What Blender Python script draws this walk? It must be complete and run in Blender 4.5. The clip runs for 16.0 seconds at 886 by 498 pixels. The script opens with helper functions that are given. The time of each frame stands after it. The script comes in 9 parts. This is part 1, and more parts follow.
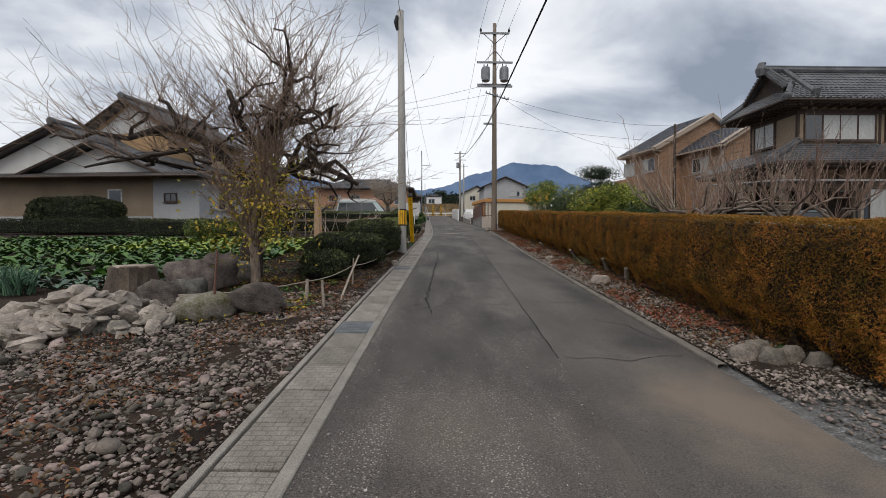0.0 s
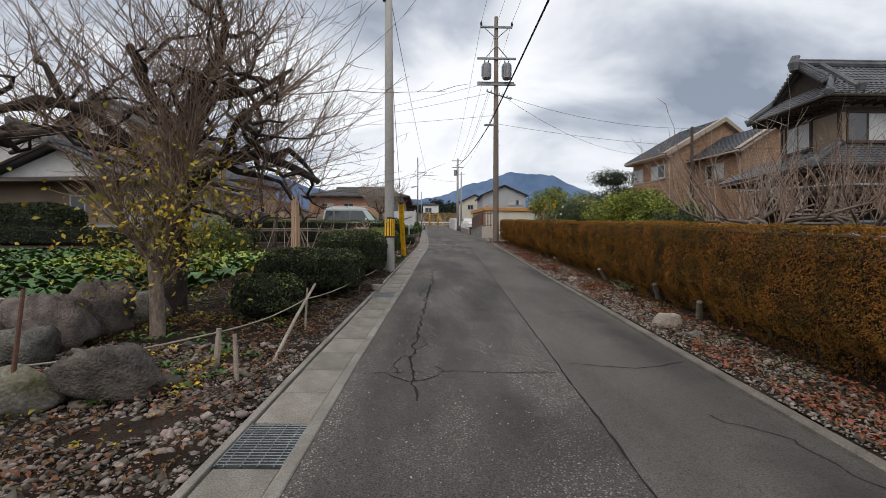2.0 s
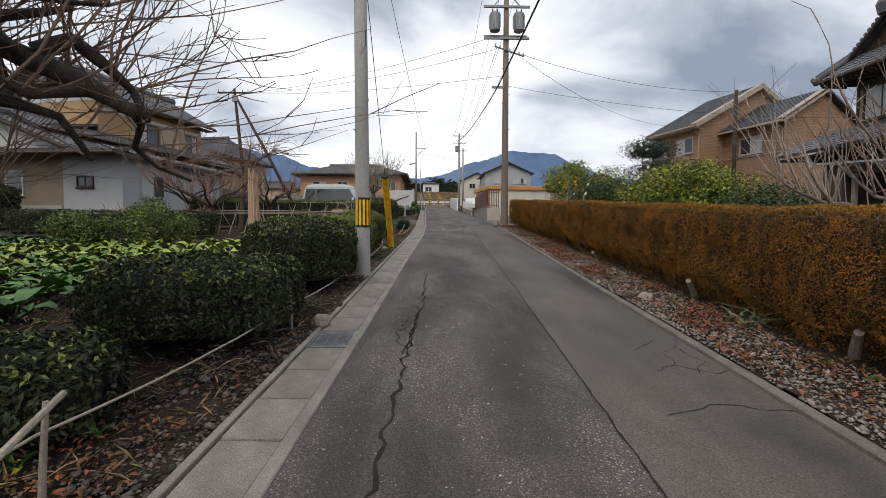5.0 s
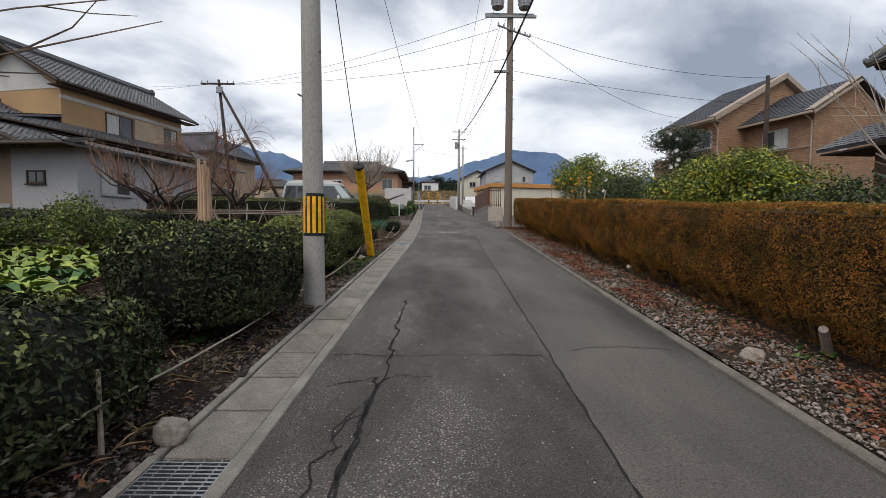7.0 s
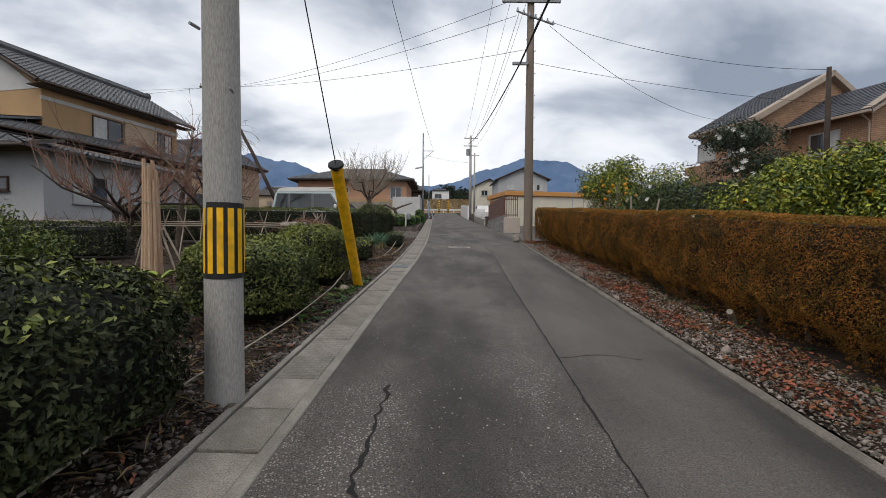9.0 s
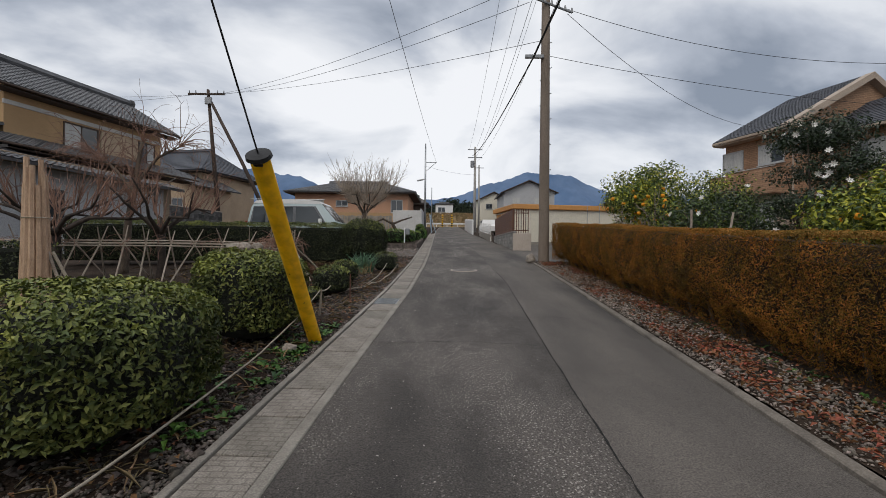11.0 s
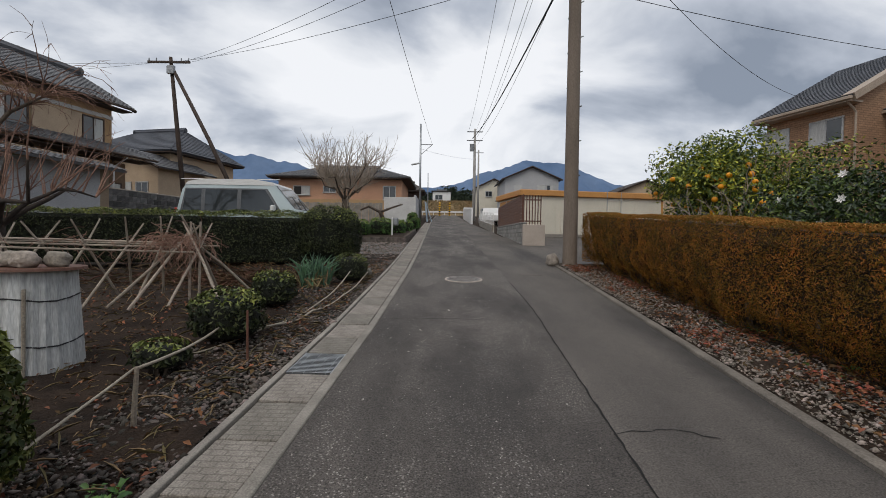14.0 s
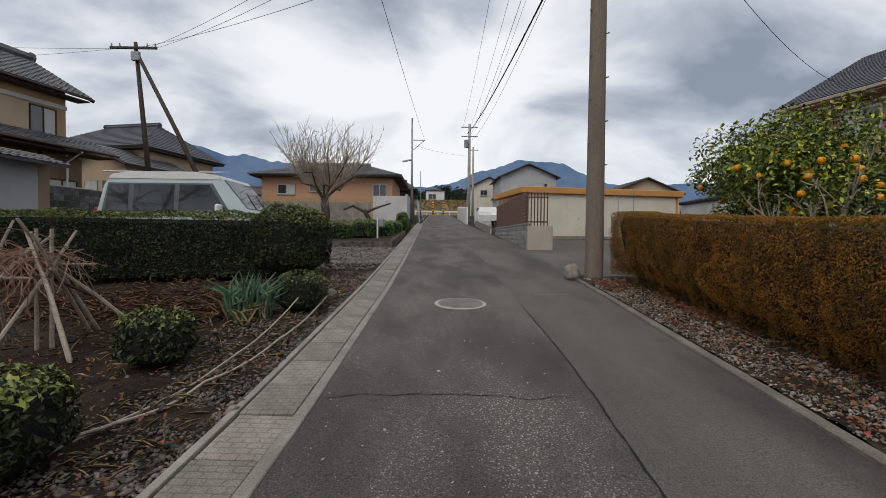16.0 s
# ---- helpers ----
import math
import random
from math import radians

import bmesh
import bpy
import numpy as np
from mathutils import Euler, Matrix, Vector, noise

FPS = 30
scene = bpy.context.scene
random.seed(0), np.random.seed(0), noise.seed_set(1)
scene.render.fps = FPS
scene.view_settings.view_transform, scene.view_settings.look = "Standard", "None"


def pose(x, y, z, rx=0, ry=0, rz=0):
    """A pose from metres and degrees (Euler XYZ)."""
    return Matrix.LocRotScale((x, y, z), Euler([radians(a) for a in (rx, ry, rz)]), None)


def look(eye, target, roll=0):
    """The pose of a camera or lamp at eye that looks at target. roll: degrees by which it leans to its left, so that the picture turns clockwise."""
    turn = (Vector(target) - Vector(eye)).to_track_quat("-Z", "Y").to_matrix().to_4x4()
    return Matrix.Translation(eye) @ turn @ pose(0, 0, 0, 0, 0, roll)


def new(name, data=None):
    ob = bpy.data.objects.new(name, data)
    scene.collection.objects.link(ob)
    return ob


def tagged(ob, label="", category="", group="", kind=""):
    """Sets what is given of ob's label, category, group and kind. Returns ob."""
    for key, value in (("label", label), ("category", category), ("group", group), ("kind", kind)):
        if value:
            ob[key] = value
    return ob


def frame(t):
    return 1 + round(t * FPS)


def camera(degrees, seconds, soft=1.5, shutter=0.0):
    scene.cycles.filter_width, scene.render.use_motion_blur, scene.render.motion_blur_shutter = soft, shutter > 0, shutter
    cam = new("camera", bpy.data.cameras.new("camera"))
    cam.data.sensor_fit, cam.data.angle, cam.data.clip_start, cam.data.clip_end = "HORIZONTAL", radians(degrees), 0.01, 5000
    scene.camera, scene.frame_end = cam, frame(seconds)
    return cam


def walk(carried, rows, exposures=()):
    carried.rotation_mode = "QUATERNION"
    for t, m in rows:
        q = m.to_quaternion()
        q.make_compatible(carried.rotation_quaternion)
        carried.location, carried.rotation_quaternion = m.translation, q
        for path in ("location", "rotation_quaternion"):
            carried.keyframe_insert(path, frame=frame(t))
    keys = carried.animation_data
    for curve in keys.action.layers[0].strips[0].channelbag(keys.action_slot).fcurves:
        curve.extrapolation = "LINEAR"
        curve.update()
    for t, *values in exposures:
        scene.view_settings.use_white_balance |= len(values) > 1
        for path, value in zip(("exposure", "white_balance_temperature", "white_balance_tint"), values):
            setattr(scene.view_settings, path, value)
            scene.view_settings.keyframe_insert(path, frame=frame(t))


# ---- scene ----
# Camera and walk
cam = camera(90.0, 16.0, soft=0.6)
METRES, DEPTH, EYE, TURN = 23.8, 0.879, 1.5, -1.365
ROWS = [
    (0.0, 0.0, 0.0, 0.0, 0.0, -1.03, -0.0),
    (0.5, -0.0022, 0.0331, 0.0017, -0.47, -0.54, -0.06),
    (1.0, -0.0002, 0.0649, 0.0037, -0.31, -0.35, -0.07),
    (1.5, -0.0005, 0.0982, 0.0051, -0.57, -0.16, -0.07),
    (2.0, 0.001, 0.1297, 0.0071, -0.34, 0.01, -0.13),
    (2.5, 0.0023, 0.1616, 0.0092, -0.35, -0.18, -0.19),
    (3.0, 0.0024, 0.1924, 0.0112, -0.14, -0.46, -0.16),
    (3.5, 0.0027, 0.2236, 0.0136, -0.18, -0.84, -0.23),
    (4.0, 0.0017, 0.2542, 0.0156, -0.13, -1.38, -0.16),
    (6.5, 0.0126, 0.4064, 0.0241, -0.42, -2.92, -0.25),
    (7.0, 0.0134, 0.4367, 0.0253, -0.21, -2.44, -0.29),
    (7.5, 0.0144, 0.4658, 0.0274, 0.34, -2.15, -0.33),
    (8.0, 0.0147, 0.4975, 0.0289, 0.18, -2.14, -0.37),
    (8.5, 0.0144, 0.5288, 0.0313, 0.47, -2.01, -0.42),
    (9.0, 0.0143, 0.5621, 0.034, 1.02, -1.48, -0.45),
    (11.5, 0.0179, 0.719, 0.0456, 1.46, 0.12, -0.53),
    (12.0, 0.0201, 0.7512, 0.0477, 1.24, -0.04, -0.63),
    (12.5, 0.0183, 0.7834, 0.0491, 1.2, -0.22, -0.67),
    (13.0, 0.0188, 0.815, 0.0514, 1.61, -0.74, -0.74),
    (13.5, 0.0162, 0.8466, 0.0529, 1.39, -1.1, -0.82),
    (14.0, 0.0164, 0.8774, 0.0541, 1.21, -1.29, -0.8),
    (14.5, 0.0151, 0.9089, 0.0562, 0.62, -0.98, -0.74),
    (15.0, 0.0147, 0.9376, 0.0581, 0.59, -0.8, -0.73),
    (15.5, 0.0159, 0.968, 0.059, 0.43, -1.02, -0.62),
    (16.0, 0.017, 0.9968, 0.0605, 0.55, -1.33, -0.55),
]
walk(cam, [(t, pose(0, 0, EYE, 0, 0, TURN) @ pose(METRES * x, METRES * DEPTH * y, METRES * z, 90 + pitch / DEPTH, roll, yaw / DEPTH))
           for t, x, y, z, yaw, pitch, roll in ROWS], [(0.0, -0.04), (3.0, 0.04), (6.8, 0.13), (9.0, 0.03), (11.5, -0.14), (16.0, -0.12)])

# World: a broken winter overcast over a thin blue sky, and a veiled sun ahead
SUN_EL, SUN_AZ = 48.0, -155.0
world = bpy.data.worlds.new("overcast_sky")
scene.world = world
world.use_nodes = True
wn, wl = world.node_tree.nodes, world.node_tree.links
wn.clear()


def ramp(nodes, stops):
    r = nodes.new("ShaderNodeValToRGB")
    e = r.color_ramp.elements
    while len(e) < len(stops):
        e.new(0.5)
    for el, (p, c) in zip(e, stops):
        el.position = p
        el.color = (c, c, c, 1) if isinstance(c, (int, float)) else (*c, 1)
    return r


w_tc = wn.new("ShaderNodeTexCoord")
w_sep = wn.new("ShaderNodeSeparateXYZ")
wl.new(w_tc.outputs["Generated"], w_sep.inputs[0])
w_h = wn.new("ShaderNodeMath")
w_h.operation = "MAXIMUM"
wl.new(w_sep.outputs["Z"], w_h.inputs[0])
w_h.inputs[1].default_value = 0.0
w_add = wn.new("ShaderNodeMath")
w_add.operation = "ADD"
w_add.inputs[1].default_value = 0.5
wl.new(w_h.outputs[0], w_add.inputs[0])
w_div = wn.new("ShaderNodeVectorMath")
w_div.operation = "DIVIDE"
wl.new(w_tc.outputs["Generated"], w_div.inputs[0])
w_comb = wn.new("ShaderNodeCombineXYZ")
for i in range(3):
    wl.new(w_add.outputs[0], w_comb.inputs[i])
wl.new(w_comb.outputs[0], w_div.inputs[1])
w_flat = wn.new("ShaderNodeVectorMath")
w_flat.operation = "MULTIPLY"
w_flat.inputs[1].default_value = (0.85, 1.0, 1.5)
wl.new(w_div.outputs[0], w_flat.inputs[0])
w_n1 = wn.new("ShaderNodeTexNoise")
w_n1.inputs["Scale"].default_value = 2.3
w_n1.inputs["Detail"].default_value = 8.0
w_n1.inputs["Roughness"].default_value = 0.5
w_n1.inputs["Distortion"].default_value = 0.3
w_shift = wn.new("ShaderNodeVectorMath")
w_shift.operation = "ADD"
w_shift.inputs[1].default_value = (3.4, 1.7, 0.6)
wl.new(w_flat.outputs[0], w_shift.inputs[0])
wl.new(w_shift.outputs[0], w_n1.inputs["Vector"])
# the cloud sheet is thinner ahead, over the road, and thicker towards both sides, overhead and along the horizon
w_side = wn.new("ShaderNodeMapRange")
w_side.inputs["From Min"].default_value, w_side.inputs["From Max"].default_value = -1.0, 1.0
wl.new(w_sep.outputs["X"], w_side.inputs["Value"])
w_thick = ramp(wn, [(0.0, 0.55), (0.22, 0.48), (0.36, 0.40), (0.58, 0.38), (0.68, 0.45), (0.82, 0.53), (1.0, 0.53)])
wl.new(w_side.outputs[0], w_thick.inputs[0])
w_high = ramp(wn, [(0.0, 0.62), (0.10, 0.55), (0.2, 0.42), (0.3, 0.44), (0.45, 0.58), (0.6, 0.55), (1.0, 0.5)])
wl.new(w_h.outputs[0], w_high.inputs[0])
w_sum = wn.new("ShaderNodeMath")
w_sum.operation = "ADD"
wl.new(w_thick.outputs[0], w_sum.inputs[0])
wl.new(w_high.outputs[0], w_sum.inputs[1])
w_bias = wn.new("ShaderNodeMath")
w_bias.operation = "MULTIPLY_ADD"
wl.new(w_sum.outputs[0], w_bias.inputs[0])
w_bias.inputs[1].default_value = 0.36
w_bias.inputs[2].default_value = -0.372
w_total = wn.new("ShaderNodeMath")
w_total.operation = "ADD"
wl.new(w_n1.outputs["Fac"], w_total.inputs[0])
wl.new(w_bias.outputs[0], w_total.inputs[1])
w_cloud = ramp(wn, [(0.36, (1.03, 1.045, 1.08)), (0.45, (0.84, 0.87, 0.925)), (0.53, (0.55, 0.595, 0.68)), (0.63, (0.29, 0.335, 0.415))])
wl.new(w_total.outputs[0], w_cloud.inputs[0])
w_sky = wn.new("ShaderNodeTexSky")
w_sky.sky_type = "NISHITA"
w_sky.sun_disc = False
w_sky.sun_elevation, w_sky.sun_rotation = radians(SUN_EL), radians(SUN_AZ)
w_gain = wn.new("ShaderNodeVectorMath")
w_gain.operation = "SCALE"
w_gain.inputs["Scale"].default_value = 0.1
wl.new(w_sky.outputs[0], w_gain.inputs[0])
w_mix = wn.new("ShaderNodeMix")
w_mix.data_type = "RGBA"
w_mix.inputs["Factor"].default_value = 0.93
wl.new(w_gain.outputs[0], w_mix.inputs["A"])
wl.new(w_cloud.outputs[0], w_mix.inputs["B"])
w_bg = wn.new("ShaderNodeBackground")
w_bg.inputs["Strength"].default_value = 1.0
wl.new(w_mix.outputs["Result"], w_bg.inputs["Color"])
w_out = wn.new("ShaderNodeOutputWorld")
wl.new(w_bg.outputs[0], w_out.inputs[0])

sun_data = bpy.data.lights.new("sun", "SUN")
sun_data.energy, sun_data.angle, sun_data.color = 1.15, radians(35), (1.0, 0.93, 0.84)
sun = new("sun", sun_data)
sun_at = Vector((math.sin(radians(SUN_AZ)) * math.cos(radians(SUN_EL)), math.cos(radians(SUN_AZ)) * math.cos(radians(SUN_EL)), math.sin(radians(SUN_EL))))
sun.matrix_world = look(sun_at * 60, (0, 0, 0))

# Materials


def material(name, base, alt=None, scale=8.0, detail_scale=60.0, rough=0.8, bump=0.3, bump_size=0.01, metal=0.0, spec=0.4, speck=None, island=0.0, piece=0.0, coat=0.0, stretch=(1, 1, 1), contrast=(0.35, 0.68), fine=(0.72, 1.2)):
    """A surface with a coarse and a fine variation, fine relief, and a shift of tone from piece to piece or leaf to leaf."""
    m = bpy.data.materials.new(name)
    m.use_nodes = True
    nt, nl = m.node_tree.nodes, m.node_tree.links
    bs = nt["Principled BSDF"]
    alt = alt or tuple(0.72 * c for c in base)
    tc = nt.new("ShaderNodeTexCoord")
    mp = nt.new("ShaderNodeMapping")
    mp.inputs["Scale"].default_value = stretch
    nl.new(tc.outputs["Object"], mp.inputs[0])
    n1 = nt.new("ShaderNodeTexNoise")
    n1.inputs["Scale"].default_value, n1.inputs["Detail"].default_value, n1.inputs["Roughness"].default_value = scale, 6, 0.6
    nl.new(mp.outputs[0], n1.inputs["Vector"])
    n2 = nt.new("ShaderNodeTexNoise")
    n2.inputs["Scale"].default_value, n2.inputs["Detail"].default_value = detail_scale, 3
    nl.new(tc.outputs["Object"] if stretch[2] == 1 else mp.outputs[0], n2.inputs["Vector"])
    r1 = ramp(nt, [(contrast[0], alt), (contrast[1], base)])
    nl.new(n1.outputs["Fac"], r1.inputs[0])
    r2 = ramp(nt, [(0.3, fine[0]), (0.7, fine[1])])
    nl.new(n2.outputs["Fac"], r2.inputs[0])
    mul = nt.new("ShaderNodeMix")
    mul.data_type, mul.blend_type = "RGBA", "MULTIPLY"
    mul.inputs["Factor"].default_value = 1.0
    nl.new(r1.outputs[0], mul.inputs["A"])
    nl.new(r2.outputs[0], mul.inputs["B"])
    colour = mul.outputs["Result"]
    if speck:
        vo = nt.new("ShaderNodeTexVoronoi")
        vo.inputs["Scale"].default_value = speck[0]
        nl.new(tc.outputs["Object"], vo.inputs["Vector"])
        rs = ramp(nt, [(speck[1], 1.0), (speck[1] + 0.06, 0.0)])
        nl.new(vo.outputs["Distance"], rs.inputs[0])
        msk = nt.new("ShaderNodeMath")
        msk.operation = "MULTIPLY"
        rm = ramp(nt, [(0.45, 0.0), (0.6, 1.0)])
        nl.new(n1.outputs["Fac"], rm.inputs[0])
        nl.new(rs.outputs[0], msk.inputs[0])
        nl.new(rm.outputs[0], msk.inputs[1])
        mx = nt.new("ShaderNodeMix")
        mx.data_type = "RGBA"
        nl.new(msk.outputs[0], mx.inputs["Factor"])
        nl.new(colour, mx.inputs["A"])
        mx.inputs["B"].default_value = (*speck[2], 1)
        colour = mx.outputs["Result"]
    for amount, source in ((island, "island"), (piece, "piece")):
        if amount:
            if source == "island":
                rnd = nt.new("ShaderNodeNewGeometry").outputs["Random Per Island"]
            else:
                rnd = nt.new("ShaderNodeObjectInfo").outputs["Random"]
            hv = nt.new("ShaderNodeHueSaturation")
            mr = nt.new("ShaderNodeMapRange")
            mr.inputs["To Min"].default_value, mr.inputs["To Max"].default_value = 1 - amount, 1 + amount
            nl.new(rnd, mr.inputs["Value"])
            nl.new(mr.outputs[0], hv.inputs["Value"])
            mh = nt.new("ShaderNodeMapRange")
            mh.inputs["To Min"].default_value, mh.inputs["To Max"].default_value = 0.5 + 0.05 * amount, 0.5 - 0.05 * amount
            nl.new(rnd, mh.inputs["Value"])
            nl.new(mh.outputs[0], hv.inputs["Hue"])
            nl.new(colour, hv.inputs["Color"])
            colour = hv.outputs[0]
    nl.new(colour, bs.inputs["Base Color"])
    bs.inputs["Roughness"].default_value, bs.inputs["Metallic"].default_value = rough, metal
    bs.inputs["Specular IOR Level"].default_value = spec
    bs.inputs["Coat Weight"].default_value = coat
    if bump:
        ad = nt.new("ShaderNodeMath")
        ad.operation = "ADD"
        nl.new(n1.outputs["Fac"], ad.inputs[0])
        nl.new(n2.outputs["Fac"], ad.inputs[1])
        bp = nt.new("ShaderNodeBump")
        bp.inputs["Strength"].default_value, bp.inputs["Distance"].default_value = bump, bump_size
        nl.new(ad.outputs[0], bp.inputs["Height"])
        nl.new(bp.outputs[0], bs.inputs["Normal"])
    return m


def glass_material(name, tint, rough=0.06):
    m = bpy.data.materials.new(name)
    m.use_nodes = True
    bs = m.node_tree.nodes["Principled BSDF"]
    bs.inputs["Base Color"].default_value = (*tint, 1)
    bs.inputs["Roughness"].default_value = rough
    bs.inputs["Specular IOR Level"].default_value = 0.8
    return m


def asphalt_material():
    """Two lanes of paving: an older, stony one and a smoother strip along the hedge side; worn, stained and patchy."""
    m = material("asphalt", (0.105, 0.092, 0.082), (0.048, 0.0425, 0.0385), scale=0.9, detail_scale=90, rough=0.86, bump=1.0, bump_size=0.01, fine=(0.35, 1.75),
                 speck=(42.0, 0.24, (0.36, 0.33, 0.30)), stretch=(1.3, 0.5, 1), contrast=(0.3, 0.62))
    return m


def stain(m, colour, spots, amount):
    """Spreads a patchy stain over a ground material: soft ovals (x, y, half width, half length) broken up by noise."""
    nt, nl = m.node_tree.nodes, m.node_tree.links
    bs = nt["Principled BSDF"]
    tc = nt.new("ShaderNodeTexCoord")
    ns = nt.new("ShaderNodeTexNoise")
    ns.inputs["Scale"].default_value, ns.inputs["Detail"].default_value = 2.6, 7
    nl.new(tc.outputs["Object"], ns.inputs["Vector"])
    for x, y, a, b in spots:
        mp = nt.new("ShaderNodeMapping")
        mp.vector_type = "TEXTURE"
        mp.inputs["Location"].default_value, mp.inputs["Scale"].default_value = (x, y, 0), (a, b, 1000)
        nl.new(tc.outputs["Object"], mp.inputs[0])
        ln = nt.new("ShaderNodeVectorMath")
        ln.operation = "LENGTH"
        nl.new(mp.outputs[0], ln.inputs[0])
        ad = nt.new("ShaderNodeMath")
        ad.operation = "ADD"
        nl.new(ln.outputs["Value"], ad.inputs[0])
        nl.new(ns.outputs["Fac"], ad.inputs[1])
        rp = ramp(nt, [(0.72 / 2, amount), (1.4 / 2, 0.0)])
        hf = nt.new("ShaderNodeMath")
        hf.operation = "MULTIPLY"
        hf.inputs[1].default_value = 0.5
        nl.new(ad.outputs[0], hf.inputs[0])
        nl.new(hf.outputs[0], rp.inputs[0])
        mx = nt.new("ShaderNodeMix")
        mx.data_type = "RGBA"
        nl.new(rp.outputs[0], mx.inputs["Factor"])
        nl.new(bs.inputs["Base Color"].links[0].from_socket, mx.inputs["A"])
        mx.inputs["B"].default_value = (*colour, 1)
        nl.new(mx.outputs["Result"], bs.inputs["Base Color"])


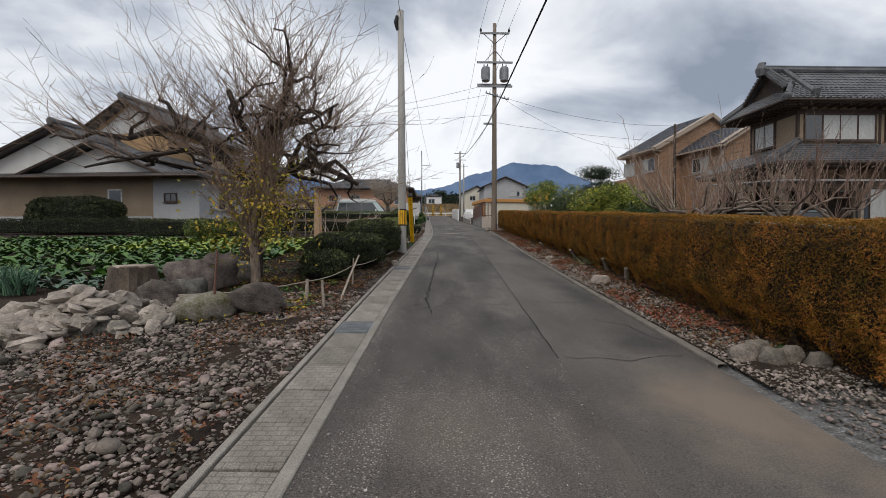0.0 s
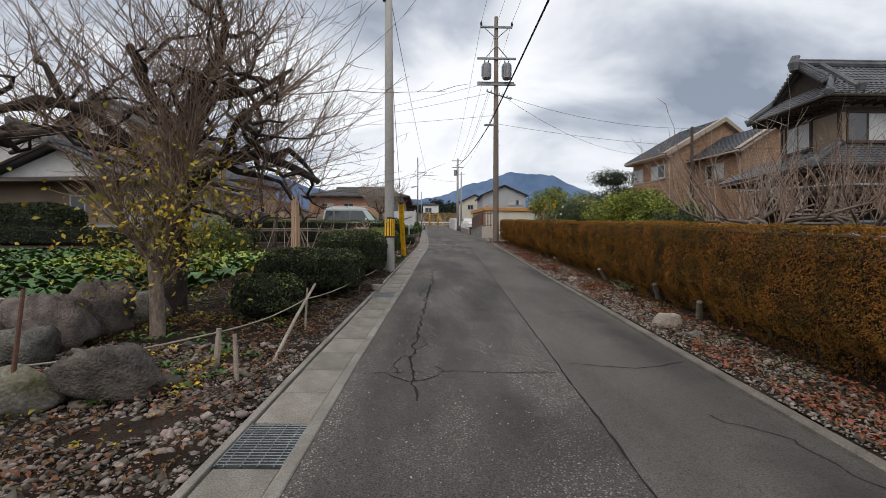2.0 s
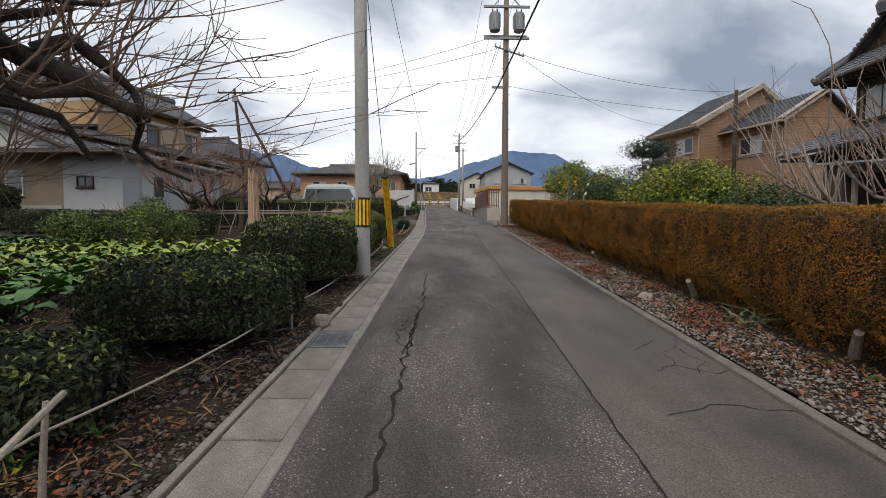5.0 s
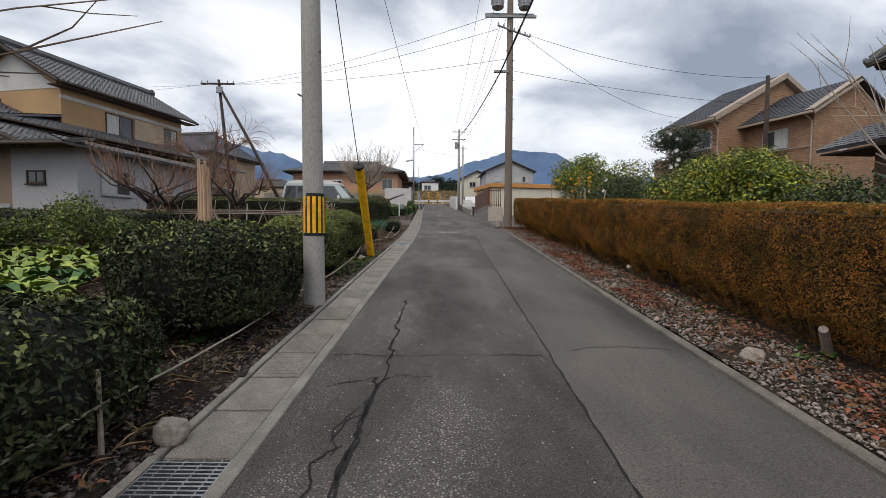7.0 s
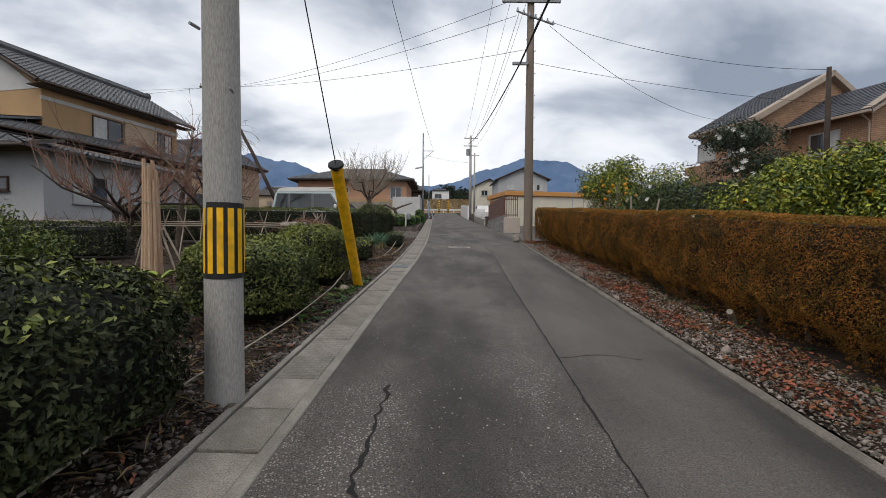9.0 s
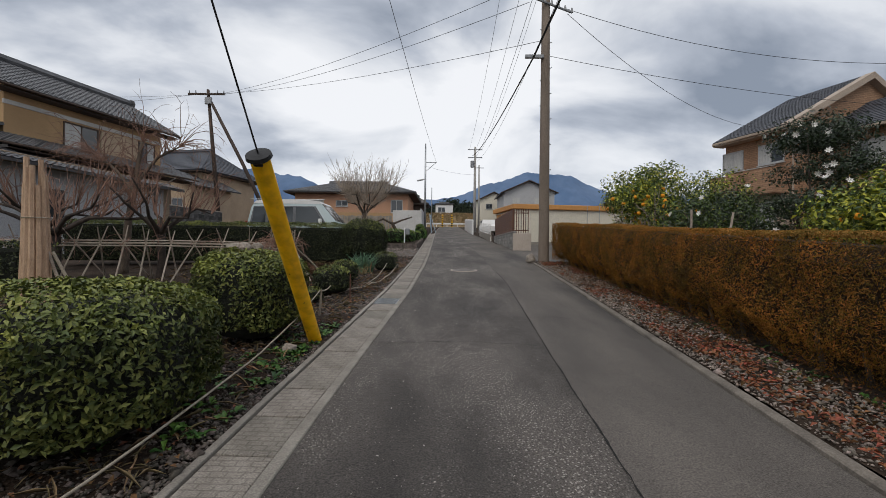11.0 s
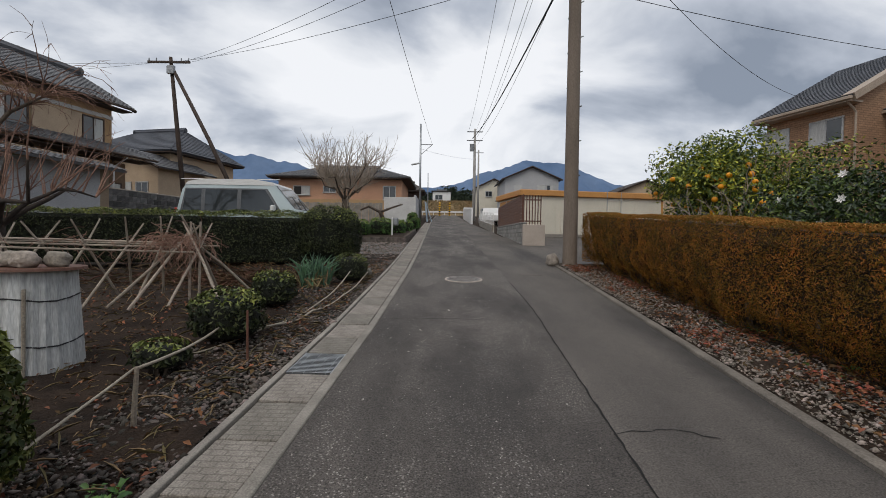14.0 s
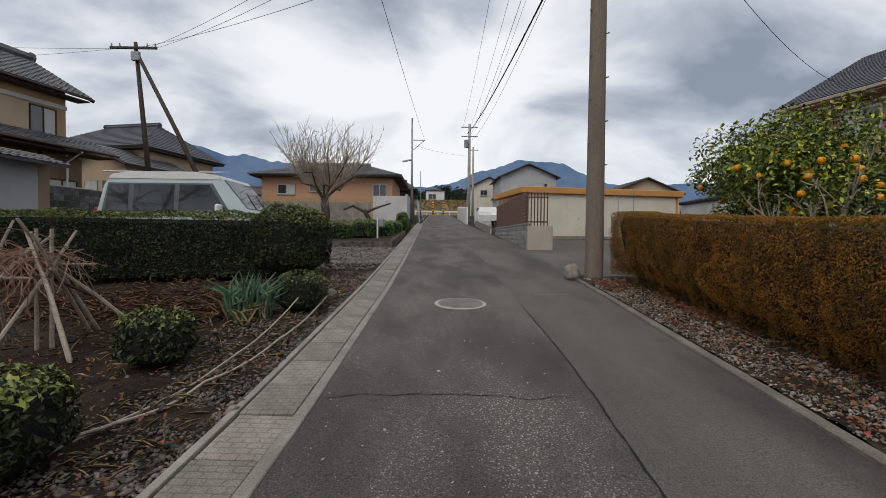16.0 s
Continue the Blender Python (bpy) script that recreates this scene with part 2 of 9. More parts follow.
M = {
    "asphalt": asphalt_material(),
    "asphalt_smooth": material("asphalt_smooth", (0.13, 0.114, 0.1), (0.07, 0.062, 0.056), 0.8, 95, 0.88, 0.8, 0.007, fine=(0.5, 1.5), stretch=(1.3, 0.45, 1), contrast=(0.3, 0.65)),
    "crack": material("crack_dark", (0.02, 0.019, 0.018), rough=0.95),
    "soil": material("soil", (0.07, 0.05, 0.037), (0.03, 0.022, 0.017), 1.6, 40, 0.95, 0.8, 0.03, spec=0.15),
    "kerb_old": material("old_kerb", (0.24, 0.21, 0.175), (0.13, 0.112, 0.095), 3, 60, 0.92, 0.5, 0.005),
    "soil_dark": material("soil_dark", (0.055, 0.037, 0.026), (0.02, 0.014, 0.011), 2.5, 50, 0.95, 0.9, 0.03, spec=0.15),
    "gravel_grey": material("gravel_grey", (0.23, 0.225, 0.215), (0.11, 0.105, 0.1), 14, 60, 0.9, 1.0, 0.03, speck=(30.0, 0.25, (0.36, 0.36, 0.35))),
    "concrete": material("concrete", (0.33, 0.3, 0.26), (0.21, 0.19, 0.163), 2.5, 90, 0.9, 0.4, 0.004, piece=0.12),
    "concrete_pale": material("concrete_pale", (0.54, 0.46, 0.39), (0.45, 0.38, 0.32), 1.5, 70, 0.9, 0.3, 0.003, piece=0.08),
    "concrete_block": material("concrete_block", (0.33, 0.315, 0.29), (0.2, 0.19, 0.175), 3, 60, 0.92, 0.5, 0.006, piece=0.2),
    "steel": material("galvanised_steel", (0.45, 0.47, 0.48), (0.3, 0.31, 0.32), 8, 120, 0.45, 0.2, 0.002, metal=0.9),
    "pole_concrete": material("pole_concrete", (0.44, 0.42, 0.39), (0.34, 0.325, 0.30), 1.2, 60, 0.85, 0.3, 0.003, stretch=(2, 2, 0.4)),
    "pole_brown": material("pole_brown", (0.24, 0.19, 0.15), (0.17, 0.135, 0.105), 1.4, 60, 0.8, 0.3, 0.003, stretch=(2, 2, 0.3)),
    "grey_metal": material("grey_metal", (0.33, 0.34, 0.35), rough=0.5, bump=0.1, metal=0.5),
    "black": material("black_rubber", (0.02, 0.02, 0.021), rough=0.6, bump=0.1),
    "yellow": material("yellow_plastic", (0.95, 0.52, 0.008), (0.88, 0.46, 0.008), 2.5, 9, 0.42, 0.03, 0.002, spec=0.4),
    "cable": material("cable", (0.015, 0.015, 0.017), rough=0.6, bump=0),
    "hedge_leaf": material("hedge_leaf", (0.34, 0.155, 0.028), (0.15, 0.092, 0.02), 2.4, 12, 0.8, 0, island=0.5, spec=0.12, contrast=(0.36, 0.62)),
    # dark brown for inner twigs with the shade of the hedge's depth painted in
    "hedge_shade": material("hedge_shade", (0.05, 0.028, 0.012), (0.03, 0.02, 0.01), 3, 30, 0.95, 1.0, 0.05),
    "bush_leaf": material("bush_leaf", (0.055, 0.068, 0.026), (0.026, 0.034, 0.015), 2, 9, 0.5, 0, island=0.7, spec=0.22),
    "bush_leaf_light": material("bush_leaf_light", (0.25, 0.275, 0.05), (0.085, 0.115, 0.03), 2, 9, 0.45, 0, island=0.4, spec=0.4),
    # near-black for the shaded inside of bushes and box hedges
    "bush_shade": material("bush_shade", (0.012, 0.014, 0.008), rough=0.95, bump=0.5, bump_size=0.05),
    "bark_dark": material("dark_bark", (0.075, 0.056, 0.044), (0.032, 0.025, 0.021), 7, 60, 0.95, 1.0, 0.02),
    "bark": material("bark", (0.15, 0.115, 0.085), (0.065, 0.05, 0.04), 6, 50, 0.92, 0.9, 0.015, stretch=(1, 1, 0.4)),
    "twig": material("twig", (0.32, 0.225, 0.165), (0.16, 0.112, 0.082), 1.5, 30, 0.9, 0.2, 0.003),
    "wood_grey": material("weathered_wood", (0.42, 0.36, 0.29), (0.25, 0.2, 0.16), 4, 60, 0.9, 0.5, 0.004, piece=0.2),
    "wood_post": material("split_wood", (0.55, 0.38, 0.26), (0.36, 0.23, 0.15), 5, 60, 0.85, 0.5, 0.005, stretch=(4, 4, 0.5)),
    "wood_dark": material("dark_wood", (0.07, 0.045, 0.032), (0.035, 0.024, 0.018), 4, 50, 0.75, 0.4, 0.005),
    "plaster_white": material("plaster_white", (0.64, 0.63, 0.61), (0.5, 0.49, 0.47), 0.6, 40, 0.9, 0.15, 0.003),
    "plaster_ochre": material("plaster_ochre", (0.50, 0.325, 0.17), (0.41, 0.265, 0.14), 0.5, 50, 0.92, 0.25, 0.004),
    "plaster_beige": material("plaster_beige", (0.55, 0.42, 0.29), (0.44, 0.335, 0.235), 0.6, 50, 0.92, 0.2, 0.004),
    "plaster_pink": material("plaster_pink", (0.58, 0.33, 0.21), (0.49, 0.28, 0.18), 0.5, 50, 0.92, 0.2, 0.004),
    "plaster_grey": material("plaster_grey", (0.47, 0.47, 0.475), (0.40, 0.40, 0.405), 0.4, 50, 0.9, 0.15, 0.003),
    "tile_grey": material("roof_tile_grey", (0.15, 0.151, 0.157), (0.075, 0.076, 0.08), 1.3, 30, 0.5, 0.25, 0.006, spec=0.5),
    "tile_dark": material("roof_slate_dark", (0.085, 0.092, 0.11), (0.06, 0.064, 0.075), 1.2, 30, 0.6, 0.25, 0.006),
    "tile_brown": material("roof_tile_brown", (0.12, 0.105, 0.095), (0.075, 0.066, 0.06), 1.3, 30, 0.6, 0.3, 0.006),
    "glass_dark": glass_material("window_glass", (0.03, 0.035, 0.04)),
    "curtain": material("curtain_pane", (0.55, 0.55, 0.52), (0.45, 0.45, 0.43), 1.5, 20, 0.35, 0.05, 0.002, stretch=(6, 6, 0.3)),
    "frame_bronze": material("bronze_aluminium", (0.09, 0.06, 0.045), rough=0.5, bump=0.05, metal=0.3),
    "frame_silver": material("silver_aluminium", (0.55, 0.55, 0.54), rough=0.45, bump=0.05, metal=0.4),
    "white_paint": material("white_paint", (0.78, 0.77, 0.75), (0.70, 0.69, 0.67), 1.5, 50, 0.5, 0.05, 0.001, fine=(0.94, 1.04)),
    "shed_cream": material("shed_cream", (0.74, 0.69, 0.57), (0.66, 0.61, 0.5), 0.7, 50, 0.6, 0.1, 0.002),
    "shed_orange": material("shed_orange", (0.62, 0.30, 0.09), (0.52, 0.25, 0.08), 0.8, 50, 0.6, 0.1, 0.002),
    "fence_brown": material("fence_brown", (0.155, 0.07, 0.045), (0.12, 0.055, 0.037), 2, 50, 0.55, 0.1, 0.002),
    "rock": material("rock_grey", (0.30, 0.275, 0.24), (0.09, 0.08, 0.07), 5.5, 45, 0.9, 1.0, 0.03, piece=0.3),
    "rock_pale": material("rock_pale", (0.42, 0.365, 0.305), (0.21, 0.18, 0.15), 4, 40, 0.9, 0.6, 0.015, piece=0.2),
    "pebble": material("pebbles", (0.265, 0.222, 0.183), (0.14, 0.113, 0.093), 6, 50, 0.85, 0.4, 0.01, island=0.75),
    "leaf_dead": material("dead_leaves", (0.25, 0.12, 0.045), (0.1, 0.05, 0.025), 3, 20, 0.85, 0, island=0.6),
    "leaf_red": material("red_dead_leaves", (0.32, 0.115, 0.05), (0.2, 0.08, 0.04), 3, 20, 0.85, 0, island=0.5),
    "leaf_yellow": material("yellow_leaves", (0.52, 0.36, 0.025), (0.2, 0.2, 0.03), 2.2, 20, 0.6, 0, island=0.5),
    # distance haze is put into this blue; no haze is rendered
    "mountain": material("mountain_haze_blue", (0.16, 0.225, 0.34), (0.10, 0.16, 0.27), 0.004, 0.03, 1.0, 0, spec=0.0, fine=(0.93, 1.05)),
    "wood_hill": material("wooded_hill", (0.035, 0.05, 0.025), (0.02, 0.032, 0.018), 0.3, 2.5, 1.0, 1.0, 1.0, island=0.5),
    "grass_dry": material("dry_grass", (0.33, 0.24, 0.12), (0.2, 0.15, 0.08), 3, 20, 0.9, 0, island=0.5),
}


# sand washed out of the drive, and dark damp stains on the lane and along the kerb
stain(M["asphalt_smooth"], (0.25, 0.19, 0.14), ((2.3, 3.2, 0.9, 1.3), (2.7, 1.5, 1.2, 1.2)), 0.6)
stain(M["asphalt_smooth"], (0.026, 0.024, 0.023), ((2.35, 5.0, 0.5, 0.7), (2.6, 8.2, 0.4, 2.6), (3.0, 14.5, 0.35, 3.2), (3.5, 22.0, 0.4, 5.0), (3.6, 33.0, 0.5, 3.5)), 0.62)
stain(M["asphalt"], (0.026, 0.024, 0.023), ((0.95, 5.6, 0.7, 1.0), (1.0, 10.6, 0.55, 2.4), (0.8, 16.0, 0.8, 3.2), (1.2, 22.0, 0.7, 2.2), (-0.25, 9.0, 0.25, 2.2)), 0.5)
stain(M["asphalt"], (0.20, 0.165, 0.13), ((0.2, 3.0, 0.9, 1.1), (1.3, 2.6, 0.8, 0.8)), 0.35)

# Builders
class Geo:
    """Vertices and faces gathered into one mesh."""

    def __init__(self):
        self.v, self.f = [], []

    def add(self, verts, faces):
        k = len(self.v)
        self.v.extend(verts)
        self.f.extend([tuple(i + k for i in f) for f in faces])
        return self

    def box(self, x0, y0, z0, x1, y1, z1, b=0.0, m=None):
        c, h = Vector(((x0 + x1) / 2, (y0 + y1) / 2, (z0 + z1) / 2)), Vector((abs(x1 - x0) / 2, abs(y1 - y0) / 2, abs(z1 - z0) / 2))
        m = m or Matrix()
        if b <= 0:
            vs = [m @ (c + Vector((sx * h.x, sy * h.y, sz * h.z))) for sz in (-1, 1) for sy in (-1, 1) for sx in (-1, 1)]
            return self.add(vs, [(0, 2, 3, 1), (4, 5, 7, 6), (0, 1, 5, 4), (2, 6, 7, 3), (0, 4, 6, 2), (1, 3, 7, 5)])
        b = min(b, h.x * 0.9, h.y * 0.9, h.z * 0.9)
        vs, idx = [], {}
        for sx in (-1, 1):
            for sy in (-1, 1):
                for sz in (-1, 1):
                    for a in range(3):
                        p = [sx * (h.x - b), sy * (h.y - b), sz * (h.z - b)]
                        p[a] = (sx * h.x, sy * h.y, sz * h.z)[a]
                        idx[sx, sy, sz, a] = len(vs)
                        vs.append(m @ (c + Vector(p)))
        fs = []
        S2 = (-1, 1)
        for s in S2:
            q = [idx[s, -1, -1, 0], idx[s, 1, -1, 0], idx[s, 1, 1, 0], idx[s, -1, 1, 0]]
            fs.append(tuple(q if s > 0 else q[::-1]))
            q = [idx[-1, s, -1, 1], idx[-1, s, 1, 1], idx[1, s, 1, 1], idx[1, s, -1, 1]]
            fs.append(tuple(q if s > 0 else q[::-1]))
            q = [idx[-1, -1, s, 2], idx[1, -1, s, 2], idx[1, 1, s, 2], idx[-1, 1, s, 2]]
            fs.append(tuple(q if s > 0 else q[::-1]))
        for s in S2:
            for t in S2:
                q = [idx[s, t, -1, 0], idx[s, t, -1, 1], idx[s, t, 1, 1], idx[s, t, 1, 0]]
                fs.append(tuple(q if s * t > 0 else q[::-1]))
                q = [idx[s, -1, t, 0], idx[s, 1, t, 0], idx[s, 1, t, 2], idx[s, -1, t, 2]]
                fs.append(tuple(q if s * t > 0 else q[::-1]))
                q = [idx[-1, s, t, 1], idx[-1, s, t, 2], idx[1, s, t, 2], idx[1, s, t, 1]]
                fs.append(tuple(q if s * t > 0 else q[::-1]))
                for u in S2:
                    q = [idx[s, t, u, 0], idx[s, t, u, 1], idx[s, t, u, 2]]
                    fs.append(tuple(q if s * t * u > 0 else q[::-1]))
        return self.add(vs, fs)

    def tube(self, pts, radii, n=8, cap=True):
        pts = [Vector(p) for p in pts]
        if isinstance(radii, (int, float)):
            radii = [radii] * len(pts)
        k, side = len(self.v), None
        for i, p in enumerate(pts):
            d = (pts[min(i + 1, len(pts) - 1)] - pts[max(i - 1, 0)]).normalized()
            if side is None:
                side = d.orthogonal().normalized()
            side = (side - d * side.dot(d)).normalized()
            up = d.cross(side)
            for j in range(n):
                a = 2 * math.pi * j / n
                self.v.append(p + (side * math.cos(a) + up * math.sin(a)) * radii[i])
        for i in range(len(pts) - 1):
            for j in range(n):
                a, b = k + i * n + j, k + i * n + (j + 1) % n
                self.f.append((a, b, b + n, a + n))
        if cap:
            self.f.append(tuple(k + j for j in range(n))[::-1])
            self.f.append(tuple(k + (len(pts) - 1) * n + j for j in range(n)))
        return self

    def prism(self, outline, y0, y1):
        """An outline in x and z, drawn out from y0 to y1."""
        n = len(outline)
        vs = [Vector((x, y0, z)) for x, z in outline] + [Vector((x, y1, z)) for x, z in outline]
        fs = [tuple(range(n)), tuple(range(2 * n - 1, n - 1, -1))] + [(i, i + n, (i + 1) % n + n, (i + 1) % n) for i in range(n)]
        return self.add(vs, fs)

    def slab(self, a, b, c, d, thick):
        """A flat plate under the four corners."""
        q = [Vector(p) for p in (a, b, c, d)]
        nrm = (q[1] - q[0]).cross(q[3] - q[0]).normalized()
        if nrm.z < 0:
            nrm = -nrm
        vs = q + [p - nrm * thick for p in q]
        return self.add(vs, [(0, 1, 2, 3), (7, 6, 5, 4), (0, 4, 5, 1), (1, 5, 6, 2), (2, 6, 7, 3), (3, 7, 4, 0)])


def make_mesh(name, verts, faces, mat, smooth=False):
    me = bpy.data.meshes.new(name)
    me.from_pydata([tuple(v) for v in verts], [], faces)
    if mat:
        me.materials.append(M[mat] if isinstance(mat, str) else mat)
    if smooth:
        me.polygons.foreach_set("use_smooth", [True] * len(me.polygons))
    me.update()
    return me


def fast_mesh(name, verts, faces, mat, smooth=False):
    """As make_mesh, from arrays in which all faces have as many corners."""
    verts, faces = np.asarray(verts, np.float32), np.asarray(faces, np.int32)
    me = bpy.data.meshes.new(name)
    k = faces.shape[1]
    me.vertices.add(len(verts))
    me.vertices.foreach_set("co", verts.ravel())
    me.loops.add(faces.size)
    me.loops.foreach_set("vertex_index", faces.ravel())
    me.polygons.add(len(faces))
    me.polygons.foreach_set("loop_start", np.arange(0, faces.size, k, dtype=np.int32))
    me.polygons.foreach_set("loop_total", np.full(len(faces), k, np.int32))
    me.materials.append(M[mat])
    if smooth:
        me.polygons.foreach_set("use_smooth", np.ones(len(faces), bool))
    me.update(calc_edges=True)
    return me


def part(name, geo, mat, parent, label="", smooth=False, kind=""):
    """One mesh object under a thing or under a part."""
    me = geo if isinstance(geo, bpy.types.Mesh) else make_mesh(name, geo.v, geo.f, mat, smooth)
    ob = new(name, me)
    ob.parent = parent
    return tagged(ob, label, kind=kind)


def thing(name, x, y, z, rz, label, category, group="", kind=""):
    ob = new(name)
    ob.empty_display_size = 0.2
    ob.matrix_basis = pose(x, y, z, 0, 0, rz)
    return tagged(ob, label, category, group, kind)


def solid(name, geo, mat, label, category="", kind="structure", smooth=False, group=""):
    me = geo if isinstance(geo, bpy.types.Mesh) else make_mesh(name, geo.v, geo.f, mat, smooth)
    return tagged(new(name, me), label, category, group, kind)


SLOPE = 0.069


def gz(y):
    """Height of the ground, which climbs steadily along the road and levels out far off."""
    y = np.asarray(y, float)
    return SLOPE * np.where(y > 130, 130 + 120 * np.tanh((y - 130) / 400), np.where(y < -40, -40.0, y))


def edge(y):
    """The road's edge along the ditch."""
    return np.interp(y, [-12, 2.3, 7.4, 12, 18, 24, 29, 33, 44, 61, 130], [-1.17, -0.78, -0.63, -0.45, -0.25, -0.01, 0.05, 0.03, -0.12, -0.36, -0.4])


def kerb(y):
    """The road's edge along the hedge and the forecourt."""
    return np.interp(y, [-14, 2.3, 7.8, 14.5, 20, 24, 28, 30.5, 36, 46, 60, 130], [2.2, 2.64, 2.81, 3.07, 3.35, 3.55, 3.72, 3.79, 3.95, 3.85, 3.35, 3.0])


# Large structure
# The ground: one sheet to the horizon
ys = np.concatenate([np.arange(-900, -60, 60), np.arange(-60, 140, 1.0), np.arange(140, 500, 20), np.arange(500, 3201, 150)])
xs = np.concatenate([np.arange(-1500, -60, 120), np.arange(-60, 60, 2.0), np.arange(60, 1501, 120)])
gx, gy = np.meshgrid(xs, ys)
gv = np.stack([gx.ravel(), gy.ravel(), (gz(gy) - 0.05).ravel()], 1)
nx = len(xs)
gi = (np.arange(len(ys) - 1)[:, None] * nx + np.arange(nx - 1)[None]).ravel()
solid("ground", fast_mesh("ground", gv, np.stack([gi, gi + 1, gi + nx + 1, gi + nx], 1), "soil"), None, "dark garden soil sloping gently uphill")


def strip(name, x0, x1, y0, y1, lift, mat, label, step=0.3, across=6, rough=0.0, kind="structure", seed=3):
    """A sheet that follows the slope; x0 and x1 are functions of y."""
    yy = np.arange(y0, y1 + step, step)
    u = np.linspace(0, 1, across + 1)
    Y, U = np.meshgrid(yy, u, indexing="ij")
    a, b = np.vectorize(x0)(Y), np.vectorize(x1)(Y)
    X = a + (b - a) * U
    Z = gz(Y) + lift
    if rough:
        Z = Z + rough * np.array([noise.noise((x * 2.1, y * 2.1, seed)) + 0.5 * noise.noise((x * 7, y * 7, seed)) for x, y in zip(X.ravel(), Y.ravel())]).reshape(Y.shape)
    n = across + 1
    i = (np.arange(len(yy) - 1)[:, None] * n + np.arange(across)[None]).ravel()
    me = fast_mesh(name, np.stack([X.ravel(), Y.ravel(), Z.ravel()], 1), np.stack([i, i + 1, i + n + 1, i + n], 1), mat, True)
    return solid(name, me, None, label, kind=kind)


def seam(y):
    return np.interp(y, [-14, 4.4, 11.8, 20, 25, 32, 100], [0.5, 1.27, 1.6, 1.95, 2.2, 2.2, 1.8])


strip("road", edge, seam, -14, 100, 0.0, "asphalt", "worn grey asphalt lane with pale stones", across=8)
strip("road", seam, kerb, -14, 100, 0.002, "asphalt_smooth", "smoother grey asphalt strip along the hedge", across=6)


def profile_strip(name, outline, x0, y0, y1, mat, label, step=0.6, parent=None):
    """A long kerb: an outline across the road, drawn along it."""
    yy = np.arange(y0, y1 + 1e-6, step)
    n = len(outline)
    g = Geo()
    for y in yy:
        g.v.extend([Vector((x0(y) + ox, y, float(gz(y)) + oz)) for ox, oz in outline])
    for i in range(len(yy) - 1):
        for j in range(n - 1):
            a = i * n + j
            g.f.append((a, a + 1, a + 1 + n, a + n))
    if parent:
        return part(name, g, mat, parent)
    return solid(name, g, mat, label)


# Ditch along the road, closed by concrete lids between two curbs
ditch = thing("drainage_ditch", 0, 0, 0, 0, "concrete roadside ditch covered by lids", "gutter", kind="structure")
profile_strip("outer_curb", [(-0.575, -0.2), (-0.575, 0.008), (-0.57, 0.014), (-0.52, 0.014), (-0.515, 0.008), (-0.515, -0.2)], edge, -14, 90, "concrete", "", parent=ditch)
profile_strip("inner_curb", [(-0.095, -0.2), (-0.095, 0.006), (-0.09, 0.011), (-0.012, 0.011), (-0.004, 0.002), (-0.004, -0.2)], edge, -14, 90, "concrete", "", parent=ditch)

# Kerb and gravel bed on the hedge side
profile_strip("kerb", [(0.0, -0.2), (0.0, 0.03), (0.012, 0.042), (0.09, 0.042), (0.102, 0.03), (0.102, -0.2)], kerb, 4.1, 30.1, "kerb_old", "low weathered concrete kerb", step=0.5)
strip("gravel_bed", lambda y: kerb(y) + 0.12, lambda y: kerb(y) + 2.4, 3.6, 30.3, 0.03, "soil", "stony bed with fallen leaves under the hedge", 0.2, 12, 0.05)
strip("gravel_drive", lambda y: kerb(y), lambda y: kerb(y) + 14, -14, 4.0, -0.01, "gravel_grey", "grey crushed stone driveway", 0.3, 30, 0.02)
strip("planting_bed", lambda y: edge(y) - 3.2, lambda y: edge(y) - 0.575, -12, 32.3, -0.005, "soil_dark", "dark stony soil beside the ditch", 0.25, 14, 0.06)
strip("parking", lambda y: edge(y) - 11, lambda y: edge(y) - 0.575, 31.4, 37.2, -0.012, "gravel_grey", "grey gravel parking space", 0.4, 24, 0.015)
strip("forecourt", lambda y: kerb(y), lambda y: kerb(y) + 8, 30.3, 41.6, -0.005, "asphalt_smooth", "grey paved forecourt", 0.5, 10)

# Mountains and the wooded hill beyond the end of the road


V3 = Vector


def ridge_line(name, y, pts, mat, label, base=-40.0, depth=500.0):
    xs_, zs_ = zip(*pts)
    x = np.linspace(xs_[0], xs_[-1], 240)
    t = np.interp(x, xs_, zs_)
    t = np.convolve(np.pad(t, 4, mode="edge"), np.ones(9) / 9, "valid")
    t = t + np.array([0.012 * y * noise.noise((v * 0.006, y, 0)) + 0.004 * y * noise.noise((v * 0.03, y, 5)) for v in x])
    rows = 14
    V = []
    for r in range(rows + 1):
        u = r / rows
        for xi, ti in zip(x, t):
            V.append((xi, y - depth * (1 - u) + 40 * noise.noise((xi * 0.01, u * 4, 2)), base + (ti - base) * u ** 1.2 + (u * (1 - u)) * 120 * noise.noise((xi * 0.008, u * 3, 9))))
    n = len(x)
    i = (np.arange(rows)[:, None] * n + np.arange(n - 1)[None]).ravel()
    solid(name, fast_mesh(name, V, np.stack([i, i + 1, i + n + 1, i + n], 1), mat, True), None, label, kind="structure")


ridge_line("backdrop_mountain", 2300, [(-2600, 330), (-1900, 430), (-1350, 470), (-900, 400), (-550, 300), (-200, 250), (60, 270), (200, 345), (420, 385), (540, 405), (640, 395), (800, 310), (1000, 260), (1400, 300), (1900, 380), (2600, 300)], "mountain", "forested mountains coloured blue for haze, under low cloud")
# Houses


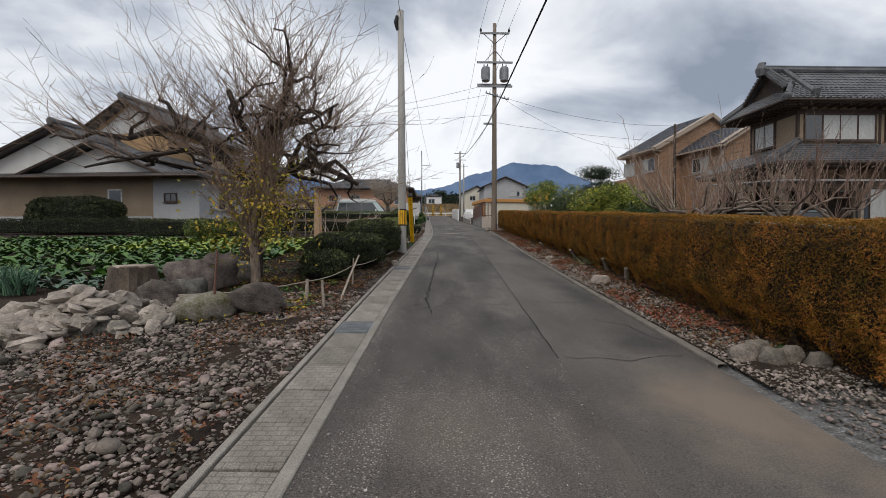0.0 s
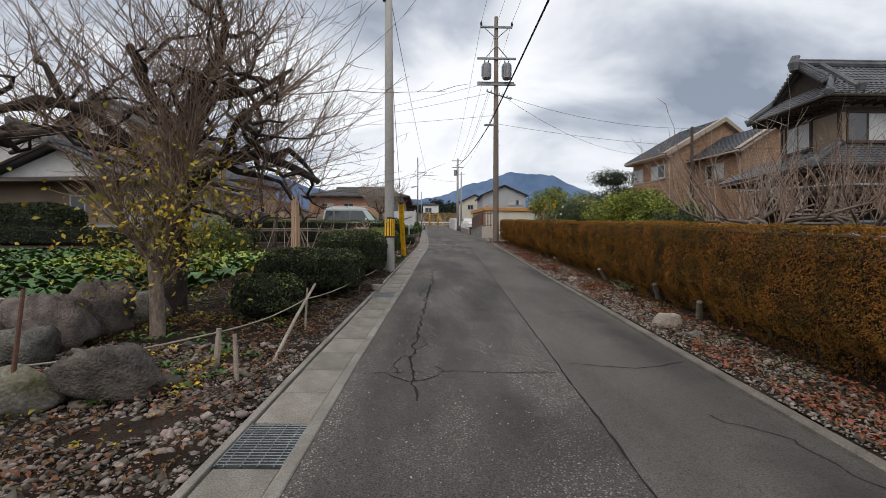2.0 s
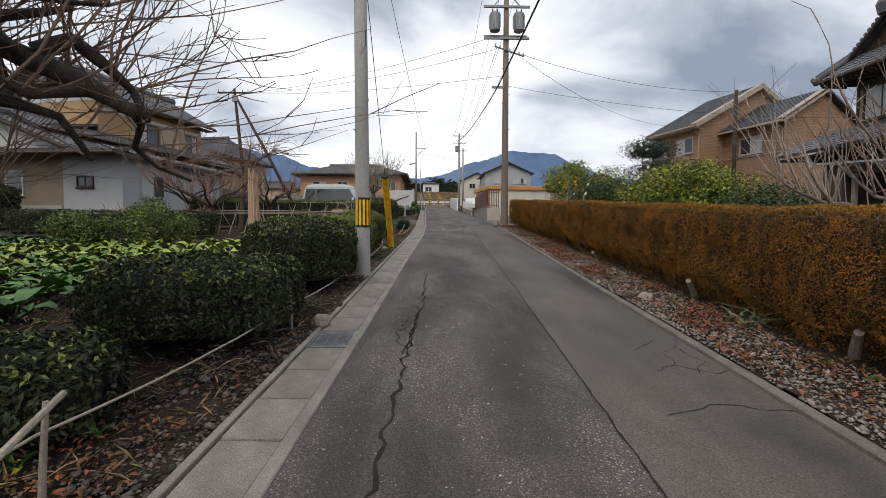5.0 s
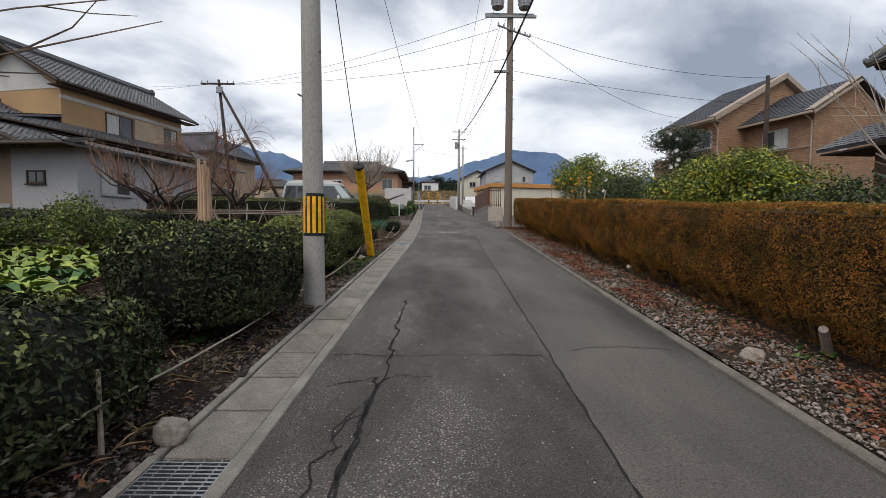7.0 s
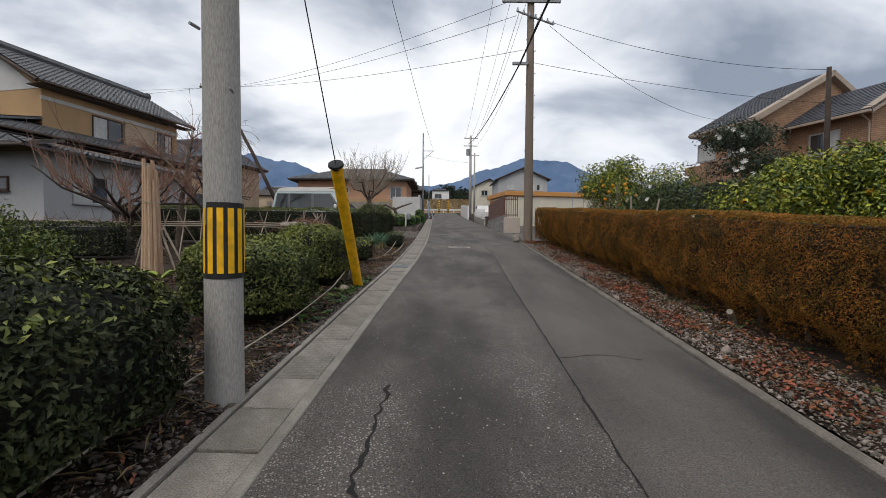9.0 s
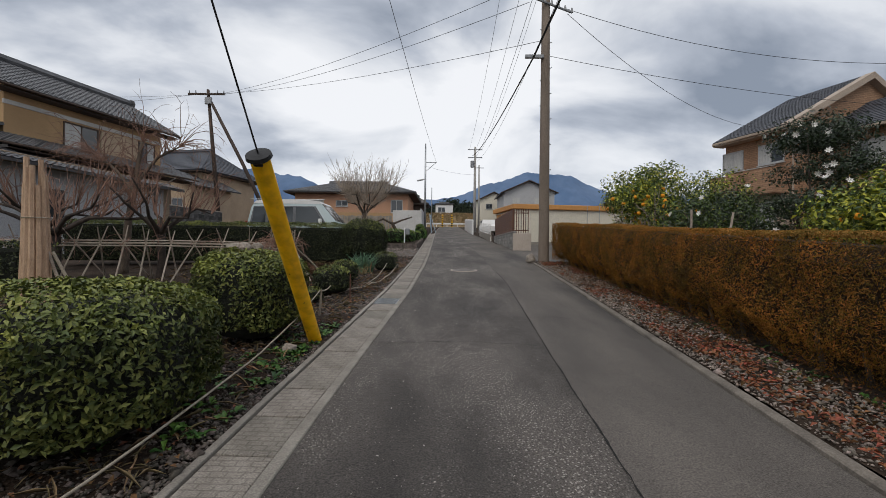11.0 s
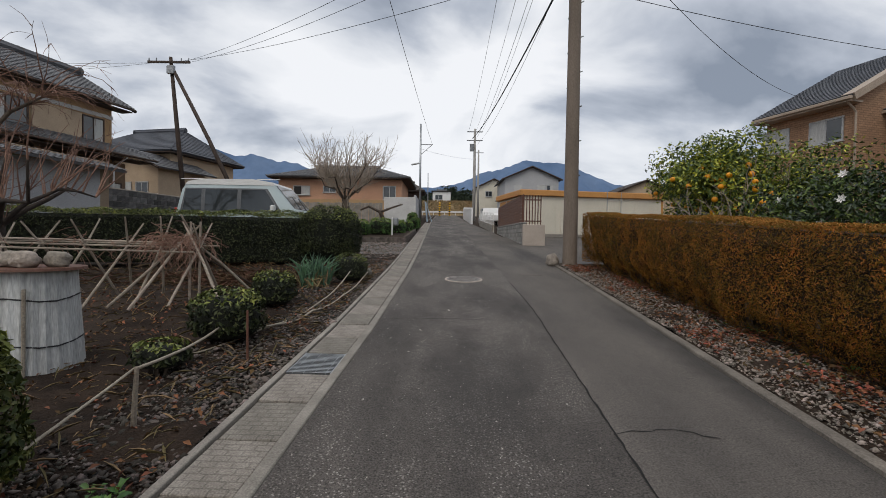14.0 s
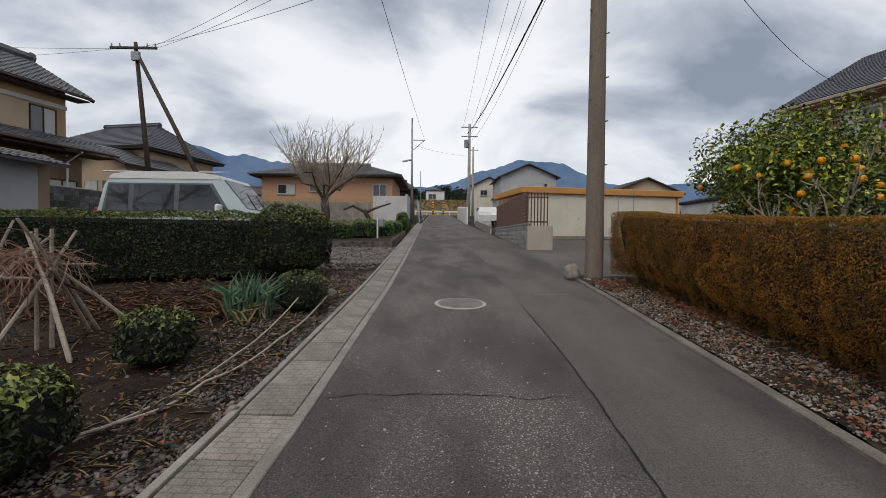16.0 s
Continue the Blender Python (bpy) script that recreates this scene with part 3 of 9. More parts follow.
def tile_slope(a, b, c, d, pitch=0.28, course=0.3, lift=0.035, thick=0.1, name="roof", mat="tile_grey", parent=None, label=""):
    """A roof slope of overlapping wavy tiles: a to b along the eave, d to c along the ridge."""
    a, b, c, d = (Vector(p) for p in (a, b, c, d))
    nrm = (b - a).cross(d - a).normalized()
    if nrm.z < 0:
        nrm = -nrm
    cols = max(2, int(max((b - a).length, (c - d).length) / pitch)) * 4
    rows = max(2, int((d - a).length / course))
    V, F = [], []
    for r in range(rows):
        for top in (0, 1):
            t = (r + top) / rows
            p, q = a.lerp(d, t), b.lerp(c, t)
            for i in range(cols + 1):
                wave = (1.0, 0.35, 0.0, 0.35)[i % 4]
                V.append(p.lerp(q, i / cols) + nrm * (lift * wave + 0.03 * (1 - top)))
    n = cols + 1
    for r in range(rows * 2 - 1):
        for i in range(cols):
            k = r * n + i
            F.append((k, k + 1, k + 1 + n, k + n))
    k = len(V)
    V += [a + nrm * 0.01, b + nrm * 0.01, c + nrm * 0.01, d + nrm * 0.01, a - nrm * thick, b - nrm * thick, c - nrm * thick, d - nrm * thick]
    F += [(k + 7, k + 6, k + 5, k + 4), (k, k + 4, k + 5, k + 1), (k + 1, k + 5, k + 6, k + 2), (k + 2, k + 6, k + 7, k + 3), (k + 3, k + 7, k + 4, k)]
    me = bpy.data.meshes.new(name)
    me.from_pydata([tuple(v) for v in V], [], F)
    me.materials.append(M[mat])
    me.update()
    return part(name, me, mat, parent, label)


def ridge_cap(a, b, parent, mat="tile_grey", r=0.16, end=0.26, name="ridge"):
    a, b = Vector(a), Vector(b)
    g = Geo()
    g.tube([a, b], r, 8)
    g.tube([a + Vector((0, 0, 0.16)), b + Vector((0, 0, 0.16))], r * 0.55, 6)
    d = (b - a).normalized()
    if end:
        for p, s in ((a, -1), (b, 1)):
            g.tube([p + d * s * 0.0, p + d * s * 0.1, p + d * s * 0.14], [end, end * 0.95, end * 0.6], 8)
    return part(name, g, mat, parent, "rounded ridge tiles with end caps")


def window(parent, origin, along, width, height, panes=2, frame_mat="frame_silver", fills=("glass_dark",), rail=0.0, name="window", out=None):
    """A sliding window in a wall: origin is the lower corner, along the wall's direction, out its outward side."""
    o, u = Vector(origin), Vector(along).normalized()
    n = Vector(out) if out else Vector((u.y, -u.x, 0))
    m = Matrix((( u.x, n.x, 0, o.x), (u.y, n.y, 0, o.y), (0, 0, 1, o.z), (0, 0, 0, 1)))
    f = 0.05
    g = Geo()
    for x0, z0, x1, z1 in ((0, 0, width, f), (0, height - f, width, height), (0, f, f, height - f), (width - f, f, width, height - f)):
        g.box(x0, -0.05, z0, x1, 0.06, z1, 0.006, m)
    w = part(name, g, frame_mat, parent)
    part("window_sill", Geo().box(-0.05, -0.02, -0.06, width + 0.05, 0.12, -0.005, 0.01, m), frame_mat, w)
    pw = (width - 2 * f) / panes
    for i in range(panes):
        x0 = f + pw * i
        p = Geo()
        p.box(x0 + 0.03, 0.0 + 0.012 * (i % 2), f + 0.03, x0 + pw - 0.03, 0.012 + 0.012 * (i % 2), height - f - 0.03, 0, m)
        part("pane", p, fills[i % len(fills)], w)
        s = Geo()
        y0 = -0.005 + 0.02 * (i % 2)
        for a0, b0, a1, b1 in ((x0, f, x0 + pw, f + 0.035), (x0, height - f - 0.035, x0 + pw, height - f), (x0, f + 0.035, x0 + 0.035, height - f - 0.035), (x0 + pw - 0.035, f + 0.035, x0 + pw, height - f - 0.035)):
            s.box(a0, y0, b0, a1, y0 + 0.03, b1, 0.004, m)
        part("sash", s, frame_mat, w)
    return w


def gutter_pipe(parent, pts, mat="frame_bronze", r=0.045, name="downpipe"):
    return part(name, Geo().tube(pts, r, 8), mat, parent, "rain pipe")


def old_house():
    """The two-storey traditional house behind the hedge, with a hip-and-gable tiled roof."""
    h = thing("traditional_house", 18.05, 21.6, 2.1, 0, "two-storey traditional house with grey tiled hip-and-gable roof", "house")
    z1, z2, ze = 4.15, 6.05, 6.15
    W, D = 10.5, 3.2
    lower = Geo()
    lower.box(0, 0, -1.2, W, D + 1.5, z1, 0.02)
    part("lower_wall", lower, "plaster_brown", h)
    part("upper_wall", Geo().box(0, 0, z1 - 0.1, W, D, z2, 0.02), "plaster_tan", h)
    # dark timber: posts, tie beams
    for x, y in ((-0.02, -0.02), (2.0, -0.03), (4.1, -0.03), (-0.03, 1.35), (-0.03, D - 0.1)):
        part("post", Geo().box(x, y, -0.4, x + 0.13, y + 0.13, z2, 0.01), "wood_dark", h)
    part("beam", Geo().box(-0.05, -0.045, z2 - 0.42, W, 0.1, z2 - 0.2, 0.01), "wood_dark", h)
    part("beam", Geo().box(-0.055, 0.1, z2 - 0.42, 0.1, D, z2 - 0.2, 0.01), "wood_dark", h)
    # upper roof
    x0, x1, y0, y1 = -1.2, W + 1.2, -0.8, D + 0.7
    yr = (y0 + y1) / 2
    run = yr - y0
    rise = 2.1
    gx0, gx1 = -0.3, W + 0.3
    k = (gx0 - x0) / run
    zr = ze + rise
    hip = (gx0, y0 + run * k, ze + rise * k)
    hipb = (gx1, y0 + run * k, ze + rise * k)
    hipn = (gx0, y1 - run * k, ze + rise * k)
    hipnb = (gx1, y1 - run * k, ze + rise * k)
    tile_slope((x0, y0, ze), (x1, y0, ze), hipb, hip, parent=h, name="roof")
    tile_slope((gx0 - 0.25, hip[1], hip[2]), (gx1 + 0.25, hip[1], hip[2]), (gx1 + 0.25, yr, zr), (gx0 - 0.25, yr, zr), parent=h, name="roof")
    tile_slope((x1, y1, ze), (x0, y1, ze), hipn, hipnb, parent=h, name="roof")
    tile_slope((gx1 + 0.25, hipn[1], hip[2]), (gx0 - 0.25, hipn[1], hip[2]), (gx0 - 0.25, yr, zr), (gx1 + 0.25, yr, zr), parent=h, name="roof")
    tile_slope((x0, y1, ze), (x0, y0, ze), hip, hipn, parent=h, name="roof")
    tile_slope((x1, y0, ze), (x1, y1, ze), hipnb, hipb, parent=h, name="roof")
    part("gable", Geo().add([Vector((gx0, hip[1], hip[2] - 0.1)), Vector((gx0, hipn[1], hip[2] - 0.1)), Vector((gx0, yr, zr - 0.1)),
                             Vector((gx0 + 0.2, hip[1], hip[2] - 0.1)), Vector((gx0 + 0.2, hipn[1], hip[2] - 0.1)), Vector((gx0 + 0.2, yr, zr - 0.1))],
                            [(0, 2, 1), (3, 4, 5), (0, 1, 4, 3), (1, 2, 5, 4), (2, 0, 3, 5)]), "wood_dark", h, "dark boarded gable")
    for s in (hip, hipn):
        part("bargeboard", Geo().tube([(gx0 - 0.27, s[1], s[2] - 0.05), (gx0 - 0.27, yr, zr - 0.08)], 0.09, 6), "wood_dark", h)
    ridge_cap((gx0 - 0.3, yr, zr + 0.1), (gx1 + 0.3, yr, zr + 0.1), h, r=0.17, end=0.26)
    # ridge-end ornament and the rows of round end tiles along verge and eaves
    part("ridge_ornament", Geo().tube([(gx0 - 0.42, yr, zr - 0.22), (gx0 - 0.45, yr, zr + 0.12), (gx0 - 0.4, yr, zr + 0.4), (gx0 - 0.2, yr, zr + 0.46)], [0.2, 0.25, 0.16, 0.08], 8), "tile_grey", h)
    for i in range(10):
        u = (i + 0.5) / 10
        for s in (hip, hipn):
            p = V3((gx0 - 0.3, s[1], s[2] + 0.02)).lerp(V3((gx0 - 0.3, yr, zr + 0.02)), u)
            part("verge_tile", Geo().tube([p + V3((-0.05, 0, 0)), p + V3((0.3, 0, 0))], 0.085, 7), "tile_grey", h)
    for i in range(40):
        x = x0 + (x1 - x0) * (i + 0.5) / 40
        part("eave_tile", Geo().tube([(x, y0 - 0.03, ze + 0.04), (x, y0 + 0.08, ze + 0.09)], 0.06, 6), "tile_grey", h)
    part("descending_ridge", Geo().tube([(gx0 + 0.75, y0 + 0.35, ze + 0.42), (gx0 + 0.75, yr - 0.1, zr + 0.06)], [0.13, 0.13], 7), "tile_grey", h)
    part("ridge_ornament", Geo().tube([(gx0 + 0.75, y0 + 0.28, ze + 0.25), (gx0 + 0.75, y0 + 0.22, ze + 0.5), (gx0 + 0.75, y0 + 0.3, ze + 0.66)], [0.15, 0.17, 0.07], 7), "tile_grey", h)
    for cx, cy, p in ((x0, y0, hip), (x0, y1, hipn), (x1, y0, hipb), (x1, y1, hipnb)):
        ridge_cap((cx, cy, ze + 0.1), (p[0], p[1], p[2] + 0.12), h, r=0.12, end=0.2, name="hip_ridge")
    ridge_cap((gx0 - 0.1, hip[1], hip[2] + 0.12), (gx0 - 0.1, yr, zr + 0.05), h, r=0.12, end=0.2, name="verge_ridge")
    # eaves
    part("soffit", Geo().box(x0 + 0.1, y0 + 0.1, ze - 0.16, x1 - 0.1, y1 - 0.1, ze - 0.1), "wood_dark", h)
    for i in range(26):
        x = x0 + 0.2 + i * (x1 - x0 - 0.4) / 25
        part("rafter", Geo().box(x, y0 + 0.12, ze - 0.26, x + 0.06, 0.0, ze - 0.165), "wood_dark", h)
    for i in range(18):
        y = y0 + 0.2 + i * (y1 - y0 - 0.4) / 17
        part("rafter", Geo().box(x0 + 0.12, y, ze - 0.26, 0.0, y + 0.06, ze - 0.165), "wood_dark", h)
    gutter_pipe(h, [(x0, y0 - 0.06, ze - 0.07), (x1, y0 - 0.06, ze - 0.07)], r=0.06, name="eaves_gutter")
    gutter_pipe(h, [(x0 - 0.06, y0, ze - 0.07), (x0 - 0.06, y1, ze - 0.07)], r=0.06, name="eaves_gutter")
    # skirt roof round the lower storey
    sx0, sy0, sz, st = -2.2, -1.15, 3.1, 4.15
    tile_slope((sx0, sy0, sz), (W + 1, sy0, sz), (W + 1, 0, st), (-0.05, 0, st), parent=h, name="skirt_roof")
    tile_slope((sx0, D + 1.7, sz), (sx0, sy0, sz), (-0.02, 0, st), (-0.02, D + 1.7, st), parent=h, name="skirt_roof")
    part("soffit", Geo().box(sx0 + 0.1, 0.12, sz - 0.2, 0, D + 1.6, sz - 0.14), "wood_dark", h)
    ridge_cap((sx0, sy0, sz + 0.1), (-0.03, -0.01, st + 0.1), h, r=0.13, end=0.22, name="hip_ridge")
    part("soffit", Geo().box(sx0 + 0.1, sy0 + 0.1, sz - 0.2, W + 0.9, 0.1, sz - 0.14), "wood_dark", h)
    gutter_pipe(h, [(sx0, sy0 - 0.06, sz - 0.06), (W + 1, sy0 - 0.06, sz - 0.06)], r=0.06, name="eaves_gutter")
    # windows
    window(h, (0.3, -0.02, 4.3), (1, 0, 0), 3.65, 1.35, 4, "frame_bronze", ("glass_dark", "curtain", "curtain", "curtain"))
    window(h, (4.4, -0.02, 4.3), (1, 0, 0), 3.6, 1.35, 4, "frame_bronze", ("curtain", "glass_dark"))
    window(h, (-0.02, 2.9, 4.3), (0, -1, 0), 1.5, 1.35, 2, "frame_bronze", ("curtain", "curtain", "glass_dark"), out=(-1, 0, 0))
    window(h, (1.0, -0.02, 0.0), (1, 0, 0), 3.6, 2.0, 4, "frame_bronze", ("glass_dark", "curtain"))
    return h


def brick_house():
    """The modern brick-faced house with dark slate gables."""
    h = thing("brick_house", 19.72, 39.05, 2.9, 15, "two-storey tan brick house with dark slate gable roof", "house")
    ze, zr, xr, D = 6.82, 10.35, 6.5, 5.0
    ov = 0.75
    part("wall", Geo().prism([(ov, -1.5), (2 * xr - ov, -1.5), (2 * xr - ov, ze + 0.3), (xr, zr - 0.2), (ov, ze + 0.3)], 0.35, D - 0.3), "brick", h, "tan brick facing")
    tile_slope((0, D, ze), (0, 0, ze), (xr, 0, zr), (xr, D, zr), 0.45, 0.32, 0.0, parent=h, mat="tile_dark")
    tile_slope((2 * xr, 0, ze), (2 * xr, D, ze), (xr, D, zr), (xr, 0, zr), 0.45, 0.32, 0.0, parent=h, mat="tile_dark")
    for a, b in (((0, -0.02, ze - 0.09), (xr, -0.02, zr - 0.09)), ((xr, -0.02, zr - 0.09), (2 * xr, -0.02, ze - 0.09))):
        a, b = Vector(a), Vector(b)
        part("bargeboard", Geo().slab(a + Vector((0, -0.04, 0.14)), b + Vector((0, -0.04, 0.14)), b + Vector((0, 0.5, 0.14)), a + Vector((0, 0.5, 0.14)), 0.34), "trim_tan", h)
    part("eaves_gutter", Geo().box(-0.1, 0, ze - 0.2, 0.02, D, ze - 0.05, 0.02), "trim_tan", h)
    part("soffit", Geo().box(0.02, 0.1, ze - 0.28, ov + 0.1, D, ze - 0.2), "trim_tan", h)
    gutter_pipe(h, [(-0.04, 0.3, ze - 0.15), (0.5, 0.3, ze - 0.5), (ov - 0.06, 0.28, ze - 0.7), (ov - 0.06, 0.28, -0.5)], "trim_tan", 0.05)
    window(h, (ov, 2.4, 4.9), (0, -1, 0), 1.6, 1.2, 2, "frame_silver", ("curtain", "glass_dark"), out=(-1, 0, 0))
    window(h, (ov, 4.9, 4.9), (0, -1, 0), 1.5, 1.2, 2, "frame_silver", ("curtain", "curtain"), out=(-1, 0, 0))
    # balcony band along the side towards the road
    part("balcony", Geo().box(-0.5, 0.4, 3.0, ov, D - 0.2, 4.4, 0.02), "brick", h, "brick-faced balcony front")
    part("balcony_rail", Geo().tube([(-0.45, 0.4, 4.55), (-0.45, D - 0.2, 4.55)], 0.03, 6), "frame_silver", h)
    part("lower_wall", Geo().box(0.5, 0.45, -1.5, ov + 0.1, D - 0.3, 3.0), "trim_tan", h)
    window(h, (0.48, 3.4, 0.6), (0, -1, 0), 2.2, 2.0, 2, "frame_silver", ("glass_dark", "curtain"), out=(-1, 0, 0))
    # the lower wing set forward
    s0, s1, wr, we, wz, wx = -4.5, 0.4, 6.7, 6.4, 8.75, 2.6
    part("wing_wall", Geo().prism([(wx + 0.7, -1.5), (10.1, -1.5), (10.1, we + 0.2), (wr, wz - 0.2), (wx + 0.7, we + 0.2)], s0 + 0.4, 0.6), "brick", h, "tan brick facing")
    tile_slope((wx, s1, we), (wx, s0, we), (wr, s0, wz), (wr, s1, wz), 0.45, 0.32, 0.0, parent=h, mat="tile_dark")
    tile_slope((wr * 2 - wx, s0, we), (wr * 2 - wx, s1, we), (wr, s1, wz), (wr, s0, wz), 0.45, 0.32, 0.0, parent=h, mat="tile_dark")
    a, b = Vector((wx, s0, we + 0.06)), Vector((wr, s0, wz + 0.06))
    part("bargeboard", Geo().slab(a, b, b + Vector((0, 0.5, 0)), a + Vector((0, 0.5, 0)), 0.32), "trim_tan", h)
    part("eaves_gutter", Geo().box(wx - 0.1, s0, we - 0.2, wx + 0.02, s1, we - 0.05, 0.02), "trim_tan", h)
    gutter_pipe(h, [(wx - 0.05, s0 + 0.5, we - 0.15), (wx + 0.6, s0 + 0.45, we - 0.55), (wx + 0.64, s0 + 0.45, -0.5)], "trim_tan", 0.05)
    window(h, (wx + 0.7, -0.9, 4.5), (0, -1, 0), 1.7, 1.25, 2, "frame_silver", ("glass_dark", "curtain"), out=(-1, 0, 0))
    part("balcony_rail", Geo().tube([(wx + 0.6, s0 + 0.5, 4.35), (wx + 0.6, 0.3, 4.35)], 0.03, 6), "frame_silver", h)
    window(h, (5.5, s0 + 0.4, 4.0), (1, 0, 0), 0.7, 1.0, 1, "frame_silver", ("curtain",))
    return h


def ochre_house():
    """The long ochre house beyond the vegetable field, with its white-gabled wing."""
    h = thing("ochre_house", -18.3, 45.9, 3.1, -12, "two-storey ochre plaster house with grey tiled roofs", "house")
    ze, zr, L, xr = 7.3, 9.75, 10.9, -4.3
    part("upper_wall", Geo().prism([(-7.8, 3.8), (-0.85, 3.8), (-0.85, ze + 0.25), (xr, zr - 0.25), (-7.8, ze + 0.25)], -L + 0.8, -0.8), "plaster_ochre", h)
    part("gable_panel", Geo().add([Vector((-7.6, -L + 0.77, ze - 0.2)), Vector((-1.0, -L + 0.77, ze - 0.2)), Vector((xr, -L + 0.77, zr - 0.4)),
                                   Vector((-7.6, -L + 0.8, ze - 0.2)), Vector((-1.0, -L + 0.8, ze - 0.2)), Vector((xr, -L + 0.8, zr - 0.4))],
                                  [(0, 1, 2), (5, 4, 3), (0, 3, 4, 1), (1, 4, 5, 2), (2, 5, 3, 0)]), "plaster_white", h, "white plastered gable")
    tile_slope((0, 0, ze), (0, -L, ze), (xr, -L, zr), (xr, 0, zr), parent=h)
    tile_slope((2 * xr, -L, ze), (2 * xr, 0, ze), (xr, 0, zr), (xr, -L, zr), parent=h)
    ridge_cap((xr, -L, zr + 0.12), (xr, 0, zr + 0.12), h, r=0.2, end=0.35)
    for s in (0, 2 * xr):
        part("bargeboard", Geo().tube([(s, -L - 0.02, ze - 0.1), (xr, -L - 0.02, zr - 0.12)], 0.11, 6), "wood_dark", h)
        part("bargeboard", Geo().tube([(s, 0.02, ze - 0.1), (xr, 0.02, zr - 0.12)], 0.11, 6), "wood_dark", h)
    part("soffit", Geo().box(-0.9, -L + 0.1, ze - 0.22, -0.08, -0.1, ze - 0.16), "wood_dark", h)
    gutter_pipe(h, [(0.05, -L, ze - 0.08), (0.05, 0, ze - 0.08)], r=0.06, name="eaves_gutter")
    part("band", Geo().box(-0.9, -L + 0.75, 6.5, -0.8, -0.75, 6.72, 0.01), "plaster_white", h, "pale plaster band")
    window(h, (-0.84, -7.3, 4.95), (0, 1, 0), 2.0, 1.45, 2, "frame_bronze", ("curtain", "glass_dark"), out=(1, 0, 0))
    part("shutter_box", Geo().box(-0.86, -5.2, 4.9, -0.7, -2.7, 6.4, 0.02), "plaster_beige", h)
    window(h, (-0.84, -2.6, 4.95), (0, 1, 0), 1.3, 1.45, 2, "frame_bronze", ("glass_dark", "curtain"), out=(1, 0, 0))
    # skirt roof and lower storey
    part("lower_wall", Geo().box(-8.6, -L - 4.0, -1.2, -0.3, -0.4, 3.9, 0.02), "plaster_brown", h, "dark brown lower wall")
    tile_slope((1.0, 0.6, 4.25), (1.0, -L - 4.4, 4.25), (-0.8, -L - 4.4, 5.05), (-0.8, 0.6, 5.05), parent=h, name="skirt_roof")
    tile_slope((1.0, -L - 4.4, 4.25), (-9.0, -L - 4.4, 4.25), (-9.0, -L + 0.8, 5.5), (-0.8, -L + 0.8, 5.5), parent=h, name="skirt_roof")
    part("soffit", Geo().box(-0.3, -L - 4.3, 4.02, 0.9, 0.5, 4.08), "wood_dark", h)
    gutter_pipe(h, [(1.06, 0.6, 4.2), (1.06, -L - 4.4, 4.2)], r=0.06, name="eaves_gutter")
    for y in (-2.6, -5.6, -9.4, -12.0):
        part("post", Geo().box(-0.32, y, -0.8, -0.2, y + 0.12, 4.0, 0.01), "wood_dark", h)
    window(h, (-0.28, -5.2, 0.7), (0, 1, 0), 2.4, 2.1, 4, "frame_bronze", ("glass_dark", "curtain"), out=(1, 0, 0))
    window(h, (-0.28, -2.3, 1.4), (0, 1, 0), 1.6, 1.3, 2, "frame_bronze", ("curtain",), out=(1, 0, 0))
    window(h, (-0.28, -9.0, 0.7), (0, 1, 0), 3.0, 2.1, 4, "frame_bronze", ("glass_dark", "curtain"), out=(1, 0, 0))
    gutter_pipe(h, [(0.95, -1.4, 4.1), (0.0, -1.4, 3.6), (-0.2, -1.4, -0.4)], "white_paint", 0.05)
    return h


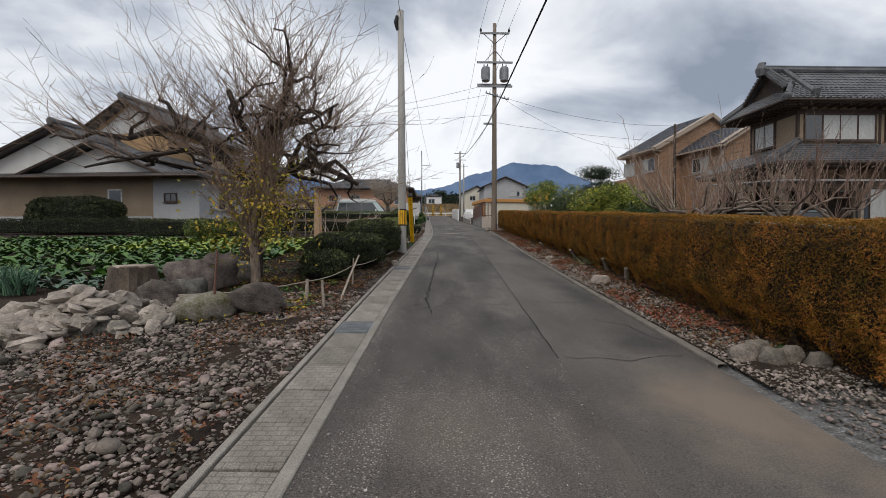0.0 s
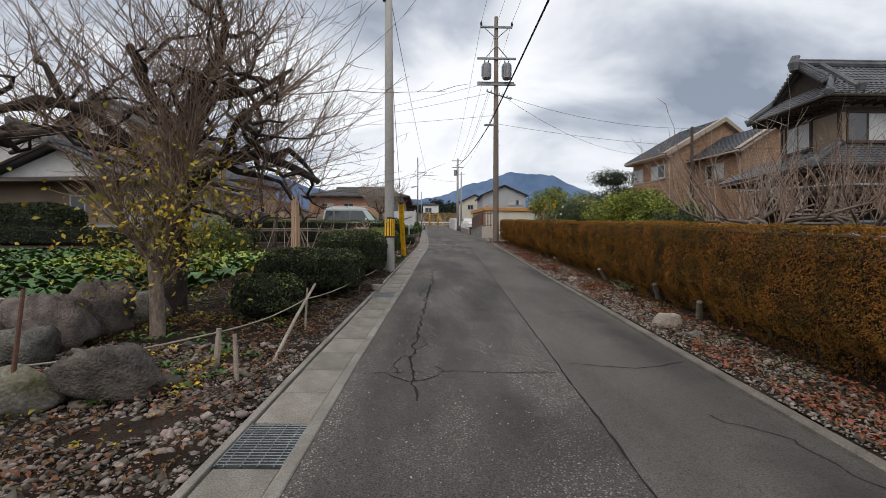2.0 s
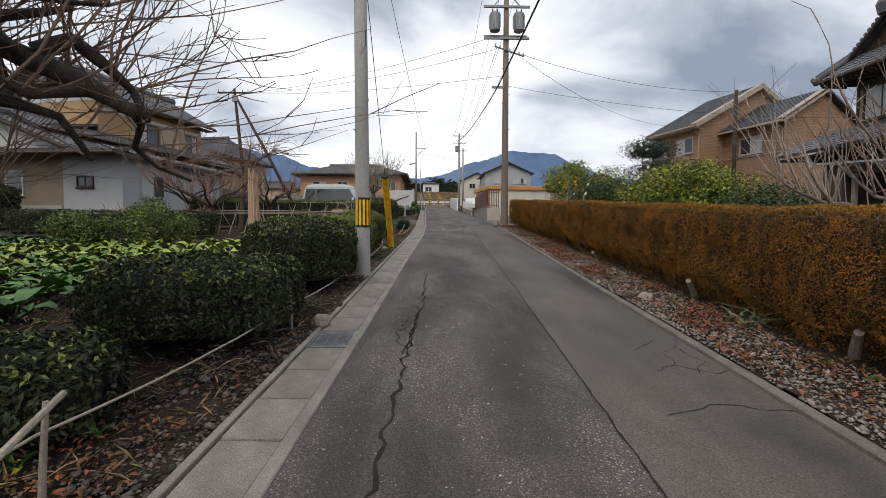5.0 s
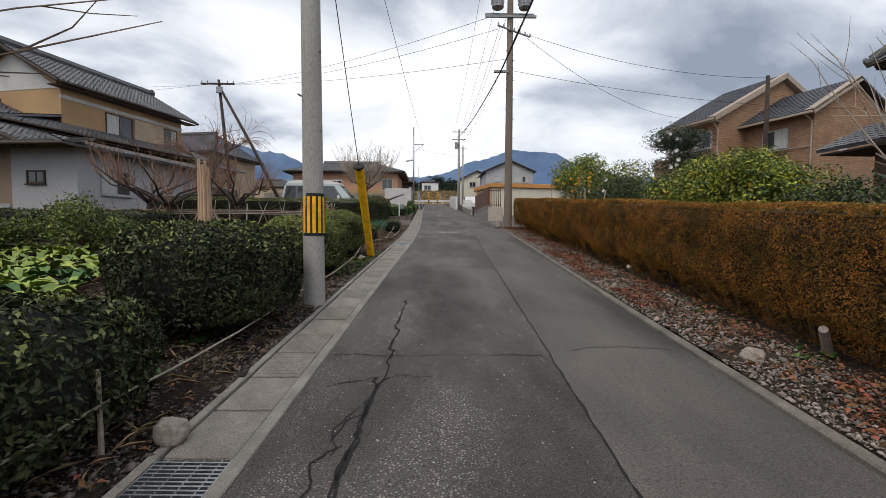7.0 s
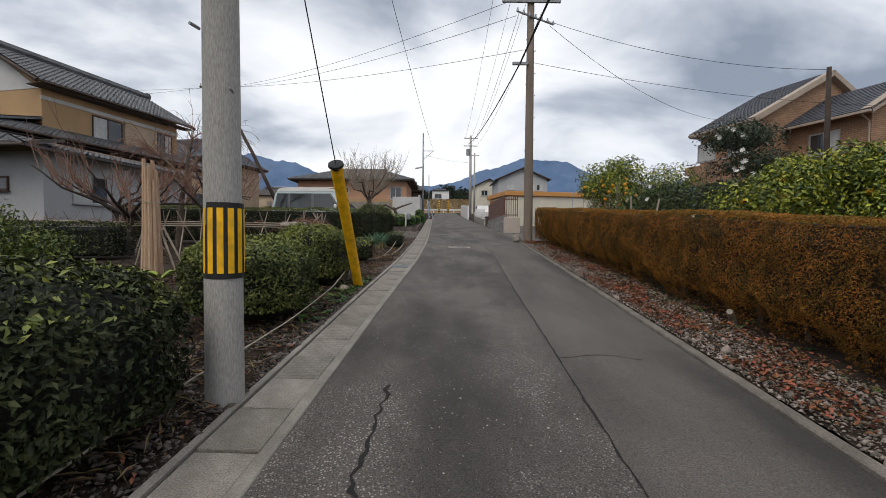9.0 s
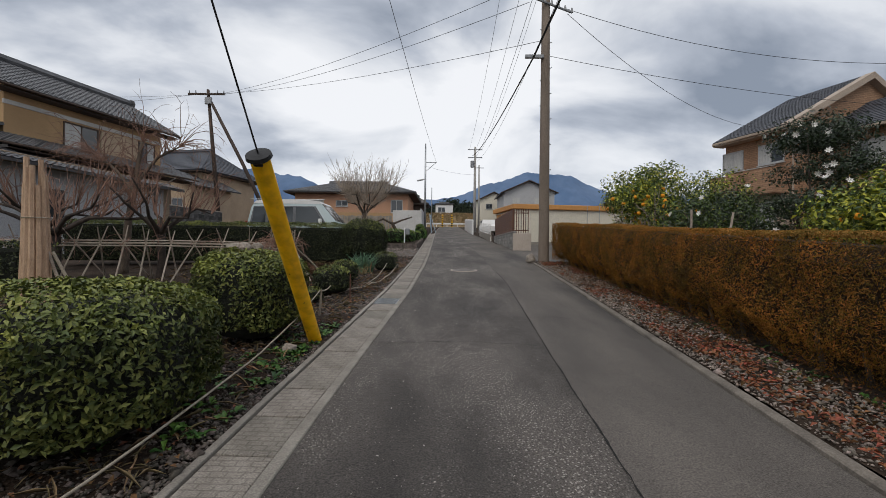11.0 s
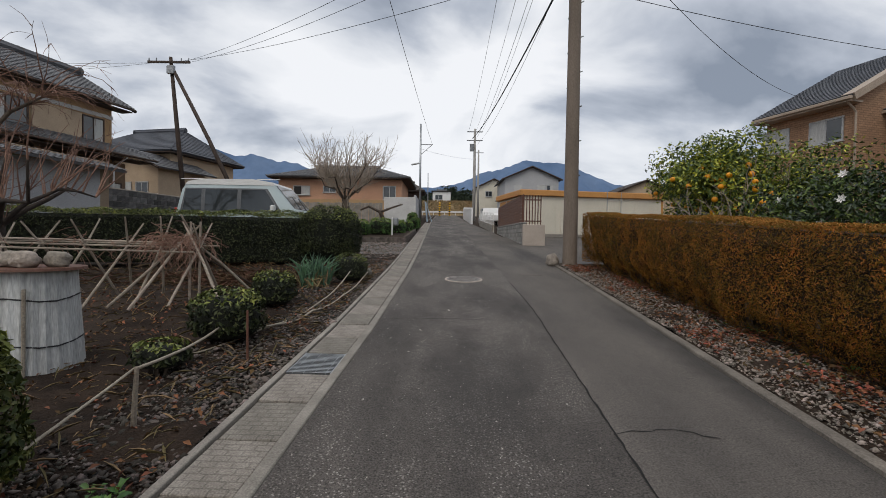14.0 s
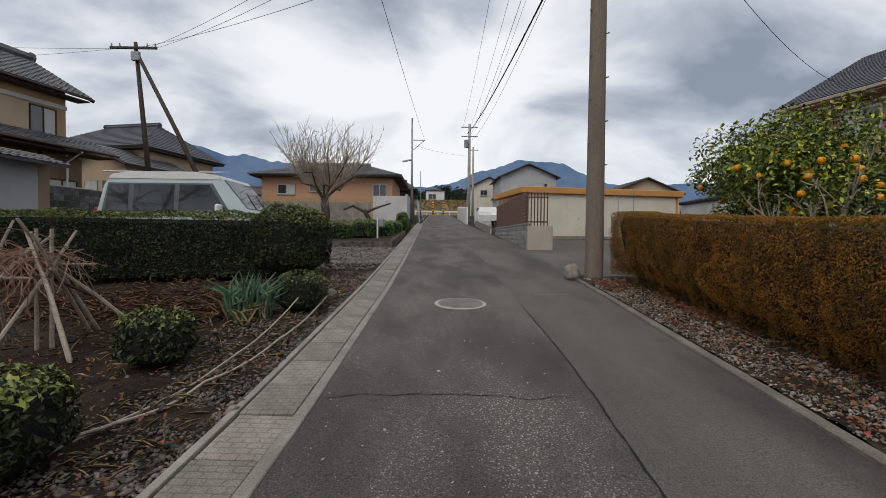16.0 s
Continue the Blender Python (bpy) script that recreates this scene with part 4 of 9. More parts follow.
def white_wing():
    """The lower wing with two white plastered gables facing down the road."""
    h = thing("white_gabled_wing", -15.4, 29.7, 3.0, -6, "low house wing with white gables and grey tiles", "house")
    # main gable, ridge running away from the road's start
    part("wall", Geo().box(-15.5, 0, -2.4, 0, 9, 3.0, 0.02), "plaster_tan", h)
    part("grey_wall", Geo().box(-3.2, -0.03, -2.4, 0.03, 8.5, 2.6, 0.01), "plaster_grey", h, "pale grey plaster")
    part("upper_wall", Geo().prism([(-18.5, 3.0), (-3.6, 3.0), (-11.0, 6.3)], 1.2, 9), "plaster_white", h, "white plastered gable")
    tile_slope((-2.8, 9, 2.95), (-2.8, 0.6, 2.95), (-11.0, 0.6, 6.6), (-11.0, 9, 6.6), parent=h)
    tile_slope((-19.2, 0.6, 2.95), (-19.2, 9, 2.95), (-11.0, 9, 6.6), (-11.0, 0.6, 6.6), parent=h)
    ridge_cap((-11.0, 0.5, 6.7), (-11.0, 9, 6.7), h, r=0.18, end=0.3)
    for s in (-2.8, -19.2):
        part("bargeboard", Geo().tube([(s, 0.55, 2.9), (-11.0, 0.55, 6.5)], 0.13, 6), "wood_dark", h)
    # smaller gable in front
    part("front_gable", Geo().prism([(-11.8, 2.9), (-2.8, 2.9), (-7.3, 4.7)], 0.1, 1.2), "plaster_white", h, "small white gable")
    tile_slope((-1.9, 5, 2.75), (-1.9, -0.6, 2.75), (-7.3, -0.6, 5.0), (-7.3, 5, 5.0), parent=h)
    tile_slope((-12.7, -0.6, 2.75), (-12.7, 5, 2.75), (-7.3, 5, 5.0), (-7.3, -0.6, 5.0), parent=h)
    ridge_cap((-7.3, -0.7, 5.1), (-7.3, 5, 5.1), h, r=0.15, end=0.26)
    for s in (-1.9, -12.7):
        part("bargeboard", Geo().tube([(s, -0.65, 2.7), (-7.3, -0.65, 4.9)], 0.12, 6), "wood_dark", h)
    tile_slope((-15.2, -1.5, 2.6), (0.9, -1.5, 2.6), (0.9, 0.05, 3.05), (-15.2, 0.05, 3.05), parent=h, name="porch_roof", mat="tile_brown", lift=0.01)
    tile_slope((0.9, -1.5, 2.6), (0.9, 9, 2.6), (-0.4, 9, 3.05), (-0.4, -1.0, 3.05), parent=h, name="side_roof", mat="tile_grey")
    gutter_pipe(h, [(-15.2, -1.56, 2.55), (0.9, -1.56, 2.55)], r=0.06, name="eaves_gutter")
    window(h, (-6.4, -0.02, 0.6), (1, 0, 0), 1.0, 1.3, 1, "white_paint", ("glass_dark",))
    window(h, (-2.4, -0.05, 1.0), (1, 0, 0), 0.9, 0.6, 2, "frame_bronze", ("glass_dark",))
    window(h, (0.04, 1.2, 0.6), (0, 1, 0), 1.8, 1.3, 2, "frame_silver", ("curtain", "glass_dark"), out=(1, 0, 0))
    part("skirting", Geo().box(-15.4, -0.05, -1.4, -3.3, 0.0, 0.1), "plaster_grey", h, "grey lower wall")
    return h


def brick_material():
    m = material("brick_facing", (0.43, 0.27, 0.17), (0.33, 0.20, 0.125), 1.2, 40, 0.85, 0.2, 0.004)
    nt, nl = m.node_tree.nodes, m.node_tree.links
    bs = nt["Principled BSDF"]
    tc = nt.new("ShaderNodeTexCoord")
    sp = nt.new("ShaderNodeSeparateXYZ")
    nl.new(tc.outputs["Object"], sp.inputs[0])
    ad = nt.new("ShaderNodeMath")
    ad.operation = "ADD"
    nl.new(sp.outputs["X"], ad.inputs[0])
    nl.new(sp.outputs["Y"], ad.inputs[1])
    cb = nt.new("ShaderNodeCombineXYZ")
    nl.new(ad.outputs[0], cb.inputs[0])
    nl.new(sp.outputs["Z"], cb.inputs[1])
    br = nt.new("ShaderNodeTexBrick")
    br.inputs["Scale"].default_value = 1.0
    br.inputs["Brick Width"].default_value, br.inputs["Row Height"].default_value = 0.3, 0.11
    br.inputs["Mortar Size"].default_value = 0.012
    br.inputs["Color1"].default_value, br.inputs["Color2"].default_value, br.inputs["Mortar"].default_value = (1.1, 1.05, 1, 1), (0.82, 0.8, 0.78, 1), (0.6, 0.58, 0.55, 1)
    nl.new(cb.outputs[0], br.inputs["Vector"])
    mu = nt.new("ShaderNodeMix")
    mu.data_type, mu.blend_type = "RGBA", "MULTIPLY"
    mu.inputs["Factor"].default_value = 1.0
    nl.new(bs.inputs["Base Color"].links[0].from_socket, mu.inputs["A"])
    nl.new(br.outputs["Color"], mu.inputs["B"])
    nl.new(mu.outputs["Result"], bs.inputs["Base Color"])
    return m


M["brick"] = brick_material()
M["plaster_tan"] = material("plaster_tan", (0.34, 0.26, 0.18), (0.26, 0.195, 0.135), 0.6, 50, 0.92, 0.2, 0.004)
M["plaster_brown"] = material("plaster_brown", (0.25, 0.165, 0.10), (0.18, 0.12, 0.075), 0.6, 50, 0.92, 0.2, 0.004)
M["trim_tan"] = material("tan_trim", (0.45, 0.36, 0.28), (0.38, 0.3, 0.23), 1, 40, 0.6, 0.1, 0.002)
old_house()
brick_house()
ochre_house()
white_wing()
# Utility poles and the guy wire


def utility_pole_plain():
    p = thing("utility_pole", -1.02, 15.1, float(gz(15.1)), 0, "grey concrete utility pole with yellow and black warning band", "utility pole")
    part("shaft", Geo().tube([(0, 0, -0.3), (0, 0, 0.0), (-0.02, 0, 4), (-0.05, 0, 8.15)], [0.141, 0.139, 0.124, 0.1], 24), "pole_concrete", p, smooth=True)
    part("cap", Geo().tube([(-0.05, 0, 8.15), (-0.05, 0, 8.19)], [0.108, 0.07], 20), "pole_concrete", p)
    part("warning_band", Geo().tube([(0, 0, 0.94), (0, 0, 1.50)], [0.1395, 0.1375], 24, False), "black", p, "black backing sheet")
    for i in range(12):
        a = 2 * math.pi * (i + 0.5) / 12
        g = Geo()
        n = 3
        for z in (0.98, 1.46):
            for j in range(n + 1):
                b = a + (j / n - 0.5) * 0.32
                r = 0.1425 if z < 1.2 else 0.1405
                g.v.append(Vector((r * math.cos(b), r * math.sin(b), z)))
        for j in range(n):
            g.f.append((j, j + 1, j + 2 + n, j + 1 + n))
        part("stripe", g, "yellow", p, "yellow reflective stripe")
    for z, s in ((2.3, 1), (2.75, -1), (3.3, 1)):
        part("step_bolt", Geo().tube([(s * 0.12, -0.1, z), (s * 0.14, -0.19, z)], 0.012, 6), "grey_metal", p)
    part("insulator", Geo().tube([(-0.15, -0.05, 7.5), (-0.2, -0.1, 7.75), (-0.16, -0.1, 7.95)], [0.05, 0.07, 0.05], 8), "black", p)
    return p


def utility_pole_tall():
    p = thing("utility_pole", 4.2, 30.1, float(gz(30.1)), 0, "tall brown-grey utility pole with transformers and crossarms", "utility pole")
    part("shaft", Geo().tube([(0, 0, -0.3), (0, 0, 0), (0, 0, 7), (0, 0, 14)], [0.19, 0.19, 0.155, 0.12], 24), "pole_brown", p, smooth=True)
    for i in range(14):
        z = 2.4 + i * 0.45
        part("step_bolt", Geo().tube([((-1) ** i * 0.15, -0.02, z), ((-1) ** i * 0.2, -0.1, z)], 0.014, 6), "grey_metal", p)
    for z, w, y in ((13.3, 0.98, -0.15), (11.35, 1.2, -0.17), (9.75, 1.18, -0.17), (9.98, 1.15, 0.17)):
        part("crossarm", Geo().box(-w, y - 0.05, z - 0.06, w, y + 0.05, z + 0.06, 0.01), "grey_metal", p)
    for s in (-1, 1):
        part("brace", Geo().tube([(s * 0.75, -0.15, 13.25), (0, -0.12, 12.6)], 0.025, 6), "grey_metal", p)
        part("brace", Geo().tube([(s * 0.75, -0.17, 11.3), (0, -0.12, 12.2)], 0.03, 6), "grey_metal", p)
        part("insulator", Geo().tube([(s * 0.95, -0.15, 13.36), (s * 0.95, -0.15, 13.5), (s * 0.95, -0.15, 13.62)], [0.05, 0.08, 0.04], 8), "black", p)
        t = part("transformer", Geo().tube([(s * 0.62, -0.25, 10.05), (s * 0.62, -0.25, 10.1), (s * 0.62, -0.25, 10.95), (s * 0.62, -0.25, 11.0)], [0.22, 0.27, 0.27, 0.2], 16), "grey_metal", p, "grey pole transformer")
        for dx in (-0.12, 0.12):
            part("bushing", Geo().tube([(s * 0.62 + dx, -0.25, 11.0), (s * 0.62 + dx, -0.25, 11.2)], [0.04, 0.03], 8), "black", t)
        for k in range(4):
            a = math.pi * (0.2 + 0.4 * k)
            part("fin", Geo().box(s * 0.62 + 0.29 * math.cos(a) - 0.03, -0.25 - 0.29 * math.sin(a) - 0.03, 10.2, s * 0.62 + 0.29 * math.cos(a) + 0.03, -0.25 - 0.29 * math.sin(a) + 0.03, 10.85, 0.01), "grey_metal", t)
    part("crossarm", Geo().tube([(-0.6, -0.35, 9.25), (0.95, 0.1, 8.95)], 0.04, 6), "grey_metal", p)
    for i in range(7):
        u = i / 6
        part("insulator", Geo().tube([(-0.6 + 1.55 * u, -0.35 + 0.45 * u, 9.25 - 0.3 * u), (-0.6 + 1.55 * u, -0.36 + 0.45 * u, 9.4 - 0.3 * u)], [0.05, 0.03], 6), "grey_metal", p)
    part("cable_clamp", Geo().box(-0.75, -0.2, 7.2, -0.1, -0.1, 7.32, 0.01), "grey_metal", p)
    return p


utility_pole_plain()
utility_pole_tall()
# Plants
M["hedge_top"] = material("hedge_top_growth", (0.42, 0.2, 0.042), (0.25, 0.16, 0.035), 1.6, 9, 0.75, 0, island=0.45, spec=0.2)
M["bark_pale"] = material("pale_bark", (0.34, 0.26, 0.20), (0.13, 0.10, 0.08), 9, 50, 0.92, 0.9, 0.015, stretch=(1, 1, 0.4))
M["twig_red"] = material("red_twig", (0.3, 0.175, 0.125), (0.17, 0.095, 0.07), 1.5, 30, 0.9, 0.2, 0.003)
M["bark_tan"] = material("tan_bark", (0.27, 0.205, 0.16), (0.11, 0.085, 0.068), 5, 50, 0.92, 0.7, 0.01)
M["twig_tan"] = material("tan_twig", (0.30, 0.2, 0.15), (0.17, 0.11, 0.085), 1.5, 30, 0.9, 0.2, 0.003)
M["twig_grey"] = material("grey_twig", (0.44, 0.37, 0.30), (0.3, 0.24, 0.19), 1.5, 30, 0.9, 0.2, 0.003)
M["citrus_leaf"] = material("citrus_leaf", (0.10, 0.15, 0.025), (0.05, 0.085, 0.018), 1.5, 9, 0.5, 0, island=0.5)
M["citrus_light"] = material("citrus_light_leaf", (0.50, 0.50, 0.05), (0.2, 0.25, 0.035), 1.5, 9, 0.45, 0, island=0.45)
M["camellia_leaf"] = material("camellia_leaf", (0.028, 0.05, 0.018), (0.018, 0.034, 0.013), 1.5, 9, 0.35, 0, island=0.5, spec=0.5)
M["orange"] = material("orange_peel", (0.85, 0.36, 0.01), (0.8, 0.3, 0.01), 8, 60, 0.45, 0.2, 0.002)
M["petal"] = material("white_petal", (0.8, 0.78, 0.75), (0.72, 0.7, 0.66), 8, 60, 0.6, 0)
M["greens"] = material("vegetable_leaf", (0.085, 0.19, 0.03), (0.04, 0.1, 0.02), 2, 12, 0.5, 0.2, 0.01, island=0.5)
M["greens_blue"] = material("cabbage_leaf", (0.12, 0.19, 0.13), (0.06, 0.11, 0.07), 2, 12, 0.5, 0.2, 0.01, island=0.4)
M["greens_yellow"] = material("yellow_vegetable_leaf", (0.30, 0.37, 0.06), (0.17, 0.25, 0.04), 2, 12, 0.5, 0.2, 0.01, island=0.4)
M["leek"] = material("leek_leaf", (0.10, 0.20, 0.11), (0.06, 0.12, 0.07), 3, 20, 0.5, 0.1, 0.005, island=0.4)
M["leek_pale"] = material("striped_leaf", (0.34, 0.38, 0.22), (0.1, 0.16, 0.06), 12, 30, 0.5, 0.1, 0.004, island=0.5)


def unit(v):
    return v / np.maximum(np.linalg.norm(v, axis=1, keepdims=True), 1e-9)


def leaf_mesh(name, pos, out, size, mat, rng, aspect=0.45, jitter=0.8, fold=0.25, spread=0.35):
    """Many small folded leaves at pos, whose blades face roughly the way out."""
    n = len(pos)
    nrm = unit(out + jitter * rng.normal(size=(n, 3)))
    side = unit(np.cross(nrm, rng.normal(size=(n, 3))))
    along = np.cross(side, nrm)
    s = (size * (1 + spread * rng.uniform(-1, 1, n)))[:, None]
    w = s * aspect
    base, tip = pos - along * s * 0.5, pos + along * s * 0.5 - nrm * s * 0.12
    left, right = pos + side * w * 0.5 + nrm * w * fold, pos - side * w * 0.5 + nrm * w * fold
    V = np.stack([base, left, tip, right], 1).reshape(-1, 3)
    k = np.arange(n)[:, None] * 4
    F = np.concatenate([k + [[0, 1, 2]], k + [[0, 2, 3]]], 0)
    return fast_mesh(name, V, F, mat)


def lump(rng, n=16, m=10, rough=0.12, seed=0):
    """A ball with an uneven surface, as vertices on a unit sphere and faces."""
    V, F = [], []
    for i in range(m + 1):
        th = math.pi * i / m
        for j in range(n):
            ph = 2 * math.pi * j / n
            p = Vector((math.sin(th) * math.cos(ph), math.sin(th) * math.sin(ph), math.cos(th)))
            V.append(p * (1 + rough * noise.noise(p * 1.7 + Vector((seed, seed * 0.7, 0))) + 0.5 * rough * noise.noise(p * 4 + Vector((seed, 0, 3)))))
    for i in range(m):
        for j in range(n):
            F.append((i * n + j, (i + 1) * n + j, (i + 1) * n + (j + 1) % n, i * n + (j + 1) % n))
    return V, F


def clipped_bush(name, x, y, rx, ry, h, seed, label, leaf=0.05, density=1500, light=0.35, group="", mats=("bush_leaf", "bush_leaf_light"), category="bush", base=0.12):
    rng = np.random.default_rng(seed)
    t = thing(name, x, y, float(gz(y)), 0, label, category, group)
    area = 2 * math.pi * rx * h + math.pi * rx * ry
    n = int(area * density)
    d = unit(rng.normal(size=(n * 2, 3)))
    d = d[d[:, 2] > -0.55][:n]
    p = np.sign(d) * np.abs(d) ** 0.72
    wob = np.array([1 + 0.10 * noise.noise((a * 2 + seed, b * 2, c * 2)) + 0.05 * noise.noise((a * 6 + seed, b * 6, c * 6)) for a, b, c in d])[:, None]
    depth = (1 - 0.16 * rng.random(len(d)) ** 2)[:, None]
    pos = p * wob * depth * [rx, ry, h * 0.52] + [0, 0, h * 0.48 + base * 0.3]
    pos[:, 2] = np.maximum(pos[:, 2], 0.05 + 0.1 * rng.random(len(pos)))
    # only leaves on the upper side can take the lighter colour
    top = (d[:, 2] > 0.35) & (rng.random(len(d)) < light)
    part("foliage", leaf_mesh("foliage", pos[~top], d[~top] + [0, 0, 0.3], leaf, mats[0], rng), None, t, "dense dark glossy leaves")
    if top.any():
        part("new_leaves", leaf_mesh("new_leaves", pos[top] * [1.015, 1.015, 1.02], d[top] + [0, 0, 0.6], leaf, mats[1], rng), None, t, "lighter leaves on top")
    # a near-black lump inside stands in for the shade between the leaves
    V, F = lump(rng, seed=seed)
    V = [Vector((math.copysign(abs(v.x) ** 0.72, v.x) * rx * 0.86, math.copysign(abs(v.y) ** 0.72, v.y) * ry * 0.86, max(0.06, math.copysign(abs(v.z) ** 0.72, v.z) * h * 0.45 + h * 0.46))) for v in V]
    part("shade_core", Geo().add(V, F), "bush_shade", t, smooth=True)
    g = Geo()
    for i in range(5):
        a = 2 * math.pi * i / 5 + seed
        g.tube([(0.05 * math.cos(a), 0.05 * math.sin(a), -0.05), (0.3 * rx * math.cos(a), 0.3 * ry * math.sin(a), h * 0.45)], [0.02, 0.012], 5)
    part("stems", g, "bark", t)
    return t


def conifer_hedge(name, front, y0, y1, thick, height, seed, label, density=6200, leaf=0.03):
    """The long clipped hedge along the road."""
    rng = np.random.default_rng(seed)
    t = thing(name, 0, 0, 0, 0, label, "hedge")

    def bulge(y, z, k):
        return np.array([0.09 * noise.noise((b * 0.9, c * 1.6, k)) + 0.07 * noise.noise((b * 3.6, c * 3.0, k)) + 0.035 * noise.noise((b * 9, c * 9, k)) for b, c in zip(y, z)])

    L = y1 - y0
    n = int(L * height * density)
    y = rng.uniform(y0, y1, n)
    z = height * np.where(rng.random(n) < 0.84, rng.uniform(0.2, 1.0, n), rng.uniform(0.01, 0.3, n))
    ease = 0.12 * np.clip((z / height - 0.86) / 0.14, 0, 1) ** 2 + (0.34 + 0.3 * np.array([noise.noise((b * 1.7, 3, 6)) for b in y])) * np.clip((0.42 - z / height) / 0.42, 0, 1) ** 1.3
    x = front(y) + bulge(y, z, 1) + ease + 0.10 * rng.random(n) ** 2
    pf = np.stack([x, y, gz(y) + z + 0.03 * np.array([noise.noise((b * 0.7, 0, 4)) for b in y])], 1)
    of = np.tile([-1.0, 0, 0.45], (n, 1))
    m = int(L * thick * density * 0.9)
    y = rng.uniform(y0, y1, m)
    u = rng.random(m)
    x = front(y) + 0.08 + (thick - 0.16) * u
    tz = np.array([0.05 * noise.noise((b * 0.8, a, 4)) + 0.035 * noise.noise((b * 4, a * 4, 8)) for a, b in zip(x, y)])
    pt = np.stack([x, y, gz(y) + height - 0.05 * rng.random(m) ** 2 + tz], 1)
    ot = np.tile([0, 0, 1.0], (m, 1))
    q = int(height * thick * density * 2)
    ends = []
    for ye, s in ((y0, -1), (y1, 1)):
        ends.append((np.stack([front(np.full(q, ye)) + thick * rng.random(q), ye + s * 0.04 - s * 0.12 * rng.random(q) ** 2, gz(ye) + height * rng.uniform(0.12, 1, q)], 1), np.tile([0, s, 0.3], (q, 1))))
    b = int(L * height * 160)
    yb = rng.uniform(y0, y1, b)
    back = (np.stack([front(yb) + thick - 0.03 + 0.06 * rng.random(b), yb, gz(yb) + height * rng.uniform(0.15, 1, b)], 1), np.tile([1, 0, 0.3], (b, 1)))
    P = np.concatenate([pf, *[e[0] for e in ends], back[0]])
    O = np.concatenate([of, *[e[1] for e in ends], back[1]])
    part("foliage", leaf_mesh("foliage", P, O, leaf, "hedge_leaf", rng, 0.26, 0.85, 0.2), None, t, "rust and olive clipped conifer sprays")
    part("clipped_top", leaf_mesh("clipped_top", pt, ot, leaf * 0.9, "hedge_top", rng, 0.3, 0.9, 0.2), None, t, "rusty clipped top growth")
    # a dark sheet behind the sprays stands in for twigs and shade
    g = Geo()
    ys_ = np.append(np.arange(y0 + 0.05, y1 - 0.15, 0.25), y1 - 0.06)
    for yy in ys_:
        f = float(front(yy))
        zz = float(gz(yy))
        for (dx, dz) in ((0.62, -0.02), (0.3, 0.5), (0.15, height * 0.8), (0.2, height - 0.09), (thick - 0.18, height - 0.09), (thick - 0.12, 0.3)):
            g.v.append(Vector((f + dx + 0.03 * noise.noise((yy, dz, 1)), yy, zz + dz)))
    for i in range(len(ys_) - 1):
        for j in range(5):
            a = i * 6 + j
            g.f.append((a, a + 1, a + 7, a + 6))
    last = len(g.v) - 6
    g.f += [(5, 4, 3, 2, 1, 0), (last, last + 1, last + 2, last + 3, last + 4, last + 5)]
    part("shade_core", g, "hedge_shade", t)
    for yy in np.arange(y0 + 0.3, y1 - 0.2, 0.62):
        yy = float(yy + rng.uniform(-0.15, 0.15))
        f, zz = float(front(yy)), float(gz(yy))
        lean = rng.uniform(-0.08, 0.08)
        part("stem", Geo().tube([(f + 0.5, yy, zz - 0.05), (f + 0.42 + lean, yy + lean, zz + 0.3), (f + 0.4, yy + lean, zz + 0.6)], [0.03, 0.024, 0.02], 6), "bark", t)
    return t


hedge_front = lambda y: np.interp(y, [3.0, 5.3, 9.0, 15.5, 30.0], [3.42, 3.55, 3.83, 4.16, 4.42])
conifer_hedge("clipped_hedge", hedge_front, 3.3, 29.75, 0.85, 1.42, 11, "long clipped conifer hedge turned rust brown along the road")

leafy_later = [(-8.2, 20.6, 1.3, 1.1, 211), (-10.2, 20.2, 1.0, 0.9, 212)]
# Round clipped bushes beside the ditch
M["bush_leaf_mid"] = material("bush_leaf_mid", (0.12, 0.14, 0.035), (0.05, 0.066, 0.02), 2, 9, 0.5, 0, island=0.65, spec=0.22)
BUSHES = [(-2.25, 9.35, 0.5, 0.5, 0.62), (-2.2, 11.5, 1.0, 1.1, 0.86), (-1.87, 14.1, 0.86, 0.95, 1.15), (-1.82, 17.5, 0.76, 0.9, 1.04), (-1.74, 20.0, 0.64, 0.68, 1.08)]
for i, (bx, by, rx, ry, bh) in enumerate(BUSHES):
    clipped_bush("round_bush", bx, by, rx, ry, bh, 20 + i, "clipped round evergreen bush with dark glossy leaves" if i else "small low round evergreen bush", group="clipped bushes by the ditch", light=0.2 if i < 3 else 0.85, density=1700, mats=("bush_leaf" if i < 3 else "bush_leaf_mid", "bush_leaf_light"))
clipped_bush("shrub", -1.68, 24.95, 0.3, 0.3, 0.5, 40, "loose young evergreen shrub in the stony bed", leaf=0.055, density=900, light=0.5)
clipped_bush("shrub", -1.55, 23.25, 0.36, 0.36, 0.55, 44, "loose evergreen shrub with lighter leaves on top", leaf=0.055, density=900, light=0.6)
clipped_bush("shrub", -1.72, 22.35, 0.22, 0.22, 0.25, 41, "low shrub with yellow-green leaves", leaf=0.055, density=700, light=1.0)
clipped_bush("shrub", -1.0, 27.1, 0.34, 0.34, 0.55, 42, "small olive shrub beside the leeks", leaf=0.04, density=1000, light=0.5)


